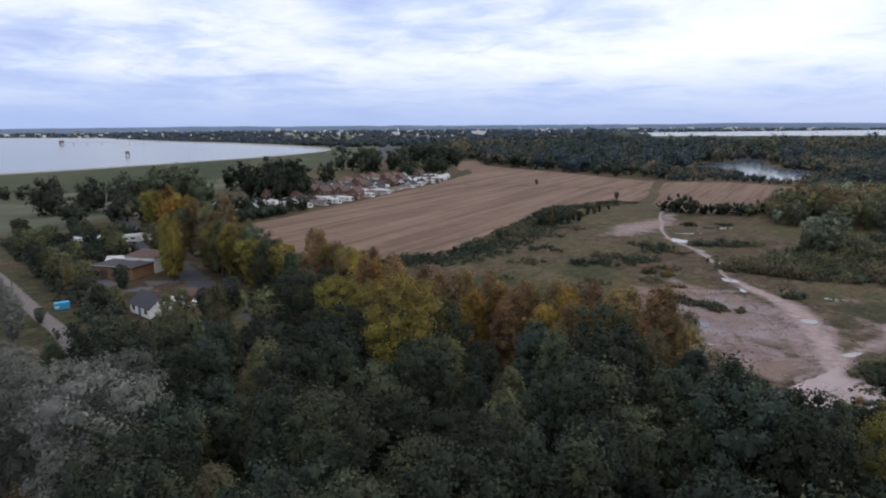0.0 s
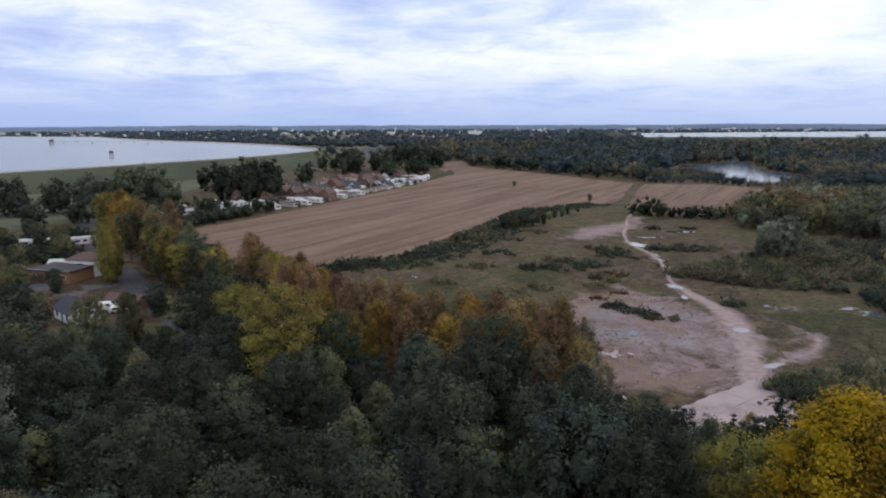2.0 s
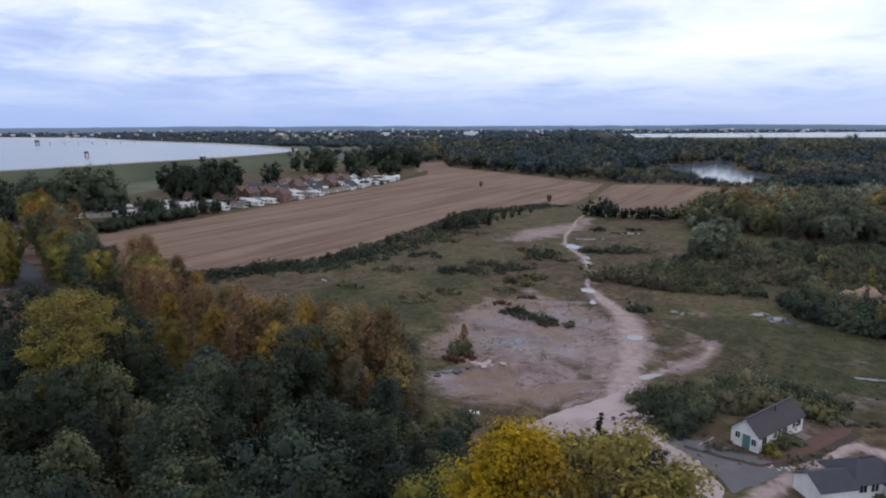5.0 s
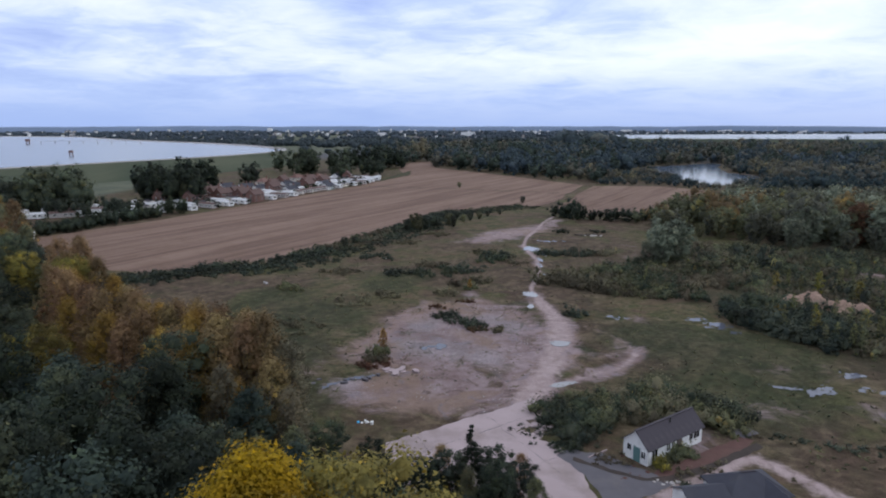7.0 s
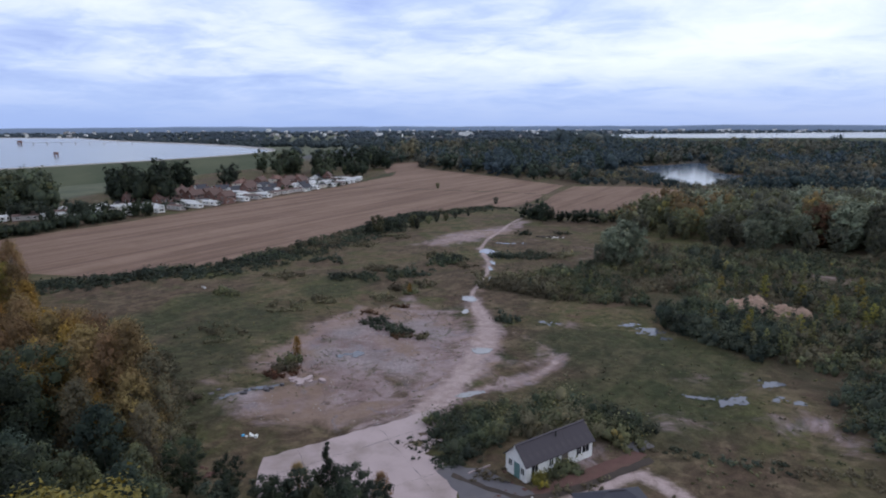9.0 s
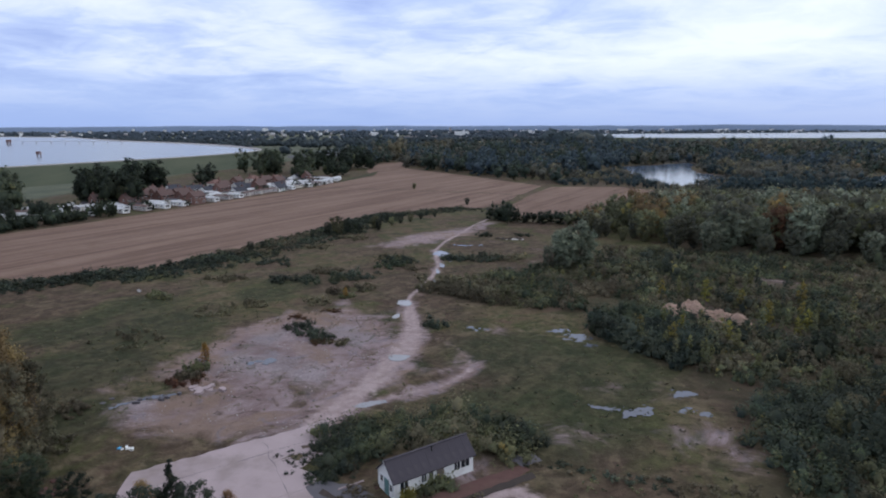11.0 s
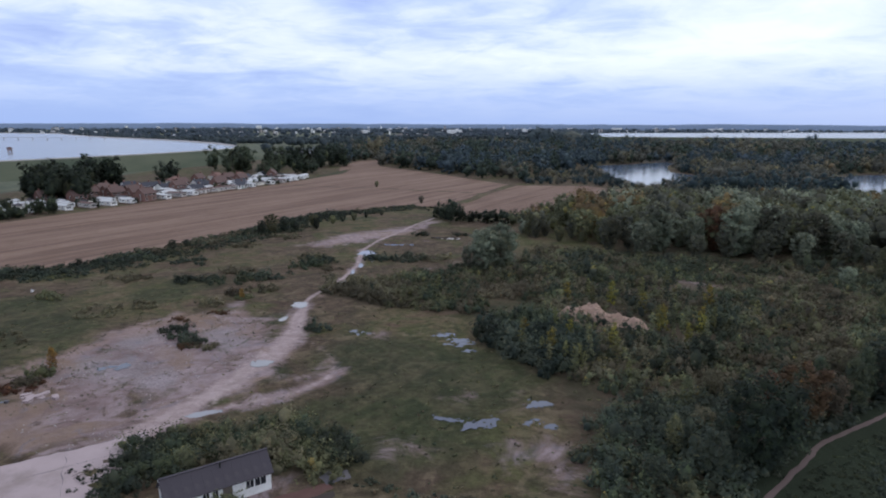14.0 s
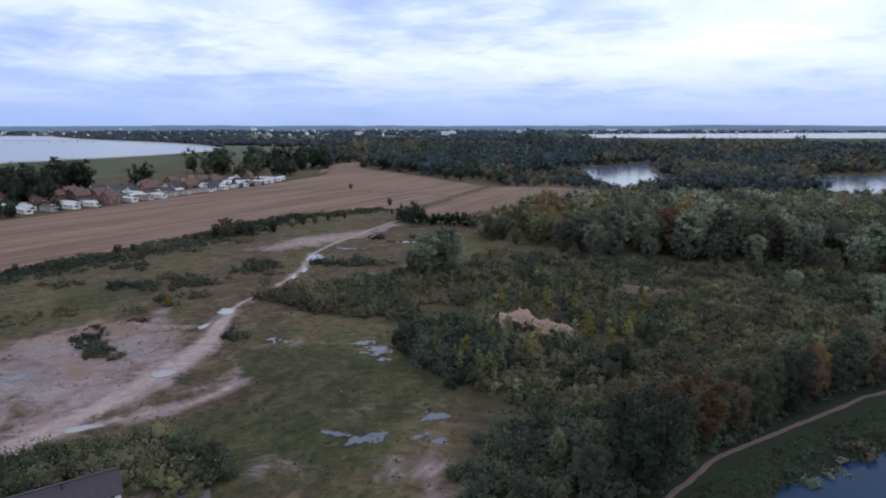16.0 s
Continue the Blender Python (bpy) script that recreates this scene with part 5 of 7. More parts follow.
for q, hh, tn in zip(p[front], h[front], tone[front]):
    k = "oak" if tn < 0.38 else "pale_willow" if tn < 0.57 else "hazel" if tn < 0.78 else "russet"
    full = {"oak": 14, "pale_willow": 13, "hazel": 12, "russet": 12}[k]
    plant_tree(T[k, int(rng.integers(2))], q[0], q[1], rng.uniform(0, 360), hh / full, "trees of the wood beyond the scrub", rng.uniform(0.92, 1.12))
p, h, tone = p[~front], h[~front], tone[~front]
for nm, sel, mat, sd in (("dark green", tone < 0.42, OAK, 520), ("grey-green willow", (tone >= 0.42) & (tone < 0.54), GREY_WILLOW, 521), ("olive-green", (tone >= 0.54) & (tone < 0.74), OLIVE, 522), ("brown and orange autumn", tone >= 0.74, BROWN, 523)):
    grove("tree_clump", nm + " trees of the wood beyond the scrub", p[sel], h[sel], mat, sd, 0.50, 14, 34, 0.40, solid=0.8)
grove("tree_clump", "orange autumn trees in the wood", np.array([(262, 238.0), (268, 236), (196, 262)]), np.array([11.0, 9, 8]), ORANGE, 524, 0.42, 13, 40, 0.42)
# low woods between the fields and the lakes
STRIP = [(150, 470), (192, 468), (232, 420), (212, 384), (228, 412), (330, 372), (400, 350), (460, 380), (380, 372), (322, 378), (360, 455), (400, 545), (360, 600), (300, 640), (298, 550), (272, 498), (232, 462), (226, 480), (224, 600), (180, 560)]
p = scatter(STRIP, 7.4, 91)
ok = np.ones(len(p), bool)
for a, room in ((LAKE_A, 7), (LAKE_B, 10), (STUBBLE_A, 3), (STUBBLE_B, 3), (RIGHT_WOOD, 3)):
    ok &= depth_in(p[:, 0], p[:, 1], a) < -room
p = p[ok]
h = rng.uniform(3.0, 6.5, len(p)) * (0.55 + 1.1 * fbm(p[:, 0], p[:, 1], 30, 14, 2))
h = np.where(p[:, 0] > 235, h * 1.7, h)
h = np.where((p[:, 1] < 620) & (depth_in(p[:, 0], p[:, 1], LAKE_A) > -45) & (p[:, 0] < 285), np.minimum(h, rng.uniform(3.0, 6.5, len(p))), h)
tone = fbm(p[:, 0], p[:, 1], 30, 31, 3) + rng.uniform(-0.2, 0.2, len(p))
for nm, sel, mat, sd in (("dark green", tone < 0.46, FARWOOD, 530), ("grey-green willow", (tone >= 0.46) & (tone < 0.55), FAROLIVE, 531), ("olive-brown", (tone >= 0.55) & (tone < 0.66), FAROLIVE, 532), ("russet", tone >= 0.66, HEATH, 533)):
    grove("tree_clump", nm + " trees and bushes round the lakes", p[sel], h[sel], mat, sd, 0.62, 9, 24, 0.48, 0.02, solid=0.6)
for k, x, y, s in (("pale_willow", 115.5, 203.5, 0.94), ("pale_willow", 120.6, 207.0, 1.04), ("pale_willow", 117, 212, 0.85), ("willow", 111.5, 205, 0.6), ("olive", 134, 262, 0.7), ("dark", 104, 290, 0.5), ("dark", 108, 296, 0.45)):
    plant_tree(T[k, 0], x, y, rng.uniform(0, 360), s, "willows on the waste ground")
plant_tree(T["orange", 0], 41.2, 127.4, 40, 0.27, "saplings on the bare earth", 1.1)
plant_tree(T["orange", 1], 57.5, 172.5, 90, 0.2, "saplings on the bare earth")
p = np.array([(103, 303.0), (105, 299), (100, 306), (109, 301), (113, 300), (117, 297), (121, 296), (125, 297), (129, 296), (133, 298), (137, 300), (141, 302), (146, 305), (112, 296), (119, 293), (127, 293), (135, 296), (150, 309), (97, 309), (123, 300), (131, 301), (139, 305)])
grove("tree_clump", "dark thorn bushes at the field's corner", p, np.concatenate([[9.0, 8.0, 6.5], rng.uniform(3.8, 6.2, len(p) - 3)]), DARK, 525, 0.62, 11, 40, 0.34, 0.0, solid=0.6)

# young trees on the pond's side, in rows behind the path
line = smooth_line(POND_PATH[2:], 10)
for row, (off, gap) in enumerate(((3.6, 4.2), (8.8, 5.6))):
    run = gap if row else 12.0
    for (ax, ay), (bx, by) in zip(line, line[1:]):
        d = math.hypot(bx - ax, by - ay)
        run -= d
        if run < 0:
            run += gap * rng.uniform(0.85, 1.15)
            x, y = bx - (by - ay) / d * off + rng.uniform(-0.8, 0.8), by + (bx - ax) / d * off + rng.uniform(-0.8, 0.8)
            k = ("thorn", "thorn", "olive", "brown", "green", "thorn")[int(rng.integers(6))]
            f = {"thorn": 1.0, "olive": 0.78, "brown": 0.66, "green": 0.66}[k] * rng.uniform(0.85, 1.1) * (1.0, 0.8)[row]
            plant_tree(T[k, int(rng.integers(2))], x, y, rng.uniform(0, 360), f * min(1.0, 0.62 + (x - 150) / 90), "young trees by the pond")
for k, x, y, s in (
    ("bush", 147, 101.5, 1.02), ("bush", 151, 133, 0.5), ("russet", 156.8, 111.6, 0.78), ("russet", 154, 115, 0.6), ("thorn", 140, 99, 0.62), ("thorn", 142, 108, 0.5), ("olive", 137, 104, 0.42), ("thorn", 132, 95, 0.5), ("garden", 127, 95, 0.32), ("olive", 143, 117, 0.42), ("thorn", 136, 112, 0.42), ("thorn", 148, 121, 0.5),
    ("willow", 207, 152, 0.7), ("willow", 214, 158, 0.8), ("willow", 225, 168, 0.8), ("olive", 198, 160, 0.5), ("willow", 208, 190, 0.5), ("olive", 222, 198, 0.7), ("willow", 232, 185, 0.7), ("pale_willow", 218, 172, 0.7),
):
    plant_tree(T[k, int(rng.integers(2))], x, y, rng.uniform(0, 360), s * rng.uniform(0.95, 1.05), "young trees by the pond")
# a few yellow saplings in the scrub round the spoil heap
for i, (x, y) in enumerate(((131, 148), (138, 142), (126, 138), (150, 152), (153, 146), (157, 150), (149, 163), (144, 171), (160, 158), (122, 146), (134, 172), (165, 168))):
    plant_tree(T["gold_sapling", i % 2], x, y, 47 * i, 1.0 + 0.17 * (i % 4), "saplings in the scrub")
# slender saplings standing out of the scrub
more = scatter([(113, 150), (124, 166), (140, 176), (152, 184), (166, 190), (176, 176), (160, 150), (140, 126), (124, 128)], 6.2, 97)
for x, y in more[np.hypot((more[:, 0] - 140.5) / 9.5, (more[:, 1] - 158) / 9.0) > 1]:
    if rng.random() < 0.72:
        plant_tree(T[("sapling", "grey_sapling")[int(rng.random() < 0.45)], int(rng.integers(2))], x, y, rng.uniform(0, 360), rng.uniform(0.5, 1.05), "saplings in the scrub", rng.uniform(0.8, 1.25))
for i, (x, y) in enumerate(((128.6, 152.4), (132.7, 138.5), (135.4, 138.6), (128.3, 127.5), (129.8, 132.1), (143.8, 200.8), (152.2, 176.3), (155.4, 176.4), (152.9, 154.2), (155.2, 154.3), (149.4, 153.1), (132.2, 153.6), (128, 134.5), (131.7, 132.6), (121, 140), (125, 133), (140, 178), (168, 182), (161, 186), (146, 146), (117, 186), (96, 172), (104, 180), (88, 176), (172, 160), (178, 150), (160, 140), (134, 146))):
    k = "grey_sapling" if i % 3 == 2 else "sapling"
    plant_tree(T[k, i % 2], x, y, rng.uniform(0, 360), rng.uniform(0.85, 1.3), "saplings in the scrub", rng.uniform(0.85, 1.2))


def thicket(name, label, places, sizes, mat, seed, per=60, leaf=0.2, flat=0.75, category="shrubs", lobes=5):
    """Many bushes as one mesh; places (n,2), sizes (n,) radii."""
    rng = np.random.default_rng(seed)
    n = len(places)
    zs = ground_z(places[:, 0], places[:, 1])
    c = np.repeat(np.column_stack([places, zs + sizes * flat * 0.30]), lobes, 0)
    s = np.repeat(sizes, lobes)
    c = c + rng.normal(size=(n * lobes, 3)) * s[:, None] * [0.58, 0.58, 0.28 * flat]
    rr = s * rng.uniform(0.35, 0.9, n * lobes)
    r = np.column_stack([rr, rr, rr * flat * rng.uniform(0.7, 1.5, n * lobes)])
    k = max(5, int(1.15 * per / lobes))
    mid = np.repeat(np.column_stack([places, zs]), lobes, 0)
    leaves = sprays(np.repeat(c, k, 0), np.repeat(r, k, 0), 1.30 * leaf * np.repeat(np.clip(s, 0.5, 3) / 1.2, k) ** 0.5, rng, low=-0.1, fill=(0.75, 0.30), lift=0.42, heart=np.repeat(mid, k, 0), even=0.4, lobe=0.55, ruffle=0.14)
    me = leafy(name, mat, leaves, cores(c, r, rng, ICO1, 0.40, 0.3, mid))
    return tagged(new(name, me), label, category, kind="stuff")


def pick(poly, gap, seed, keep=1.0, patch=None):
    p = scatter(poly, gap, seed)
    r = np.random.default_rng(seed + 1)
    k = r.random(len(p)) < keep
    if patch:
        k &= fbm(p[:, 0], p[:, 1], patch[0], seed, 3) > patch[1]
    return p[k], r


# bramble along the field
HEDGE = [(-62, 176), (-33, 186.5), (-3, 207), (13, 247), (27, 279), (41, 316), (62, 334), (84, 349), (88, 343), (66, 326), (50, 306), (44, 290), (40, 272), (30, 252), (22, 235), (12, 212), (2, 196), (-25, 178), (-58, 168)]
p, r = pick(HEDGE, 1.9, 30, 0.9)
size = r.uniform(0.5, 1.5, len(p)) * (0.3 + 1.5 * fbm(p[:, 0], p[:, 1], 11, 12, 3))
kind_ = fbm(p[:, 0], p[:, 1], 14, 15, 2) + r.uniform(-0.2, 0.2, len(p))
for word, sel, mat, sd in (("dark", kind_ < 0.58, BRAMBLE, 31), ("green", (kind_ >= 0.58) & (kind_ < 0.75), GREEN, 32), ("browning", kind_ >= 0.75, HEATH, 33)):
    thicket("bramble_hedge", word + " bramble hedge along the field edge", p[sel], size[sel], mat, sd, 70, 0.22)
for x, y, h in ((36, 266, 7.5), (40, 269, 7.0), (43, 272, 5.6), (33, 263, 5.5), (38, 262, 4.5), (45, 268, 4.0), (49, 280, 6.0), (51, 276, 4.5), (58, 294, 5.0), (55, 288, 4.0), (62, 298, 4.0), (14, 230, 4.0), (17, 234, 3.2), (-2, 205, 2.8), (52, 300, 3.4), (68, 318, 3.4), (22, 247, 2.4), (86.7, 360, 4.4), (-20, 188, 2.4), (66, 306, 3.0), (72, 313, 3.0), (29, 255, 3.0), (51, 446, 4.4)):
    plant_tree(T["garden", int(rng.integers(2)) if h > 3.5 else 0], x, y, rng.uniform(0, 360), h / 11, "thorn trees along the field", rng.uniform(0.85, 1.0))
p, r = pick([(x + 7, y - 3) for x, y in HEDGE[2:]] , 2.8, 34, 0.95, (16, 0.42))
p = p[depth_in(p[:, 0], p[:, 1], STUBBLE_A) < -2]
thicket("bramble_clump", "low bramble and weeds spreading from the hedge", p, r.uniform(0.6, 1.6, len(p)), BRAMBLE, 35, 90, 0.16, flat=0.7)
# undergrowth along the lane and the road
for i, (poly, gap, lo, hi, mat) in enumerate((
    ([(-170, 226), (-132, 184), (-108, 160), (-96, 148), (-84, 134), (-72, 121), (-68, 124), (-82, 142), (-94, 156), (-106, 172), (-126, 196), (-150, 232)], 3.2, 1.2, 2.6, BRAMBLE),
    ([(-150, 236), (-126, 200), (-108, 186), (-104, 196), (-118, 214), (-140, 244)], 3.4, 1.4, 2.8, DARK),
    ([(-128, 244), (-108, 224), (-90, 204), (-76, 186), (-62, 170), (-48, 152), (-36, 140), (-22, 126), (-16, 132), (-30, 152), (-46, 168), (-60, 184), (-78, 202), (-100, 228), (-118, 250)], 3.4, 1.3, 2.8, OLIVE),
    ([(-82, 118), (-72, 112), (-56, 100), (-50, 116), (-44, 126), (-56, 126), (-66, 124)], 3.2, 1.0, 2.0, BRAMBLE),
    ([(-92, 146), (-80, 136), (-76, 141), (-84, 150)], 2.6, 0.8, 1.6, BROWN),
    ([(-58, 148), (-44, 132), (-36, 126), (-38, 138), (-50, 152)], 3.0, 1.2, 2.4, OLIVE),
)):
    p, r = pick(poly, gap, 610 + 2 * i, 0.97)
    thicket("undergrowth", "bushy undergrowth between lane, road and gardens", p, r.uniform(lo, hi, len(p)), mat, 640 + i, 110, 0.3, flat=1.15)
# the pond's bank
p, r = pick(BANK, 1.05, 660, 0.95)
d = line_distance(p[:, 0], p[:, 1], POND_PATH)
thicket("bank_plants", "dark sedge and grasses on the pond bank", p[d > 1.1], r.uniform(0.2, 0.5, int((d > 1.1).sum())), GREEN, 661, 40, 0.14, flat=0.3)
p, r = pick([(157.5, 95), (160, 102), (166.5, 107.6), (174, 111.5), (184, 116), (200, 124), (200, 120), (183, 112.4), (175, 109.2), (169, 105.6), (163, 102.4), (160, 96)], 1.2, 662, 0.9)
thicket("bank_plants", "dark reeds and sallow at the pond's edge", p, r.uniform(0.3, 0.85, len(p)), BRAMBLE, 663, 60, 0.14, flat=1.0)
p, r = pick([(140, 92), (150, 103), (158, 109), (170, 117), (184, 126), (200, 136), (198, 142), (180, 133), (164, 124), (150, 114), (138, 100)], 1.8, 664, 0.9)
d = line_distance(p[:, 0], p[:, 1], POND_PATH)
thicket("undergrowth", "dark undergrowth behind the pond path", p[d > 2.2], r.uniform(0.7, 1.5, int((d > 2.2).sum())), BRAMBLE, 665, 90, 0.22, flat=1.0)
# scrub in the open
S_A = [(74, 180), (76, 188), (92, 197), (112, 208), (126, 206), (136, 186), (128, 164), (112, 162), (92, 168)]
S_B = [(113, 150), (116, 160), (124, 166), (133, 156), (135, 144), (132, 132), (124, 128), (118, 136)]
S_C = [(126, 172), (132, 158), (134, 142), (128, 126), (140, 118), (160, 128), (176, 134), (206, 150), (236, 196), (210, 214), (170, 226), (135, 240), (118, 212)]
S_D = [(67.5, 104), (69.5, 96.5), (70.5, 91.5), (73, 92), (74.5, 97), (77, 99), (84, 100.5), (92, 99), (98, 102), (95, 107), (85, 110), (75, 108)]
S_E = [(124, 92), (128, 112), (140, 122), (152, 124), (165, 130), (158, 112), (146, 100), (138, 86)]
S_F = [(94, 96), (99, 97.5), (110, 93.5), (128, 89.5), (134, 86), (120, 87), (106, 92)]
WORDS = {GREEN.name: "leafy green", DARK.name: "dark green", BLUEGREEN.name: "blue-green", OLIVE.name: "olive-green", HEATH.name: "brownish heathy", BRAMBLE.name: "dark bramble", BROWN.name: "dead brown", GREY_WILLOW.name: "grey-green willow", YELLOWGREEN.name: "yellowing"}


def mixed_scrub(where, poly, gap, seed, lo, hi, tones, per=110, leaf=0.2, flat=1.0, keep=0.95, patch=None, spread=0.2):
    """Bushes of several kinds in drifts: tones are (up to, material)."""
    p, r = pick(poly, gap, seed, keep, patch)
    p = p[np.hypot((p[:, 0] - 140.5) / 8.5, (p[:, 1] - 159) / 7.0) > 1]
    gapped = np.hypot((p[:, 0] - 168) / 13, (p[:, 1] - 188) / 9) < 0.7 + 0.6 * fbm(p[:, 0], p[:, 1], 6, 4, 3)
    p = p[~gapped | (np.random.default_rng(seed).random(len(p)) < 0.22)]
    size = r.uniform(lo, hi, len(p)) * (0.45 + 1.1 * fbm(p[:, 0], p[:, 1], 9, seed, 3))
    tone = (fbm(p[:, 0], p[:, 1], 15, seed + 3, 3) - 0.5) * 1.8 + 0.5 + r.uniform(-spread, spread, len(p))
    at = -9.0
    for k, (upto, mat) in enumerate(tones):
        sel = (tone >= at) & (tone < upto)
        at = upto
        if sel.any():
            thicket("scrub", WORDS[mat.name] + " bushes " + where, p[sel], size[sel], mat, seed + 7 * k, per, leaf, flat)


mixed_scrub("of the scrub beside the track", S_A, 2.0, 40, 0.7, 1.9, ((0.3, HEATH), (0.58, OLIVE), (0.82, GREEN), (9, HEATH)), 150, 0.15, 1.1, 0.9, (14, 0.3))
mixed_scrub("in the dense green scrub", S_B, 1.9, 42, 1.1, 2.3, ((0.42, GREEN), (0.80, BLUEGREEN), (9, BRAMBLE)), 200, 0.16, 1.3)
mixed_scrub("over the waste ground", S_C, 2.2, 44, 0.7, 1.9, ((0.28, GREEN), (0.40, OLIVE), (0.74, HEATH), (0.9, OLIVE), (9, GREEN)), 110, 0.16, 1.1, 0.95, (13, 0.31))
mixed_scrub("standing over the heathy scrub", S_C, 4.2, 46, 1.2, 2.6, ((0.35, BRAMBLE), (0.6, GREEN), (0.8, OLIVE), (9, HEATH)), 200, 0.16, 1.25, 0.8, (19, 0.46), 0.35)
mixed_scrub("behind the white bungalow", S_D, 1.6, 48, 0.8, 1.9, ((0.35, BRAMBLE), (0.66, GREEN), (0.9, OLIVE), (9, HEATH)), 300, 0.11, 1.15, 1.0, None, 0.35)
mixed_scrub("on the pond's side", S_E, 2.1, 50, 1.0, 2.4, ((0.30, BRAMBLE), (0.5, GREEN), (0.72, OLIVE), (0.88, HEATH), (9, BRAMBLE)), 260, 0.13, 1.2, 0.95, None, 0.35)
mixed_scrub("in the rough hedge beyond the bungalow", S_F, 1.4, 54, 0.3, 0.7, ((0.5, BRAMBLE), (9, HEATH)), 60, 0.15, 0.9, 0.9, None, 0.3)
# single clumps: x, y, spread, height radius, material
for i, (x, y, w, s, mat) in enumerate((
    (40, 189, 6, 1.4, BRAMBLE), (50, 191, 8, 1.5, GREEN), (58, 195, 6, 1.5, BRAMBLE), (54, 177, 2, 1.4, HEATH), (64, 208, 5, 1.5, GREEN), (67, 214, 5, 1.5, BRAMBLE), (62, 220, 4, 1.2, OLIVE), (84, 219, 5, 1.4, BRAMBLE), (92, 220, 6, 1.4, BRAMBLE), (100, 221, 6, 1.3, HEATH), (81, 150.5, 1.6, 1.3, BRAMBLE), (52, 149, 2.6, 1.3, BRAMBLE), (55, 145.5, 2.8, 1.3, BRAMBLE), (58.5, 142.5, 2.6, 1.1, BRAMBLE),
    (62, 139.4, 2.0, 0.9, HEATH), (57.5, 173.5, 1.4, 0.9, OLIVE), (41, 125, 1.8, 1.5, OLIVE), (40, 123, 2.6, 1.2, HEATH), (30, 160, 6, 1.0, HEATH), (20, 190, 6, 1.0, HEATH), (36, 166, 5, 1.0, HEATH), (10, 172, 4, 1.3, OLIVE), (47, 201, 5, 1.2, HEATH), (125, 207, 5, 1.8, OLIVE),
    (94, 262, 3, 1.2, DARK), (108, 263, 3, 1.0, BRAMBLE), (40.5, 119.5, 2.6, 0.7, RUST), (41.5, 122, 2.0, 0.6, RUST), (59, 140, 2.2, 0.6, RUST), (50, 156, 2.4, 0.7, RUST), (56, 161, 2.0, 0.7, RUST), (28, 212, 6, 1.0, BRAMBLE), (36, 238, 6, 1.0, HEATH), (45, 256, 6, 1.1, HEATH), (52, 168, 3, 1.0, HEATH), (26, 108, 5, 1.2, HEATH), (33, 98, 4, 1.1, HEATH), (80.5, 88.4, 1.0, 1.2, YELLOWGREEN), (84.6, 91.7, 1.5, 1.3, OLIVE), (82.4, 89.8, 1.0, 0.9, OLIVE),
    (74, 99, 3, 1.6, BRAMBLE), (93.5, 98.5, 2.5, 1.6, OLIVE), (69.5, 99, 1.5, 1.2, BRAMBLE), (88, 79, 1.0, 0.9, OLIVE), (82, 82, 0.9, 0.9, BRAMBLE), (140, 158, 5, 1.4, BRAMBLE), (20, 140, 8, 0.8, HEATH), (72, 205, 3, 0.9, HEATH), (60, 182, 5, 0.9, HEATH), (166, 100, 1.0, 0.8, OLIVE), (172, 106.5, 2, 0.9, GREY_WILLOW), (178, 110.5, 2, 0.9, HEATH), (168, 104.5, 1.4, 0.9, GREY_WILLOW),
)):
    g = np.random.default_rng(200 + i)
    n = int(4 + 2.4 * w)
    a, q = g.uniform(0, 2 * math.pi, n), np.sqrt(g.uniform(0, 1, n)) * w
    p = np.column_stack([x + q * np.cos(a), y + 0.7 * q * np.sin(a)])
    names = {BRAMBLE.name: "dark bramble clump in the rough grass", OLIVE.name: "olive-green bushes in the rough grass", HEATH.name: "brownish low bushes in the rough grass", RUST.name: "reddish-brown dead weeds and docks", YELLOWGREEN.name: "yellow-leaved saplings among the scrub", GREEN.name: "leafy green bushes in the rough grass", DARK.name: "dark dense bush near the track", GREY_WILLOW.name: "grey-green sallow on the pond bank"}
    thicket("bush", names[mat.name], p, s * g.uniform(0.3, 1.25, n) ** 1.1, mat, 300 + i, 170, 0.14, flat=1.5 if mat is YELLOWGREEN else 0.95)
# weeds and tussocks all over the open ground
for i, (word, mat, n) in enumerate((("olive", OLIVE, 560), ("brown", HEATH, 520), ("green", GREEN, 220))):
    g = np.random.default_rng(470 + i)
    p = np.column_stack([g.uniform(0, 138, n * 3), 88 + 150 * g.uniform(0, 1, n * 3) ** 1.4])
    ok = (depth_in(p[:, 0], p[:, 1], BARE) < 1.5) & (line_distance(p[:, 0], p[:, 1], TRACK) > 3.0) & (line_distance(p[:, 0], p[:, 1], SPUR) > 2.4) & (depth_in(p[:, 0], p[:, 1], STUBBLE_A) < -2)
    ok &= ~((p[:, 1] < 108) & (p[:, 0] > 36) & (p[:, 0] < 99)) & (fbm(p[:, 0], p[:, 1], 12, 40 + i, 3) > 0.46)
    p = p[ok][:n]
    thicket("tussocks", word + " tussocks and weeds scattered over the rough grass", p, g.uniform(0.12, 0.42, len(p)), mat, 480 + i, 34, 0.11, flat=0.55, category="weeds", lobes=3)

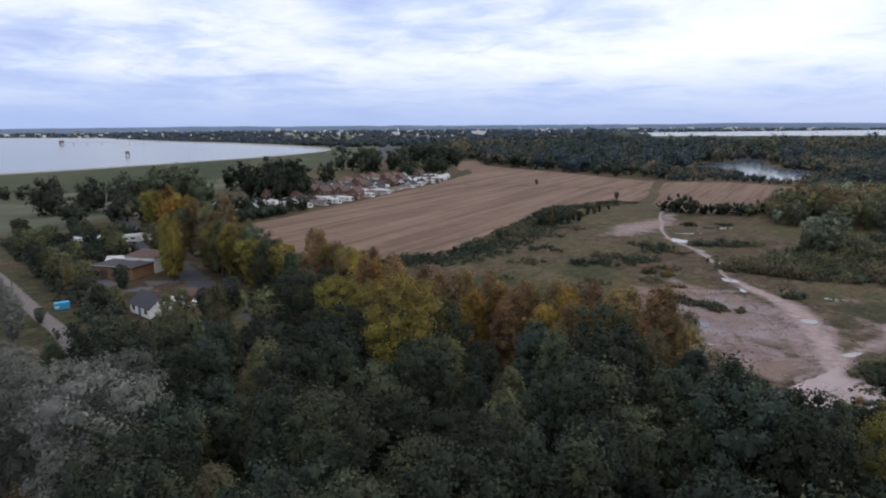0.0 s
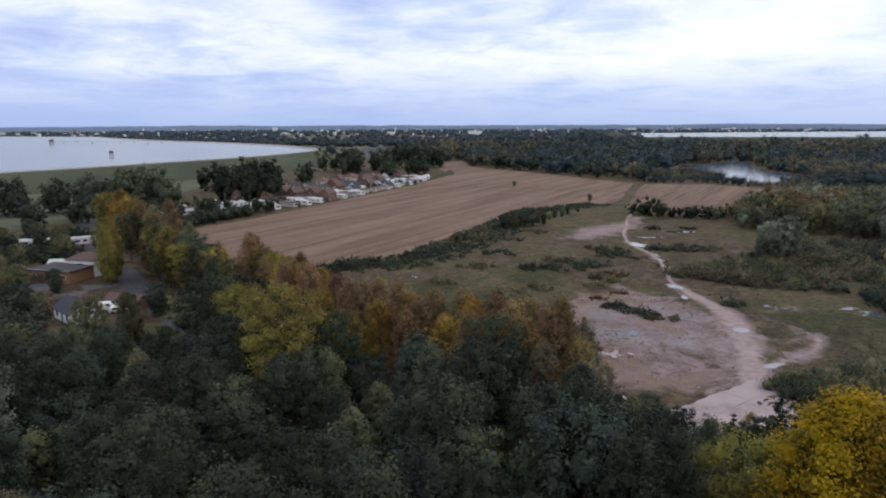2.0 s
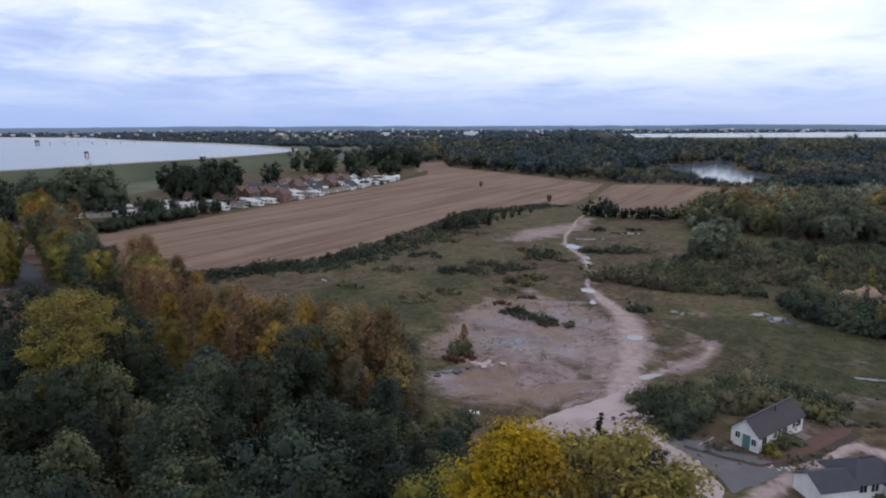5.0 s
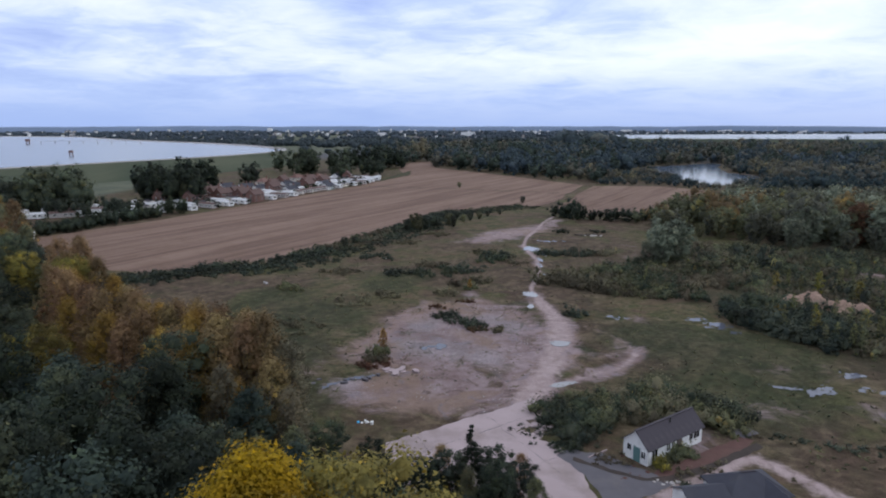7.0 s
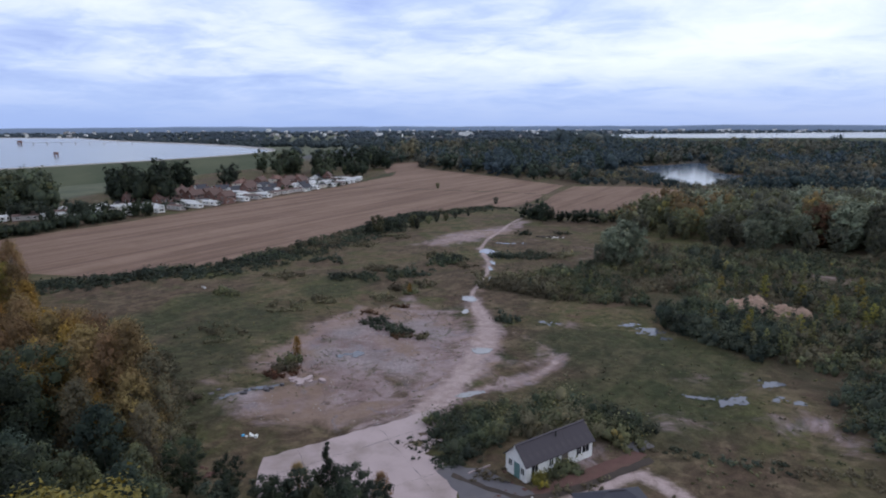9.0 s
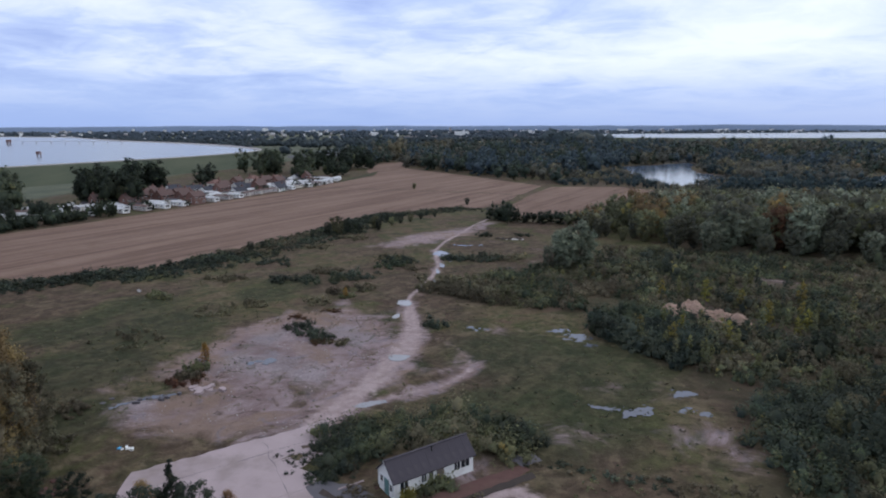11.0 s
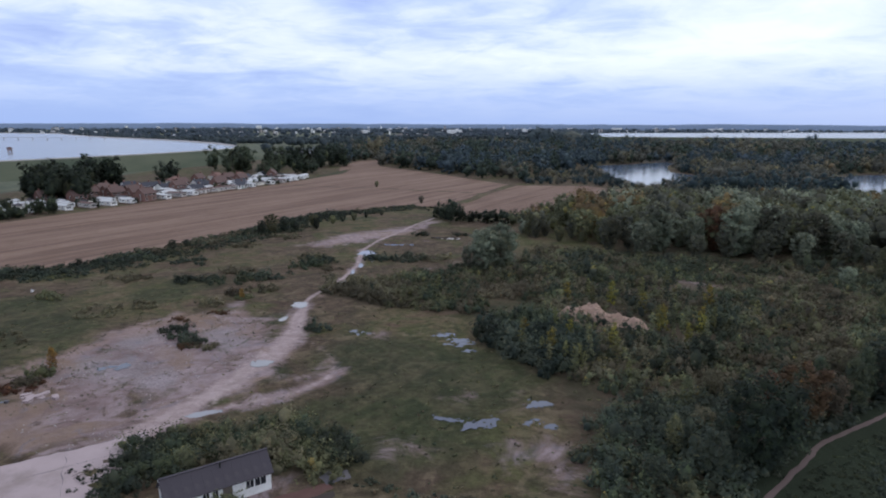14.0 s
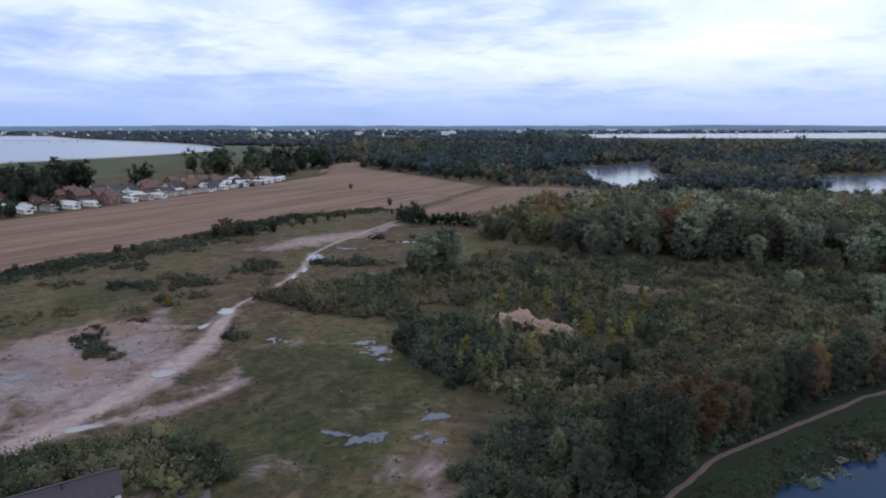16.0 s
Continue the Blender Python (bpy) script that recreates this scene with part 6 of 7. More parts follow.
# thin weeds and stones on the bare earth
for i, (word, mat, n, cut) in enumerate((("green", GREEN, 130, 0.60), ("brown", HEATH, 170, 0.58), ("olive", OLIVE, 90, 0.60))):
    g = np.random.default_rng(490 + i)
    p = np.column_stack([g.uniform(32, 78, n * 6), g.uniform(100, 166, n * 6)])
    ok = (depth_in(p[:, 0], p[:, 1], BARE) > 0.5) & (line_distance(p[:, 0], p[:, 1], TRACK) > 2.6) & (fbm(p[:, 0], p[:, 1], 8, 60 + i, 3) > cut)
    p = p[ok][:n]
    thicket("weeds", "thin " + word + " weeds coming up through bare earth", p, g.uniform(0.06, 0.24, len(p)), mat, 495 + i, 26, 0.10, flat=0.6, category="weeds", lobes=3)
g = np.random.default_rng(499)
p = np.column_stack([g.uniform(32, 80, 4200), g.uniform(100, 166, 4200)])
p = p[(depth_in(p[:, 0], p[:, 1], BARE) > 0) & (fbm(p[:, 0], p[:, 1], 6, 71, 3) > 0.55)][:420]
c = np.column_stack([p, ground_z(p[:, 0], p[:, 1]) + 0.02])
r = g.uniform(0.04, 0.15, len(p))
v_, f_, n_ = cores(c, np.column_stack([r, r * g.uniform(0.6, 1.0, len(p)), r * 0.6]), g, ICO1, 1.0, 0.3)
tagged(new("stones", link_mesh("stones", v_, tris=f_, mat=PALE_CONCRETE)), "pale stones and brick ends littering bare earth", "stones", kind="stuff")

# woods of the distance
FAR_A = [(-30, 700), (24, 662), (84, 574), (142, 476), (190, 470), (226, 480), (300, 470), (330, 380), (420, 350), (760, 560), (900, 900), (600, 1050), (-60, 1050), (-90, 900)]
p, r = pick(FAR_A, 14.0, 70, 0.97)
clear = ~inside(p[:, 0], p[:, 1], STUBBLE_A) & ~inside(p[:, 0], p[:, 1], STRIP) & ((p[:, 1] < 760) | (r.random(len(p)) < 0.7))
for a in (LAKE_A, LAKE_B):
    clear &= depth_in(p[:, 0], p[:, 1], a) < -4
p = p[clear]
s = r.uniform(9, 17, len(p)) * (0.5 + 1.0 * fbm(p[:, 0], p[:, 1], 48, 5, 3)) * np.where(p[:, 1] > 760, 1.25, 1.0)
s = np.where((p[:, 1] < 560) & (p[:, 0] > 190), s * 0.6, s)
s = np.where((p[:, 1] < 660) & (depth_in(p[:, 0], p[:, 1], LAKE_A) > -30), np.minimum(s, r.uniform(3, 5.0, len(p))), s)
tone = fbm(p[:, 0], p[:, 1], 60, 8, 3) + r.uniform(-0.2, 0.2, len(p))
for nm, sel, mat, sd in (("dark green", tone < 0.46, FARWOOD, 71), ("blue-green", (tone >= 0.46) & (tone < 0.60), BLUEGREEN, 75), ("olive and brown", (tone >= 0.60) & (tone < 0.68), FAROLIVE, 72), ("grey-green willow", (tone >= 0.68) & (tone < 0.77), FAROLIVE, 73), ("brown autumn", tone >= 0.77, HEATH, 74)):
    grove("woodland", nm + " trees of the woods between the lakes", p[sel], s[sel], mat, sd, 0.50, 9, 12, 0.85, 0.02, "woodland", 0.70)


def far_trees(name, label, p, s, mat, seed, per=10):
    rng = np.random.default_rng(seed)
    c = np.column_stack([p, s * 0.55])
    r = np.column_stack([s, s, s * rng.uniform(0.6, 0.95, len(p))])
    me = leafy(name, mat, sprays(np.repeat(c, per, 0), np.repeat(r, per, 0), np.repeat(s, per) * 0.3, rng, low=0.0), cores(c, r, rng, ICO1, 0.92, 0.22))
    tagged(new(name, me), label, "woodland", kind="stuff")


def wedge(n, near, far, seed, half=0.95):
    g = np.random.default_rng(seed)
    d = np.sqrt(g.uniform(near * near, far * far, n))
    a = g.uniform(-half, half, n) * 0.72
    return np.column_stack([d * np.sin(a) + 60, d * np.cos(a)]), g


# haze is painted in the leaf colours: bluer and paler farther out
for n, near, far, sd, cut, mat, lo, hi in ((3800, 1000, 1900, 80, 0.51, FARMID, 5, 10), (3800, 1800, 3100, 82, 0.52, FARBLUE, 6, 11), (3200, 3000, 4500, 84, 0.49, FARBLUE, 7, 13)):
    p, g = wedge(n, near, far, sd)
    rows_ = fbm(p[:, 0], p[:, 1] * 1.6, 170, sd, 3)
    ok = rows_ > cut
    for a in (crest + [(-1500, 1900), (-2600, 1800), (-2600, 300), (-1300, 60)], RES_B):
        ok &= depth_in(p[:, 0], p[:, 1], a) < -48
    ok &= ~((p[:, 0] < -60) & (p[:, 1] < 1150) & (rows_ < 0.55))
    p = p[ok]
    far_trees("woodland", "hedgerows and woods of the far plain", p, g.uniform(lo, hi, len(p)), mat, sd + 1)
g = np.random.default_rng(88)
p = np.column_stack([g.normal(290, 42, 46), g.normal(1335, 22, 46)])
far_trees("woodland", "tall dark copse on the far plain", p, g.uniform(13, 23, 46), FARMID, 89)

# ---- buildings ----
def box(bm, x0, x1, y0, y1, z0, z1):
    vs = [bm.verts.new((x, y, z)) for z in (z0, z1) for x, y in ((x0, y0), (x1, y0), (x1, y1), (x0, y1))]
    for f in ((3, 2, 1, 0), (4, 5, 6, 7), (0, 1, 5, 4), (1, 2, 6, 5), (2, 3, 7, 6), (3, 0, 4, 7)):
        bm.faces.new([vs[i] for i in f])


def boxes(*dims):
    bm = bmesh.new()
    for d in dims:
        box(bm, *d)
    return bm


def gable_walls(l, w, eave, ridge):
    """Walls of a gabled house, l along x, w along y, standing on z = 0."""
    bm = bmesh.new()
    a, b = l / 2, w / 2
    ring = [(-a, -b), (a, -b), (a, b), (-a, b)]
    lo = [bm.verts.new((x, y, -0.5)) for x, y in ring]
    hi = [bm.verts.new((x, y, eave)) for x, y in ring]
    top = [bm.verts.new((x, 0, ridge)) for x in (-a, a)]
    bm.faces.new((lo[0], lo[1], hi[1], hi[0]))
    bm.faces.new((lo[2], lo[3], hi[3], hi[2]))
    bm.faces.new((lo[1], lo[2], hi[2], top[1], hi[1]))
    bm.faces.new((lo[3], lo[0], hi[0], top[0], hi[3]))
    return bm


def gable_roof(l, w, eave, ridge, over=0.3, thick=0.12):
    bm = bmesh.new()
    a, b = l / 2 + over, w / 2
    slope = (ridge - eave) / b
    b2, e2 = b + over, eave - slope * over
    for s in (-1, 1):
        pts = [(-a, s * b2, e2), (a, s * b2, e2), (a, 0, ridge), (-a, 0, ridge)]
        lo = [bm.verts.new((x, y, z + 0.02)) for x, y, z in pts]
        hi = [bm.verts.new((x, y, z + thick)) for x, y, z in pts]
        order = [(hi[0], hi[1], hi[2], hi[3]), (lo[3], lo[2], lo[1], lo[0])] + [(lo[i], lo[(i + 1) % 4], hi[(i + 1) % 4], hi[i]) for i in range(4)]
        for f in order:
            bm.faces.new(f if s < 0 else tuple(reversed(f)))
    return bm


def hip_roof(l, w, eave, ridge, over=0.35):
    bm = bmesh.new()
    a, b = l / 2 + over, w / 2 + over
    k = max(0.4, a - b)
    lo = [bm.verts.new((x, y, eave - 0.1)) for x, y in ((-a, -b), (a, -b), (a, b), (-a, b))]
    hi = [bm.verts.new((x, y, eave)) for x, y in ((-a, -b), (a, -b), (a, b), (-a, b))]
    top = [bm.verts.new((x, 0, ridge)) for x in (-k, k)]
    for f in ((hi[0], hi[1], top[1], top[0]), (hi[1], hi[2], top[1]), (hi[2], hi[3], top[0], top[1]), (hi[3], hi[0], top[0]), tuple(reversed(lo))):
        bm.faces.new(f)
    for i in range(4):
        bm.faces.new((lo[i], lo[(i + 1) % 4], hi[(i + 1) % 4], hi[i]))
    return bm


def window(parent, face, u, z, w, h, l, d, frame_mat=WHITE):
    """A window on the wall face: 's' and 'n' the long walls, 'w' and 'e' the ends."""
    m = {"s": pose(u, -d / 2, z), "n": pose(u, d / 2, z, 0, 0, 180), "w": pose(-l / 2, u, z, 0, 0, -90), "e": pose(l / 2, u, z, 0, 0, 90)}[face]
    t = 0.07
    fr = part("window", boxes((-w / 2, w / 2, -0.05, 0.02, -h / 2, -h / 2 + t), (-w / 2, w / 2, -0.05, 0.02, h / 2 - t, h / 2), (-w / 2, -w / 2 + t, -0.05, 0.02, -h / 2 + t, h / 2 - t), (w / 2 - t, w / 2, -0.05, 0.02, -h / 2 + t, h / 2 - t), (-t / 3, t / 3, -0.04, 0.02, -h / 2 + t, h / 2 - t)), frame_mat, parent)
    fr.matrix_local = m
    part("pane", boxes((-w / 2 + t, w / 2 - t, -0.025, 0.02, -h / 2 + t, h / 2 - t)), GLASS, fr)
    return fr


def door(parent, face, u, w, h, l, d, mat, label=""):
    m = {"s": pose(u, -d / 2, 0), "n": pose(u, d / 2, 0, 0, 0, 180), "w": pose(-l / 2, u, 0, 0, 0, -90), "e": pose(l / 2, u, 0, 0, 0, 90)}[face]
    ob = part("door", boxes((-w / 2, w / 2, -0.06, 0.02, 0.02, h), (-w / 2 - 0.07, -w / 2, -0.08, 0.02, 0, h + 0.07), (w / 2, w / 2 + 0.07, -0.08, 0.02, 0, h + 0.07)), mat, parent, label)
    ob.matrix_local = m
    return ob


def base(x, y, turn, dz=0.0):
    return pose(x, y, float(ground_z(x, y)) + dz, 0, 0, turn)


def bungalow():
    """The derelict white hut with its long sheeted roof."""
    l, w, e, r = 11.3, 3.75, 2.30, 4.05
    m = pose(82.7, 93.0, -0.42, 0, 0, 36.9)
    ob = thing("bungalow", m, "derelict white rendered bungalow with a grey sheeted roof", "house")
    part("wall", gable_walls(l, w, e, r), WHITE, ob)
    roof = part("roof", gable_roof(l, w, e, r, 0.28, 0.07), ROOF_GREY, ob, "grey fibre-cement roof with mossy streaks")
    sl = (r - e) / (w / 2)
    ang = math.degrees(math.atan(sl))
    n = 11
    run = (w / 2 + 0.26) / math.cos(math.atan(sl))
    bm = boxes((-(l + 0.5) / n / 2 + 0.004, (l + 0.5) / n / 2 - 0.004, 0.02, run - 0.03, 0, 0.035))
    sheet = bpy.data.meshes.new("roof_sheet")
    bm.to_mesh(sheet)
    bm.free()
    sheet.materials.append(ROOF_GREY)
    for s in (0, 1):
        for i in range(n):
            ob2 = new("roof_sheet", sheet)
            ob2.parent = roof
            u = -(l + 0.5) / 2 + (i + 0.5) * (l + 0.5) / n
            ob2.matrix_local = (pose(u, 0, r + 0.085) @ pose(0, 0, 0, 0, 0, 180 * s)) @ pose(0, 0, 0.001 * ((i * 7) % 3), -ang, 0, 0)
    part("ridge_cap", boxes((-l / 2 - 0.3, l / 2 + 0.3, -0.16, 0.16, r + 0.06, r + 0.15)), ROOF_GREY, ob)
    part("barge_board", boxes((-l / 2 - 0.32, -l / 2 - 0.28, -0.08, 0.08, r - 0.15, r + 0.05)), WHITE, ob)
    bm = bmesh.new()
    bmesh.ops.create_cone(bm, cap_ends=True, segments=10, radius1=0.09, radius2=0.09, depth=0.7, matrix=pose(0.4, -0.55, r + 0.05))
    part("vent_pipe", bm, DARK_METAL, ob, "short dark vent pipe on the roof")
    window(ob, "w", 0.95, 1.55, 0.75, 0.95, l, w)
    door(ob, "w", -0.25, 0.85, 1.95, l, w, TEAL, "weathered teal door")
    window(ob, "w", -1.25, 1.25, 0.75, 1.0, l, w)
    for u, ww in ((-4.3, 1.2), (-1.6, 0.8), (-0.6, 0.7), (3.2, 1.0), (4.4, 1.4)):
        window(ob, "s", u, 1.45, ww, 1.05, l, w)
    for u in (-4, -1, 2, 4.2):
        window(ob, "n", u, 1.45, 1.1, 1.0, l, w)
    door(ob, "s", 0.7, 0.9, 1.95, l, w, WOOD)


bungalow()


def yard_house():
    """A small white bungalow: a hipped main roof, a gabled porch room and a lower wing."""
    l, w, e, r = 7.2, 5.0, 2.1, 3.8
    ob = thing("bungalow", pose(88.2, 80.9, -0.42, 0, 0, 12), "white bungalow with a dark hipped slate roof", "house")
    part("wall", boxes((-l / 2, l / 2, -w / 2, w / 2, -0.4, e)), WHITE, ob)
    part("roof", hip_roof(l, w, e, r), ROOF_SLATE, ob, "dark hipped roof")
    porch = part("porch_wall", gable_walls(3.6, 3.0, 2.0, 3.2), WHITE, ob)
    porch.matrix_local = pose(1.7, -w / 2 - 0.3, 0, 0, 0, 90)
    top = part("porch_roof", gable_roof(3.6, 3.0, 2.0, 3.2, 0.25, 0.1), ROOF_SLATE, ob)
    top.matrix_local = pose(1.7, -w / 2 - 0.3, 0, 0, 0, 90)
    wing = part("wing_wall", gable_walls(4.6, 4.2, 1.95, 3.1), WHITE, ob)
    wing.matrix_local = pose(-l / 2 - 2.3, -0.9, 0)
    top = part("wing_roof", gable_roof(4.6, 4.2, 1.95, 3.1, 0.25, 0.1), ROOF_SLATE, ob)
    top.matrix_local = pose(-l / 2 - 2.3, -0.9, 0)
    part("ridge_cap", boxes((-0.9, 0.9, -0.12, 0.12, r - 0.04, r + 0.07)), ROOF_GREY, ob)
    for u in (-2.4, -0.9):
        window(ob, "s", u, 1.4, 1.1, 1.0, l, w)
    for u in (-2, 1.8):
        window(ob, "n", u, 1.4, 1.2, 1.0, l, w)
    window(ob, "e", 0.8, 1.4, 1.2, 1.0, l, w)
    door(ob, "e", -1.1, 0.9, 1.95, l, w, TEAL)


yard_house()


def build_house(name, label, l, w, e, r, wall, roof, hip=False, floors=2, chimney=True):
    ob = thing(name, Matrix(), label, "house", "houses of the village")
    part("wall", boxes((-l / 2, l / 2, -w / 2, w / 2, -0.5, e)) if hip else gable_walls(l, w, e, r), wall, ob)
    part("roof", hip_roof(l, w, e, r) if hip else gable_roof(l, w, e, r, 0.35, 0.15), roof, ob)
    if chimney:
        c = part("chimney", boxes((l * 0.3, l * 0.3 + 0.9, -0.3, 0.3, e, r + 1.0)), BRICK, ob)
        part("chimney_pot", boxes((l * 0.3 + 0.25, l * 0.3 + 0.5, -0.12, 0.12, r + 1.0, r + 1.35)), ROOF_RED, c)
    for f in range(floors):
        z = 1.35 + 2.2 * f
        for face in "sn":
            for u in (-l * 0.3, l * 0.3) if f == 0 else (-l * 0.3, 0, l * 0.3):
                window(ob, face, u, z, 1.5, 1.25, l, w)
        for face in "we":
            window(ob, face, 0.6, z, 1.1, 1.2, l, w)
    door(ob, "s", 0.0, 0.95, 2.05, l, w, TEAL)
    return ob


def build_mobile_home(label, l, w, body, roof):
    ob = thing("mobile_home", Matrix(), label, "caravan", "caravans of the village")
    part("body", boxes((-l / 2, l / 2, -w / 2, w / 2, 0.35, 2.45)), body, ob)
    part("skirt", boxes((-l / 2 + 0.05, l / 2 - 0.05, -w / 2 + 0.05, w / 2 - 0.05, -0.3, 0.35)), BRICK, ob)
    part("roof", gable_roof(l, w, 2.45, 3.0, 0.12, 0.08), roof, ob)
    for face in "sn":
        for u in (-0.34 * l, -0.12 * l, 0.28 * l):
            window(ob, face, u, 1.6, 1.4, 0.9, l, w)
    window(ob, "e", 0, 1.6, 2.2, 1.0, l, w)
    window(ob, "w", 0, 1.6, 2.2, 1.0, l, w)
    door(ob, "s", 0.07 * l, 0.8, 1.95, l, w, OFFWHITE)
    return ob


def build_car(name, label, paint, van=False):
    ob = thing(name, Matrix(), label, "van" if van else "car", "parked vehicles")
    bm = bmesh.new()
    prof = [(-2.1, 0.3), (2.1, 0.3), (2.15, 0.75), (1.3, 0.95), (0.7, 1.45), (-1.5, 1.45), (-2.05, 0.95)]
    if van:
        prof = [(-2.5, 0.35), (2.5, 0.35), (2.5, 1.0), (1.9, 1.25), (1.4, 2.1), (-2.5, 2.15)]
    a = [bm.verts.new((x, -0.86, z)) for x, z in prof]
    b = [bm.verts.new((x, 0.86, z)) for x, z in prof]
    bm.faces.new(a)
    bm.faces.new(list(reversed(b)))
    for i in range(len(prof)):
        j = (i + 1) % len(prof)
        bm.faces.new((a[j], a[i], b[i], b[j]))
    bmesh.ops.recalc_face_normals(bm, faces=bm.faces[:])
    bmesh.ops.bevel(bm, geom=bm.edges[:], offset=0.06, segments=1, affect="EDGES")
    part("body", bm, paint, ob)
    z0, z1, x0, x1 = (1.3, 1.9, 0.6, 1.35) if van else (0.98, 1.36, -1.3, 0.75)
    part("side_glass", boxes((x0, x1, -0.875, 0.875, z0, z1)), GLASS, ob)
    for x in (-1.35, 1.35):
        for y in (-0.8, 0.8):
            bm = bmesh.new()
            bmesh.ops.create_cone(bm, cap_ends=True, segments=14, radius1=0.32, radius2=0.32, depth=0.2, matrix=pose(x, y, 0.32, 90))
            part("wheel", bm, TYRE, ob)
    return ob


TEMPLATES = [
    build_house("house", "red-brick house with a brown tiled roof", 8.5, 6, 4.4, 7.0, BRICK, ROOF_TILE),
    build_house("house", "white rendered house with a grey slate roof", 8.5, 6, 4.0, 6.4, WHITE, ROOF_SLATE),
    build_house("house", "cream house with an orange-red tiled roof", 9.5, 6.5, 4.4, 6.8, OFFWHITE, ROOF_RED, hip=True),
    build_house("bungalow", "low white bungalow with a grey roof", 9.5, 6, 2.4, 4.6, WHITE, ROOF_SLATE, floors=1),
    build_mobile_home("white static caravan with a shallow pale roof", 10.0, 3.6, WHITE, ROOF_PALE),
    build_mobile_home("cream static caravan with a grey felt roof", 9.0, 3.4, OFFWHITE, ROOF_GREY),
    build_mobile_home("pale grey static caravan with a dull tiled roof", 10.5, 4.2, PALE_CONCRETE, ROOF_TILE),
]
CARS = [build_car("car", "silver-white car parked among the houses", WHITE), build_car("van", "white van parked among the houses", WHITE, True), build_car("car", "dark car parked among the houses", ROOF_SLATE)]
g = np.random.default_rng(77)
used = set()


def place(pool, i, m):
    """The template itself the first time, a copy afterwards."""
    ob = pool[i]
    if (id(pool), i) in used:
        return copy_thing(ob, m)
    used.add((id(pool), i))
    ob.matrix_world = m
    return ob


# rows of the village follow the field's edge
FRONT = smooth_line([(-150, 290), (-112, 308), (-86, 325), (-66, 360), (-50, 402), (-36, 442), (-24, 478), (-18, 520)], 8)


def along(line, s):
    acc = 0
    for (ax, ay), (bx, by) in zip(line, line[1:]):
        d = math.hypot(bx - ax, by - ay)
        if acc + d >= s:
            t = (s - acc) / d
            return ax + (bx - ax) * t, ay + (by - ay) * t, math.degrees(math.atan2(by - ay, bx - ax))
        acc += d
    return None


ROWS_OF = ((-4, 0.0, 10.5, "4444444444404444443444444444"), (7, 5.0, 10.5, "4444444444404443404344444444"), (17, 12.0, 11.5, "444444404004404304044404"), (29, 50.0, 14, "44030011303402343"), (42, 90, 19, "3001320234"))
for off, start, gap, kinds_ in ROWS_OF:
    for i, k in enumerate(kinds_):
        hit = along(FRONT, start + gap * i + float(g.uniform(-1.5, 1.5)))
        if not hit:
            break
        x, y, a = hit
        x, y = x - math.sin(radians(a)) * off, y + math.cos(radians(a)) * off
        turn = a + (90 if k == "4" and g.random() < 0.55 else 0) + float(g.uniform(-9, 9)) + (180 if g.random() < 0.5 else 0)
        place(TEMPLATES, int(k) + (int(g.choice([0, 0, 1, 2])) if k == "4" else 0), base(x, y, turn))
p = []
for i in range(210):
    x, y, a = along(FRONT, float(g.uniform(2, 262)))
    o = float(g.uniform(-10, 56))
    p.append((x - math.sin(radians(a)) * o, y + math.cos(radians(a)) * o))
grove("garden_shrubs", "dark garden shrubs and hedges of the village", np.array(p), g.uniform(1.4, 4.6, len(p)), DARK, 540, 0.46, 7, 22, 0.42, solid=0.6)
for i in range(16):
    x, y, a = along(FRONT, 25 + 13.5 * i)
    place(CARS, i % 3, base(x - math.sin(radians(a)) * float(g.choice([3.5, 17.5])), y + math.cos(radians(a)) * 4, a + float(g.uniform(-20, 20)) + 90 * (i % 2)))


def flat_building():
    ob = thing("workshop", base(-96, 173, -12), "low orange-brick workshop with a flat grey roof", "building")
    part("wall", boxes((-7, 7, -4.5, 4.5, -0.4, 3.2)), ORANGE_BRICK, ob)
    part("roof", boxes((-7.4, 7.4, -4.9, 4.9, 3.2, 3.5)), ROOF_GREY, ob)
    part("parapet", boxes((-7.4, 7.4, -4.9, -4.7, 3.5, 3.7), (-7.4, 7.4, 4.7, 4.9, 3.5, 3.7)), PALE_CONCRETE, ob)
    for u in (-5, 1.5, 5):
        window(ob, "s", u, 1.8, 1.6, 1.1, 14, 9)
    door(ob, "s", -2.2, 2.2, 2.4, 14, 9, WOOD)
    top = thing("store_room", base(-92, 180, -12), "low white store with a brown tiled roof", "building")
    part("wall", boxes((-5, 5, -3.5, 3.5, -0.4, 4.6)), WHITE, top)
    part("roof", hip_roof(10, 7, 4.6, 6.4), ROOF_TILE, top)
    window(top, "s", 0, 3.2, 2.0, 1.0, 10, 7)
    shed = thing("shed", base(-103, 184, 10), "small cream shed with a pale roof", "building")
    part("wall", gable_walls(6, 4, 2.4, 3.4), OFFWHITE, shed)
    part("roof", gable_roof(6, 4, 2.4, 3.4), ROOF_PALE, shed)
    window(shed, "s", 0, 1.4, 1.2, 0.9, 6, 4)


flat_building()
place(TEMPLATES, 3, base(-69.5, 137, -38))
place(TEMPLATES, 4, base(-128, 222, 20))
place(TEMPLATES, 4, base(-137, 220, 15))
place(TEMPLATES, 4, base(-120, 226, 35))
place(TEMPLATES, 4, base(-108, 238, 35))
lean = thing("shed", base(-62.5, 145.5, -12), "low brick shed with a brown tiled roof", "building")
part("wall", gable_walls(9, 4, 2.2, 3.4), BRICK, lean)
part("roof", gable_roof(9, 4, 2.2, 3.4), ROOF_TILE, lean)
window(lean, "s", -2, 1.3, 1.2, 0.9, 9, 4)
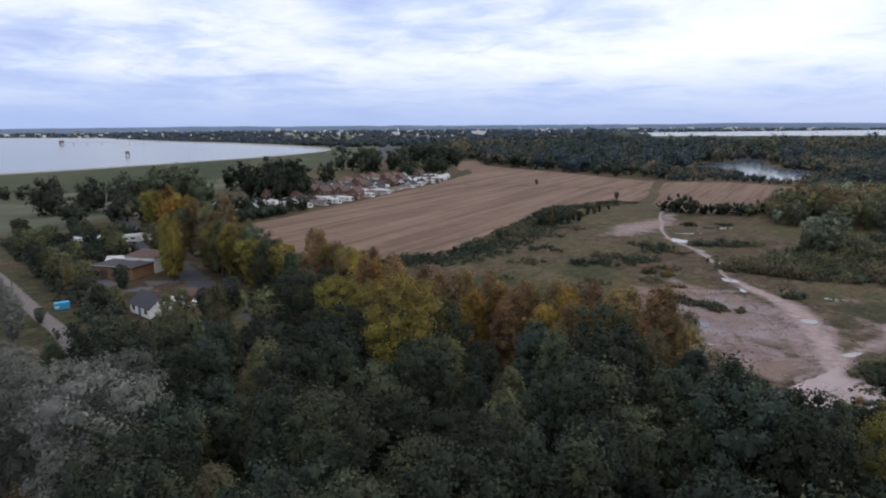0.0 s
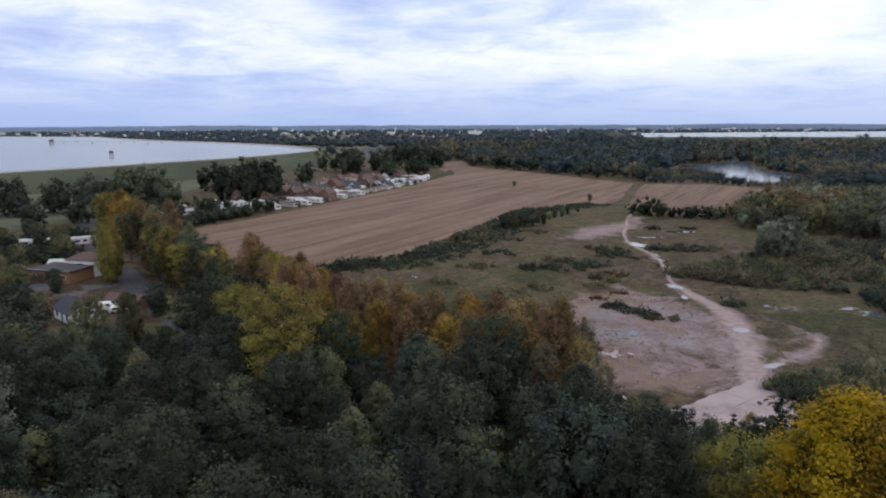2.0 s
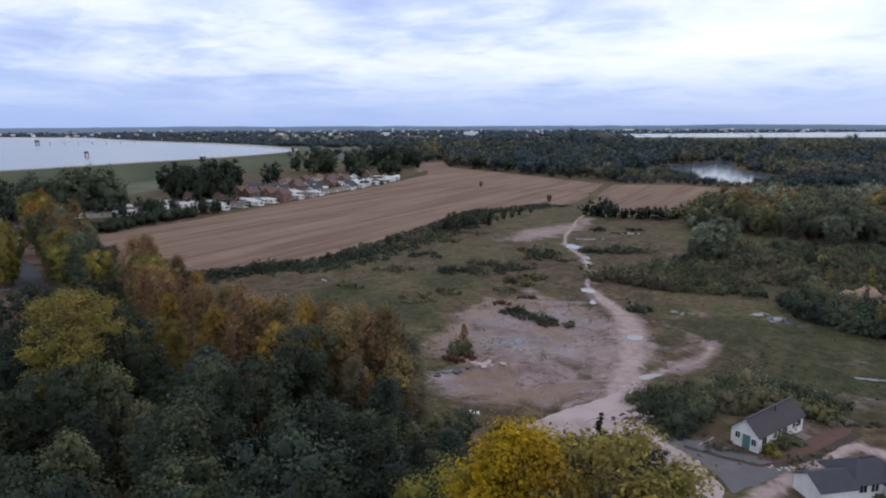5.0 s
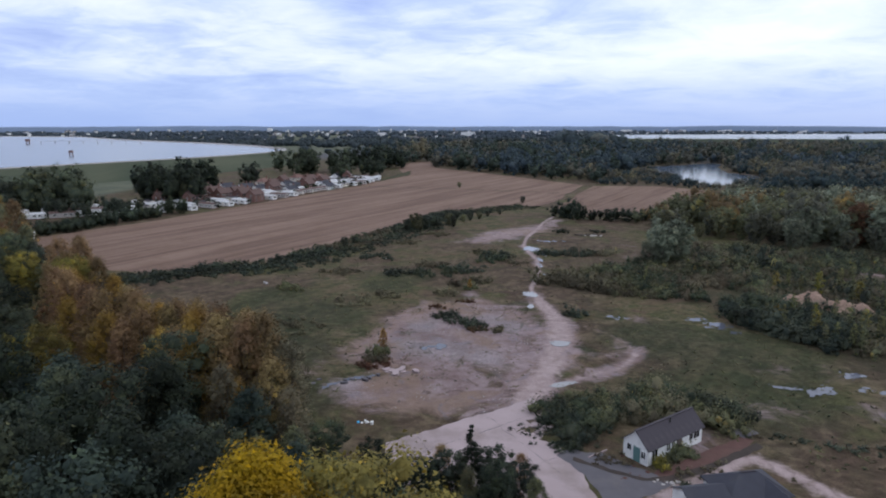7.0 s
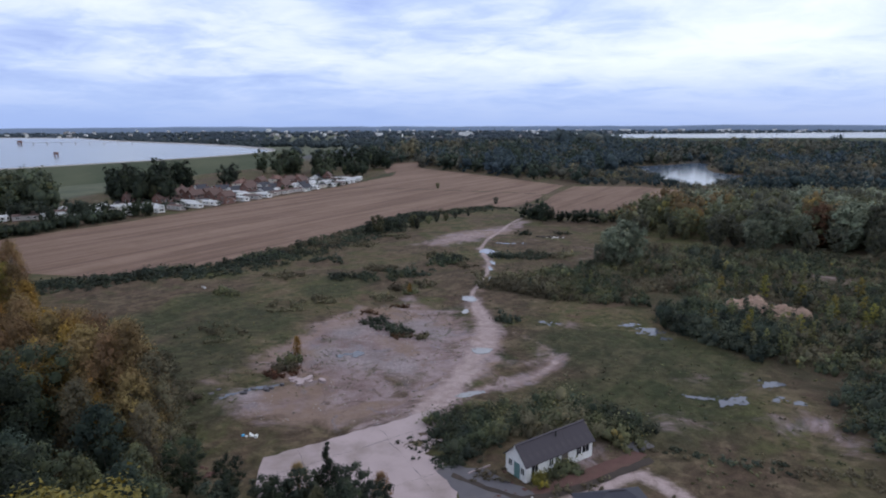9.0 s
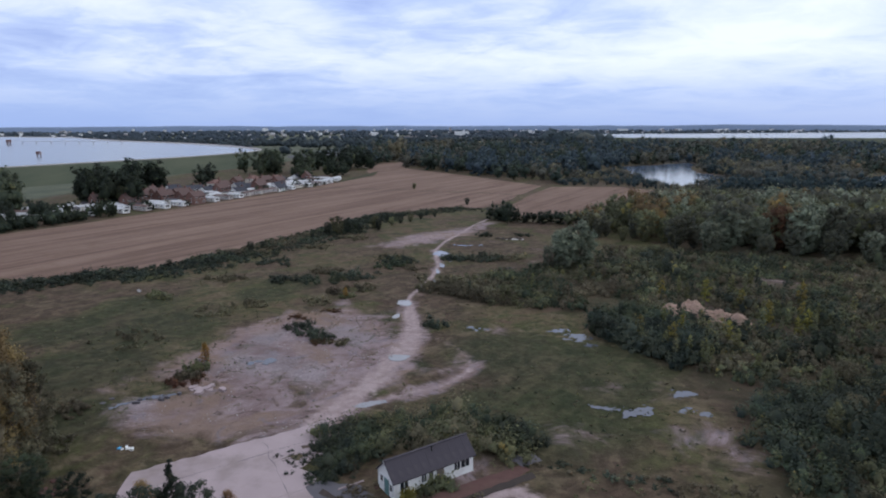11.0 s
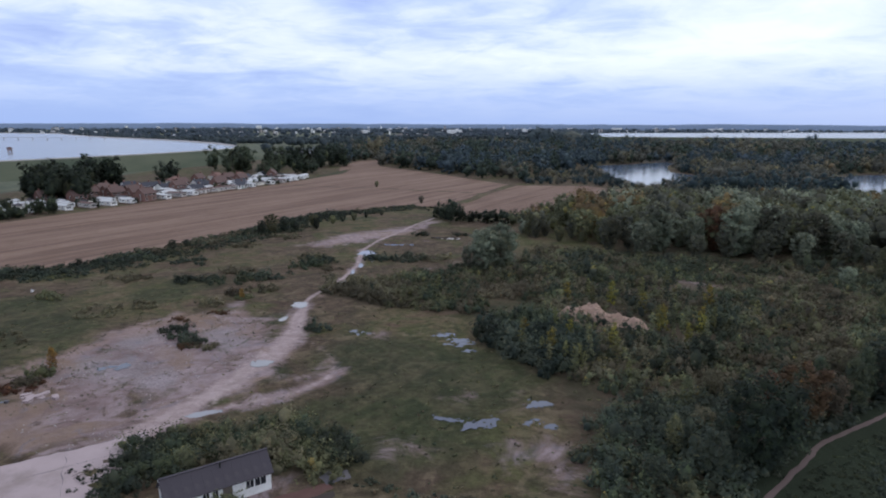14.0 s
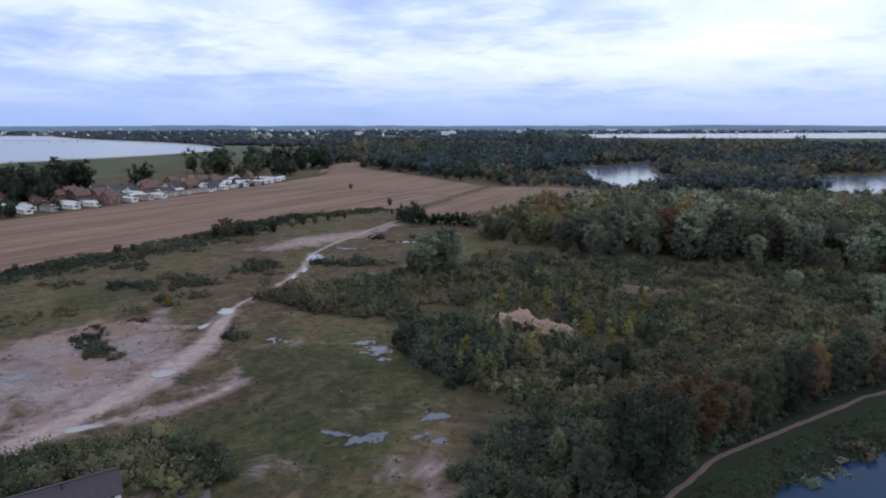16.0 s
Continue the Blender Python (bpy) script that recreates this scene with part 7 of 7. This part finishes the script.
door(lean, "s", 1.5, 1.8, 2.0, 9, 4, WOOD)
place(CARS, 1, base(-66.5, 142.5, 20))
place(CARS, 0, base(-62.5, 141.5, 25))
yard = outline_mesh("tarmac_yard", [(-106, 158), (-84, 150), (-70, 149), (-62, 153), (-78, 168), (-86, 166), (-104, 170)], 0.03, TARMAC, 0.5, 4, 2)
tagged(new("car_park", yard), "worn grey tarmac yard before the workshop", "yard", kind="structure")
tub = thing("container", base(-92.3, 139.4, 40), "small bright blue container with a white band", "container")
part("body", boxes((-1.5, 1.5, -0.85, 0.85, 0.15, 1.7)), BLUE, tub)
part("band", boxes((-1.52, -0.7, -0.87, 0.87, 0.6, 1.0)), WHITE, tub, "white painted band")
part("skid", boxes((-1.4, 1.4, -0.75, -0.6, 0, 0.15)), DARK_METAL, tub)
part("skid", boxes((-1.4, 1.4, 0.6, 0.75, 0, 0.15)), DARK_METAL, tub)

# ---- the derelict yard ----
SLAB = [(41.8, 90.4), (52, 96.9), (67.1, 107.8), (68.4, 104.0), (66.4, 102.6), (67.6, 101.4), (65.2, 100.0), (66.2, 98.8), (63.6, 96.8), (67.6, 96.4), (66.4, 94.6), (69.0, 93.0), (70.6, 88.2), (72.0, 80.0), (66, 66), (58, 58), (46, 66), (37.5, 84.2)]
tagged(new("pavement", outline_mesh("pavement", SLAB, -0.395, CONCRETE, 0.55, 3, 0.7)), "cracked pale concrete yard slab", "pavement", kind="structure")
tagged(new("pavement", outline_mesh("pavement", [(68.6, 90.6), (70.5, 92.0), (74.5, 91.0), (78.8, 87.2), (82, 85.2), (78, 81.6), (72.6, 79), (71.0, 86)], -0.385, TARMAC, 0.6, 6, 0.6)), "old grey tarmac apron before the bungalow", "pavement", kind="structure")
tagged(new("rubble_strip", outline_mesh("rubble_strip", [(79.6, 86.6), (87, 91.6), (94.6, 96.4), (95.4, 95.2), (94.2, 93.6), (86, 87.8), (80.8, 85.2)], -0.38, RUBBLE, 0.4, 7, 0.7)), "strip of red brick rubble and soil", "ground", kind="structure")
tagged(new("pavement", outline_mesh("pavement", [(92.5, 98.2), (96.5, 99.2), (97.2, 97.4), (94.6, 96.0)], -0.37, TARMAC, 0.3, 8, 0.6)), "broken pale concrete hardstanding", "pavement", kind="structure")
g = np.random.default_rng(91)
slab_ob = bpy.data.objects["pavement"]
for (ax, ay), (bx, by) in (((42, 84), (66, 101.5)), ((45, 75), (70, 91)), ((50, 95), (57, 80)), ((60, 101), (68.5, 86)), ((63, 85), (66, 72))):
    d = Vector((bx - ax, by - ay)).normalized()
    sx, sy = -d.y, d.x
    bm = bmesh.new()
    left, right = [], []
    for k in range(25):
        t = k / 24
        w = 0.01 + 0.09 * max(0.0, noise.noise((ax + t * 9, ay, k * 0.3)))
        o = 0.5 * noise.noise((ax, t * 6, 3.1))
        x, y = ax + (bx - ax) * t + sx * o, ay + (by - ay) * t + sy * o
        left.append(bm.verts.new((x - sx * w, y - sy * w, -0.389)))
        right.append(bm.verts.new((x + sx * w, y + sy * w, -0.389)))
    for k in range(24):
        bm.faces.new((left[k], left[k + 1], right[k + 1], right[k]))
    part("joint", bm, TARMAC, slab_ob, "dark weedy joint between slabs")


def chunk(seed, s, flat=0.4):
    q = np.random.default_rng(seed)
    bm = bmesh.new()
    bmesh.ops.create_icosphere(bm, subdivisions=1, radius=s)
    for v in bm.verts:
        v.co = Vector((v.co.x * q.uniform(0.6, 1.3), v.co.y * q.uniform(0.6, 1.3), max(-0.1, v.co.z * flat * q.uniform(0.7, 1.3))))
    return bm


def slab_piece(seed, lx, ly, h):
    q = np.random.default_rng(seed)
    bm = bmesh.new()
    n = 7
    lo, hi = [], []
    for i in range(n):
        a = 2 * math.pi * i / n
        k = q.uniform(0.7, 1.1)
        lo.append(bm.verts.new((lx * k * math.cos(a), ly * k * math.sin(a), -0.2)))
        hi.append(bm.verts.new((lx * k * math.cos(a) * 0.96, ly * k * math.sin(a) * 0.96, h + q.uniform(-0.04, 0.04))))
    bm.faces.new(hi)
    for i in range(n):
        bm.faces.new((lo[i], lo[(i + 1) % n], hi[(i + 1) % n], hi[i]))
    return bm


def debris(name, label, category, x, y, spread, n, size, mat, slabs=False):
    ob = thing(name, base(x, y, 0), label, category)
    for i in range(n):
        px, py = g.normal(0, spread), g.normal(0, spread * 0.6)
        bm = slab_piece(int(g.integers(9999)), size * g.uniform(0.6, 1.3), size * g.uniform(0.4, 0.9), g.uniform(0.1, 0.35)) if slabs else chunk(int(g.integers(9999)), size * g.uniform(0.5, 1.3))
        c = part("slab" if slabs else "lump", bm, mat, ob)
        c.matrix_local = pose(px, py, 0.0, g.uniform(-8, 8), g.uniform(-8, 8), g.uniform(0, 360))


debris("rubble", "broken concrete slabs dumped on bare earth", "rubble", 45, 116.8, 1.7, 8, 1.0, CONCRETE, True)
debris("rubble", "grey rubble bank at the edge of bare earth", "rubble", 37, 113, 2.4, 10, 0.6, TARMAC, True)
debris("rubble", "white sheet rubbish dumped on the grass", "rubbish", 42.6, 98, 0.6, 4, 0.42, WHITE, True)
debris("rubble", "blue plastic rubbish dumped on the grass", "rubbish", 41.6, 98.6, 0.3, 3, 0.35, BLUE)
debris("rubble", "pale rubbish in the rough grass", "rubbish", 3, 177, 0.9, 4, 0.36, ROOF_PALE)
debris("rubble", "white rubbish in the rough grass", "rubbish", 31.5, 210, 0.3, 2, 0.6, WHITE)
debris("rubble", "heap of pale rubbish by the track", "rubbish", 104, 255, 1.6, 9, 0.8, PALE_CONCRETE)
debris("rubble", "dark heap of soil and rubbish by the track", "rubbish", 102.4, 256.8, 2.0, 12, 1.1, SOIL)
debris("rubble", "broken kerb stones beside the tarmac", "rubble", 81, 84.6, 1.0, 8, 0.35, PALE_CONCRETE)
debris("rubble", "broken concrete edge of the yard slab", "rubble", 66.8, 98.0, 1.3, 10, 0.7, CONCRETE, True)
debris("rubble", "reddish brick rubble heap under the trees", "rubble", 39.5, 88.5, 1.6, 14, 0.5, RUBBLE)
debris("rubble", "litter of stones on the bare earth", "rubble", 56, 132, 8, 24, 0.18, CONCRETE)
debris("rubble", "stones and soil lumps on the bare earth", "rubble", 62, 118, 6, 20, 0.18, CONCRETE)
p = np.column_stack([g.normal(67.5, 1.6, 26), g.normal(96.5, 1.4, 26)])
thicket("weeds", "weeds growing through the broken slab edge", p, g.uniform(0.25, 0.6, 26), BRAMBLE, 400, 30, 0.16)
wallet = thing("low_wall", pose(73.8, 91.0, -0.42, 0, 0, 36.5), "low pale concrete kerb wall beside the bungalow", "wall")
part("kerb", boxes((-1.7, 1.7, -0.08, 0.08, -0.2, 0.16)), CONCRETE, wallet)


def earth_mound():
    n = 84
    xs, ys = np.linspace(-11, 11, n), np.linspace(-7, 7, n)
    X, Y = np.meshgrid(xs, ys)
    h = 2.9 * np.exp(-((X + 2.0) ** 2 / 12 + (Y - 1.6) ** 2 / 6)) + 2.0 * np.exp(-((X - 3.0) ** 2 / 14 + (Y + 1.4) ** 2 / 4)) + 1.9 * np.exp(-((X - 7.6) ** 2 / 4 + (Y + 2.6) ** 2 / 3)) + 2.1 * np.exp(-((X + 6.5) ** 2 / 7 + (Y + 0.5) ** 2 / 4))
    h = h * (0.55 + 0.9 * fbm(X, Y, 1.7, 2, 4)) * (0.75 + 0.5 * fbm(X, Y, 0.5, 6, 3)) - 0.3
    idx = np.arange(n * n).reshape(n, n)
    q = np.stack([idx[:-1, :-1], idx[:-1, 1:], idx[1:, 1:], idx[1:, :-1]], -1).reshape(-1, 4)
    ob = new("earth_mound", link_mesh("earth_mound", np.stack([X, Y, h], -1).reshape(-1, 3), quads=q, mat=SAND, smooth=True))
    ob.matrix_world = base(139.5, 160.5, -20)
    tagged(ob, "heap of pale sandy spoil among the scrub", "heap")


earth_mound()

# ---- water works ----
def tower(x, y, s):
    ob = thing("draw_off_tower", pose(x, y, 11.0, 0, 0, 20), "concrete draw-off tower standing in the reservoir", "tower")
    for u in (-1.6 * s, 1.6 * s):
        for v in (-1.6 * s, 1.6 * s):
            part("leg", boxes((u - 0.4 * s, u + 0.4 * s, v - 0.4 * s, v + 0.4 * s, -1.5, 3.4 * s)), CONCRETE, ob)
    part("deck", boxes((-2.9 * s, 2.9 * s, -2.9 * s, 2.9 * s, 3.4 * s, 3.9 * s)), CONCRETE, ob)
    cabin = part("cabin", boxes((-2.2 * s, 2.2 * s, -2.2 * s, 2.2 * s, 3.9 * s, 6.0 * s)), BRICK, ob)
    part("roof", boxes((-2.5 * s, 2.5 * s, -2.5 * s, 2.5 * s, 6.0 * s, 6.3 * s)), CONCRETE, cabin)


tower(-358, 668, 0.85)
tower(-700, 1090, 1.35)
pier = thing("pier", pose(-690, 1125, 11.0, 0, 0, 3), "long thin footbridge over the reservoir water", "bridge")
part("deck", boxes((-40, 170, -1, 1, 4.2, 4.6)), PALE_CONCRETE, pier)
for i in range(9):
    part("pile", boxes((-36 + 25 * i, -35.2 + 25 * i, -0.6, 0.6, -1, 4.2)), PALE_CONCRETE, pier)

# far buildings of the plain
for i in range(230):
    d, a = float(g.uniform(1700, 4400)), float(g.uniform(-0.66, 0.68))
    if a > 0.05 and g.random() < 0.65:
        d = float(g.uniform(2700, 4400))
    x, y = d * math.sin(a) + 60, d * math.cos(a)
    if any(depth_in(np.array(x), np.array(y), q) > -60 for q in (RES_B, crest + [(-1500, 1900), (-2600, 1800), (-2600, 300), (-1300, 60)])):
        continue
    s = d / 1100
    w, dp, h = float(g.uniform(1.3, 5)) * s, float(g.uniform(3, 6)) * s, float(g.uniform(2.4, 4.6)) * s * (1.4 if i % 3 == 0 else 1.0)
    ob = thing("warehouse", pose(x, y, 0, 0, 0, float(g.uniform(-15, 15))), "pale industrial building on the far plain", "building", "far buildings")
    part("wall", boxes((-w / 2, w / 2, -dp / 2, dp / 2, -1, h)), (PALE_CONCRETE, WHITE, PALE_CONCRETE, ROOF_PALE, WHITE)[i % 5], ob)
    part("roof", gable_roof(w, dp, h, h + 0.12 * dp, 0.5, 0.4), (ROOF_PALE, ROOF_GREY)[i % 2], ob)
for x, y, w, h in ((56, 2761, 60, 14), (-250, 2300, 26, 16), (-1090, 3700, 24, 26), (1000, 3900, 60, 16), (1500, 3700, 70, 14), (400, 3500, 50, 14)):
    ob = thing("warehouse", pose(x, y, 0), "large white shed on the far plain", "building", "far buildings")
    part("wall", boxes((-w / 2, w / 2, -12, 12, -1, h)), WHITE, ob)
    part("roof", gable_roof(w, 24, h, h + 2, 0.5, 0.4), ROOF_PALE, ob)

# ---- soil and weeds round the apron ----
tagged(new("soil_strip", outline_mesh("soil_strip", [(70.6, 90.0), (74.5, 87.4), (78.5, 85.4), (80.4, 85.9), (86.2, 88.3), (95.3, 94.5), (96, 93.6), (86.6, 87.0), (80.6, 84.6), (77.8, 84.9), (73.5, 87.0), (70.4, 89.2)], -0.372, SOIL, 0.4, 9, 0.7)), "dark damp soil and rubble beside the tarmac", "ground", kind="structure")
g = np.random.default_rng(410)
for word, mat, cx, cy, n, spread in (("green", BRAMBLE, 69.8, 92.8, 22, 1.0), ("brown", HEATH, 84, 87.2, 24, 3.0), ("brown", HEATH, 75, 89.6, 14, 1.4)):
    p = np.column_stack([g.normal(cx, spread, n), g.normal(cy, spread * 0.6, n)])
    thicket("weeds", word + " weeds growing along the broken tarmac edge", p, g.uniform(0.2, 0.7, n), mat, 411 + n, 40, 0.14)
debris("rubble", "broken tarmac and brick lumps on the apron", "rubble", 80, 87, 3.0, 16, 0.28, RUBBLE)

# ---- small things ----
stage = thing("fishing_platform", base(173.6, 109.2, 28), "small grey wooden fishing platform on the pond bank", "platform")
stage.location.z = -1.0
for i in range(6):
    part("board", boxes((-0.9 + 0.3 * i, -0.64 + 0.3 * i, -0.7, 0.7, 0.18, 0.23)), WOOD, stage)
for x in (-0.8, 0.8):
    for y in (-0.6, 0.6):
        part("post", boxes((x - 0.06, x + 0.06, y - 0.06, y + 0.06, -1.4, 0.18)), WOOD, stage)
for x, y in ((-120, 161), (-112, 172)):
    pole = thing("utility_pole", base(x, y, 20), "plain wooden pole beside the lane", "pole")
    bm = bmesh.new()
    bmesh.ops.create_cone(bm, cap_ends=True, segments=8, radius1=0.14, radius2=0.10, depth=7.4, matrix=pose(0, 0, 3.5))
    part("shaft", bm, WOOD, pole)
    part("crossarm", boxes((-0.7, 0.7, -0.06, 0.06, 6.6, 6.74)), WOOD, pole)
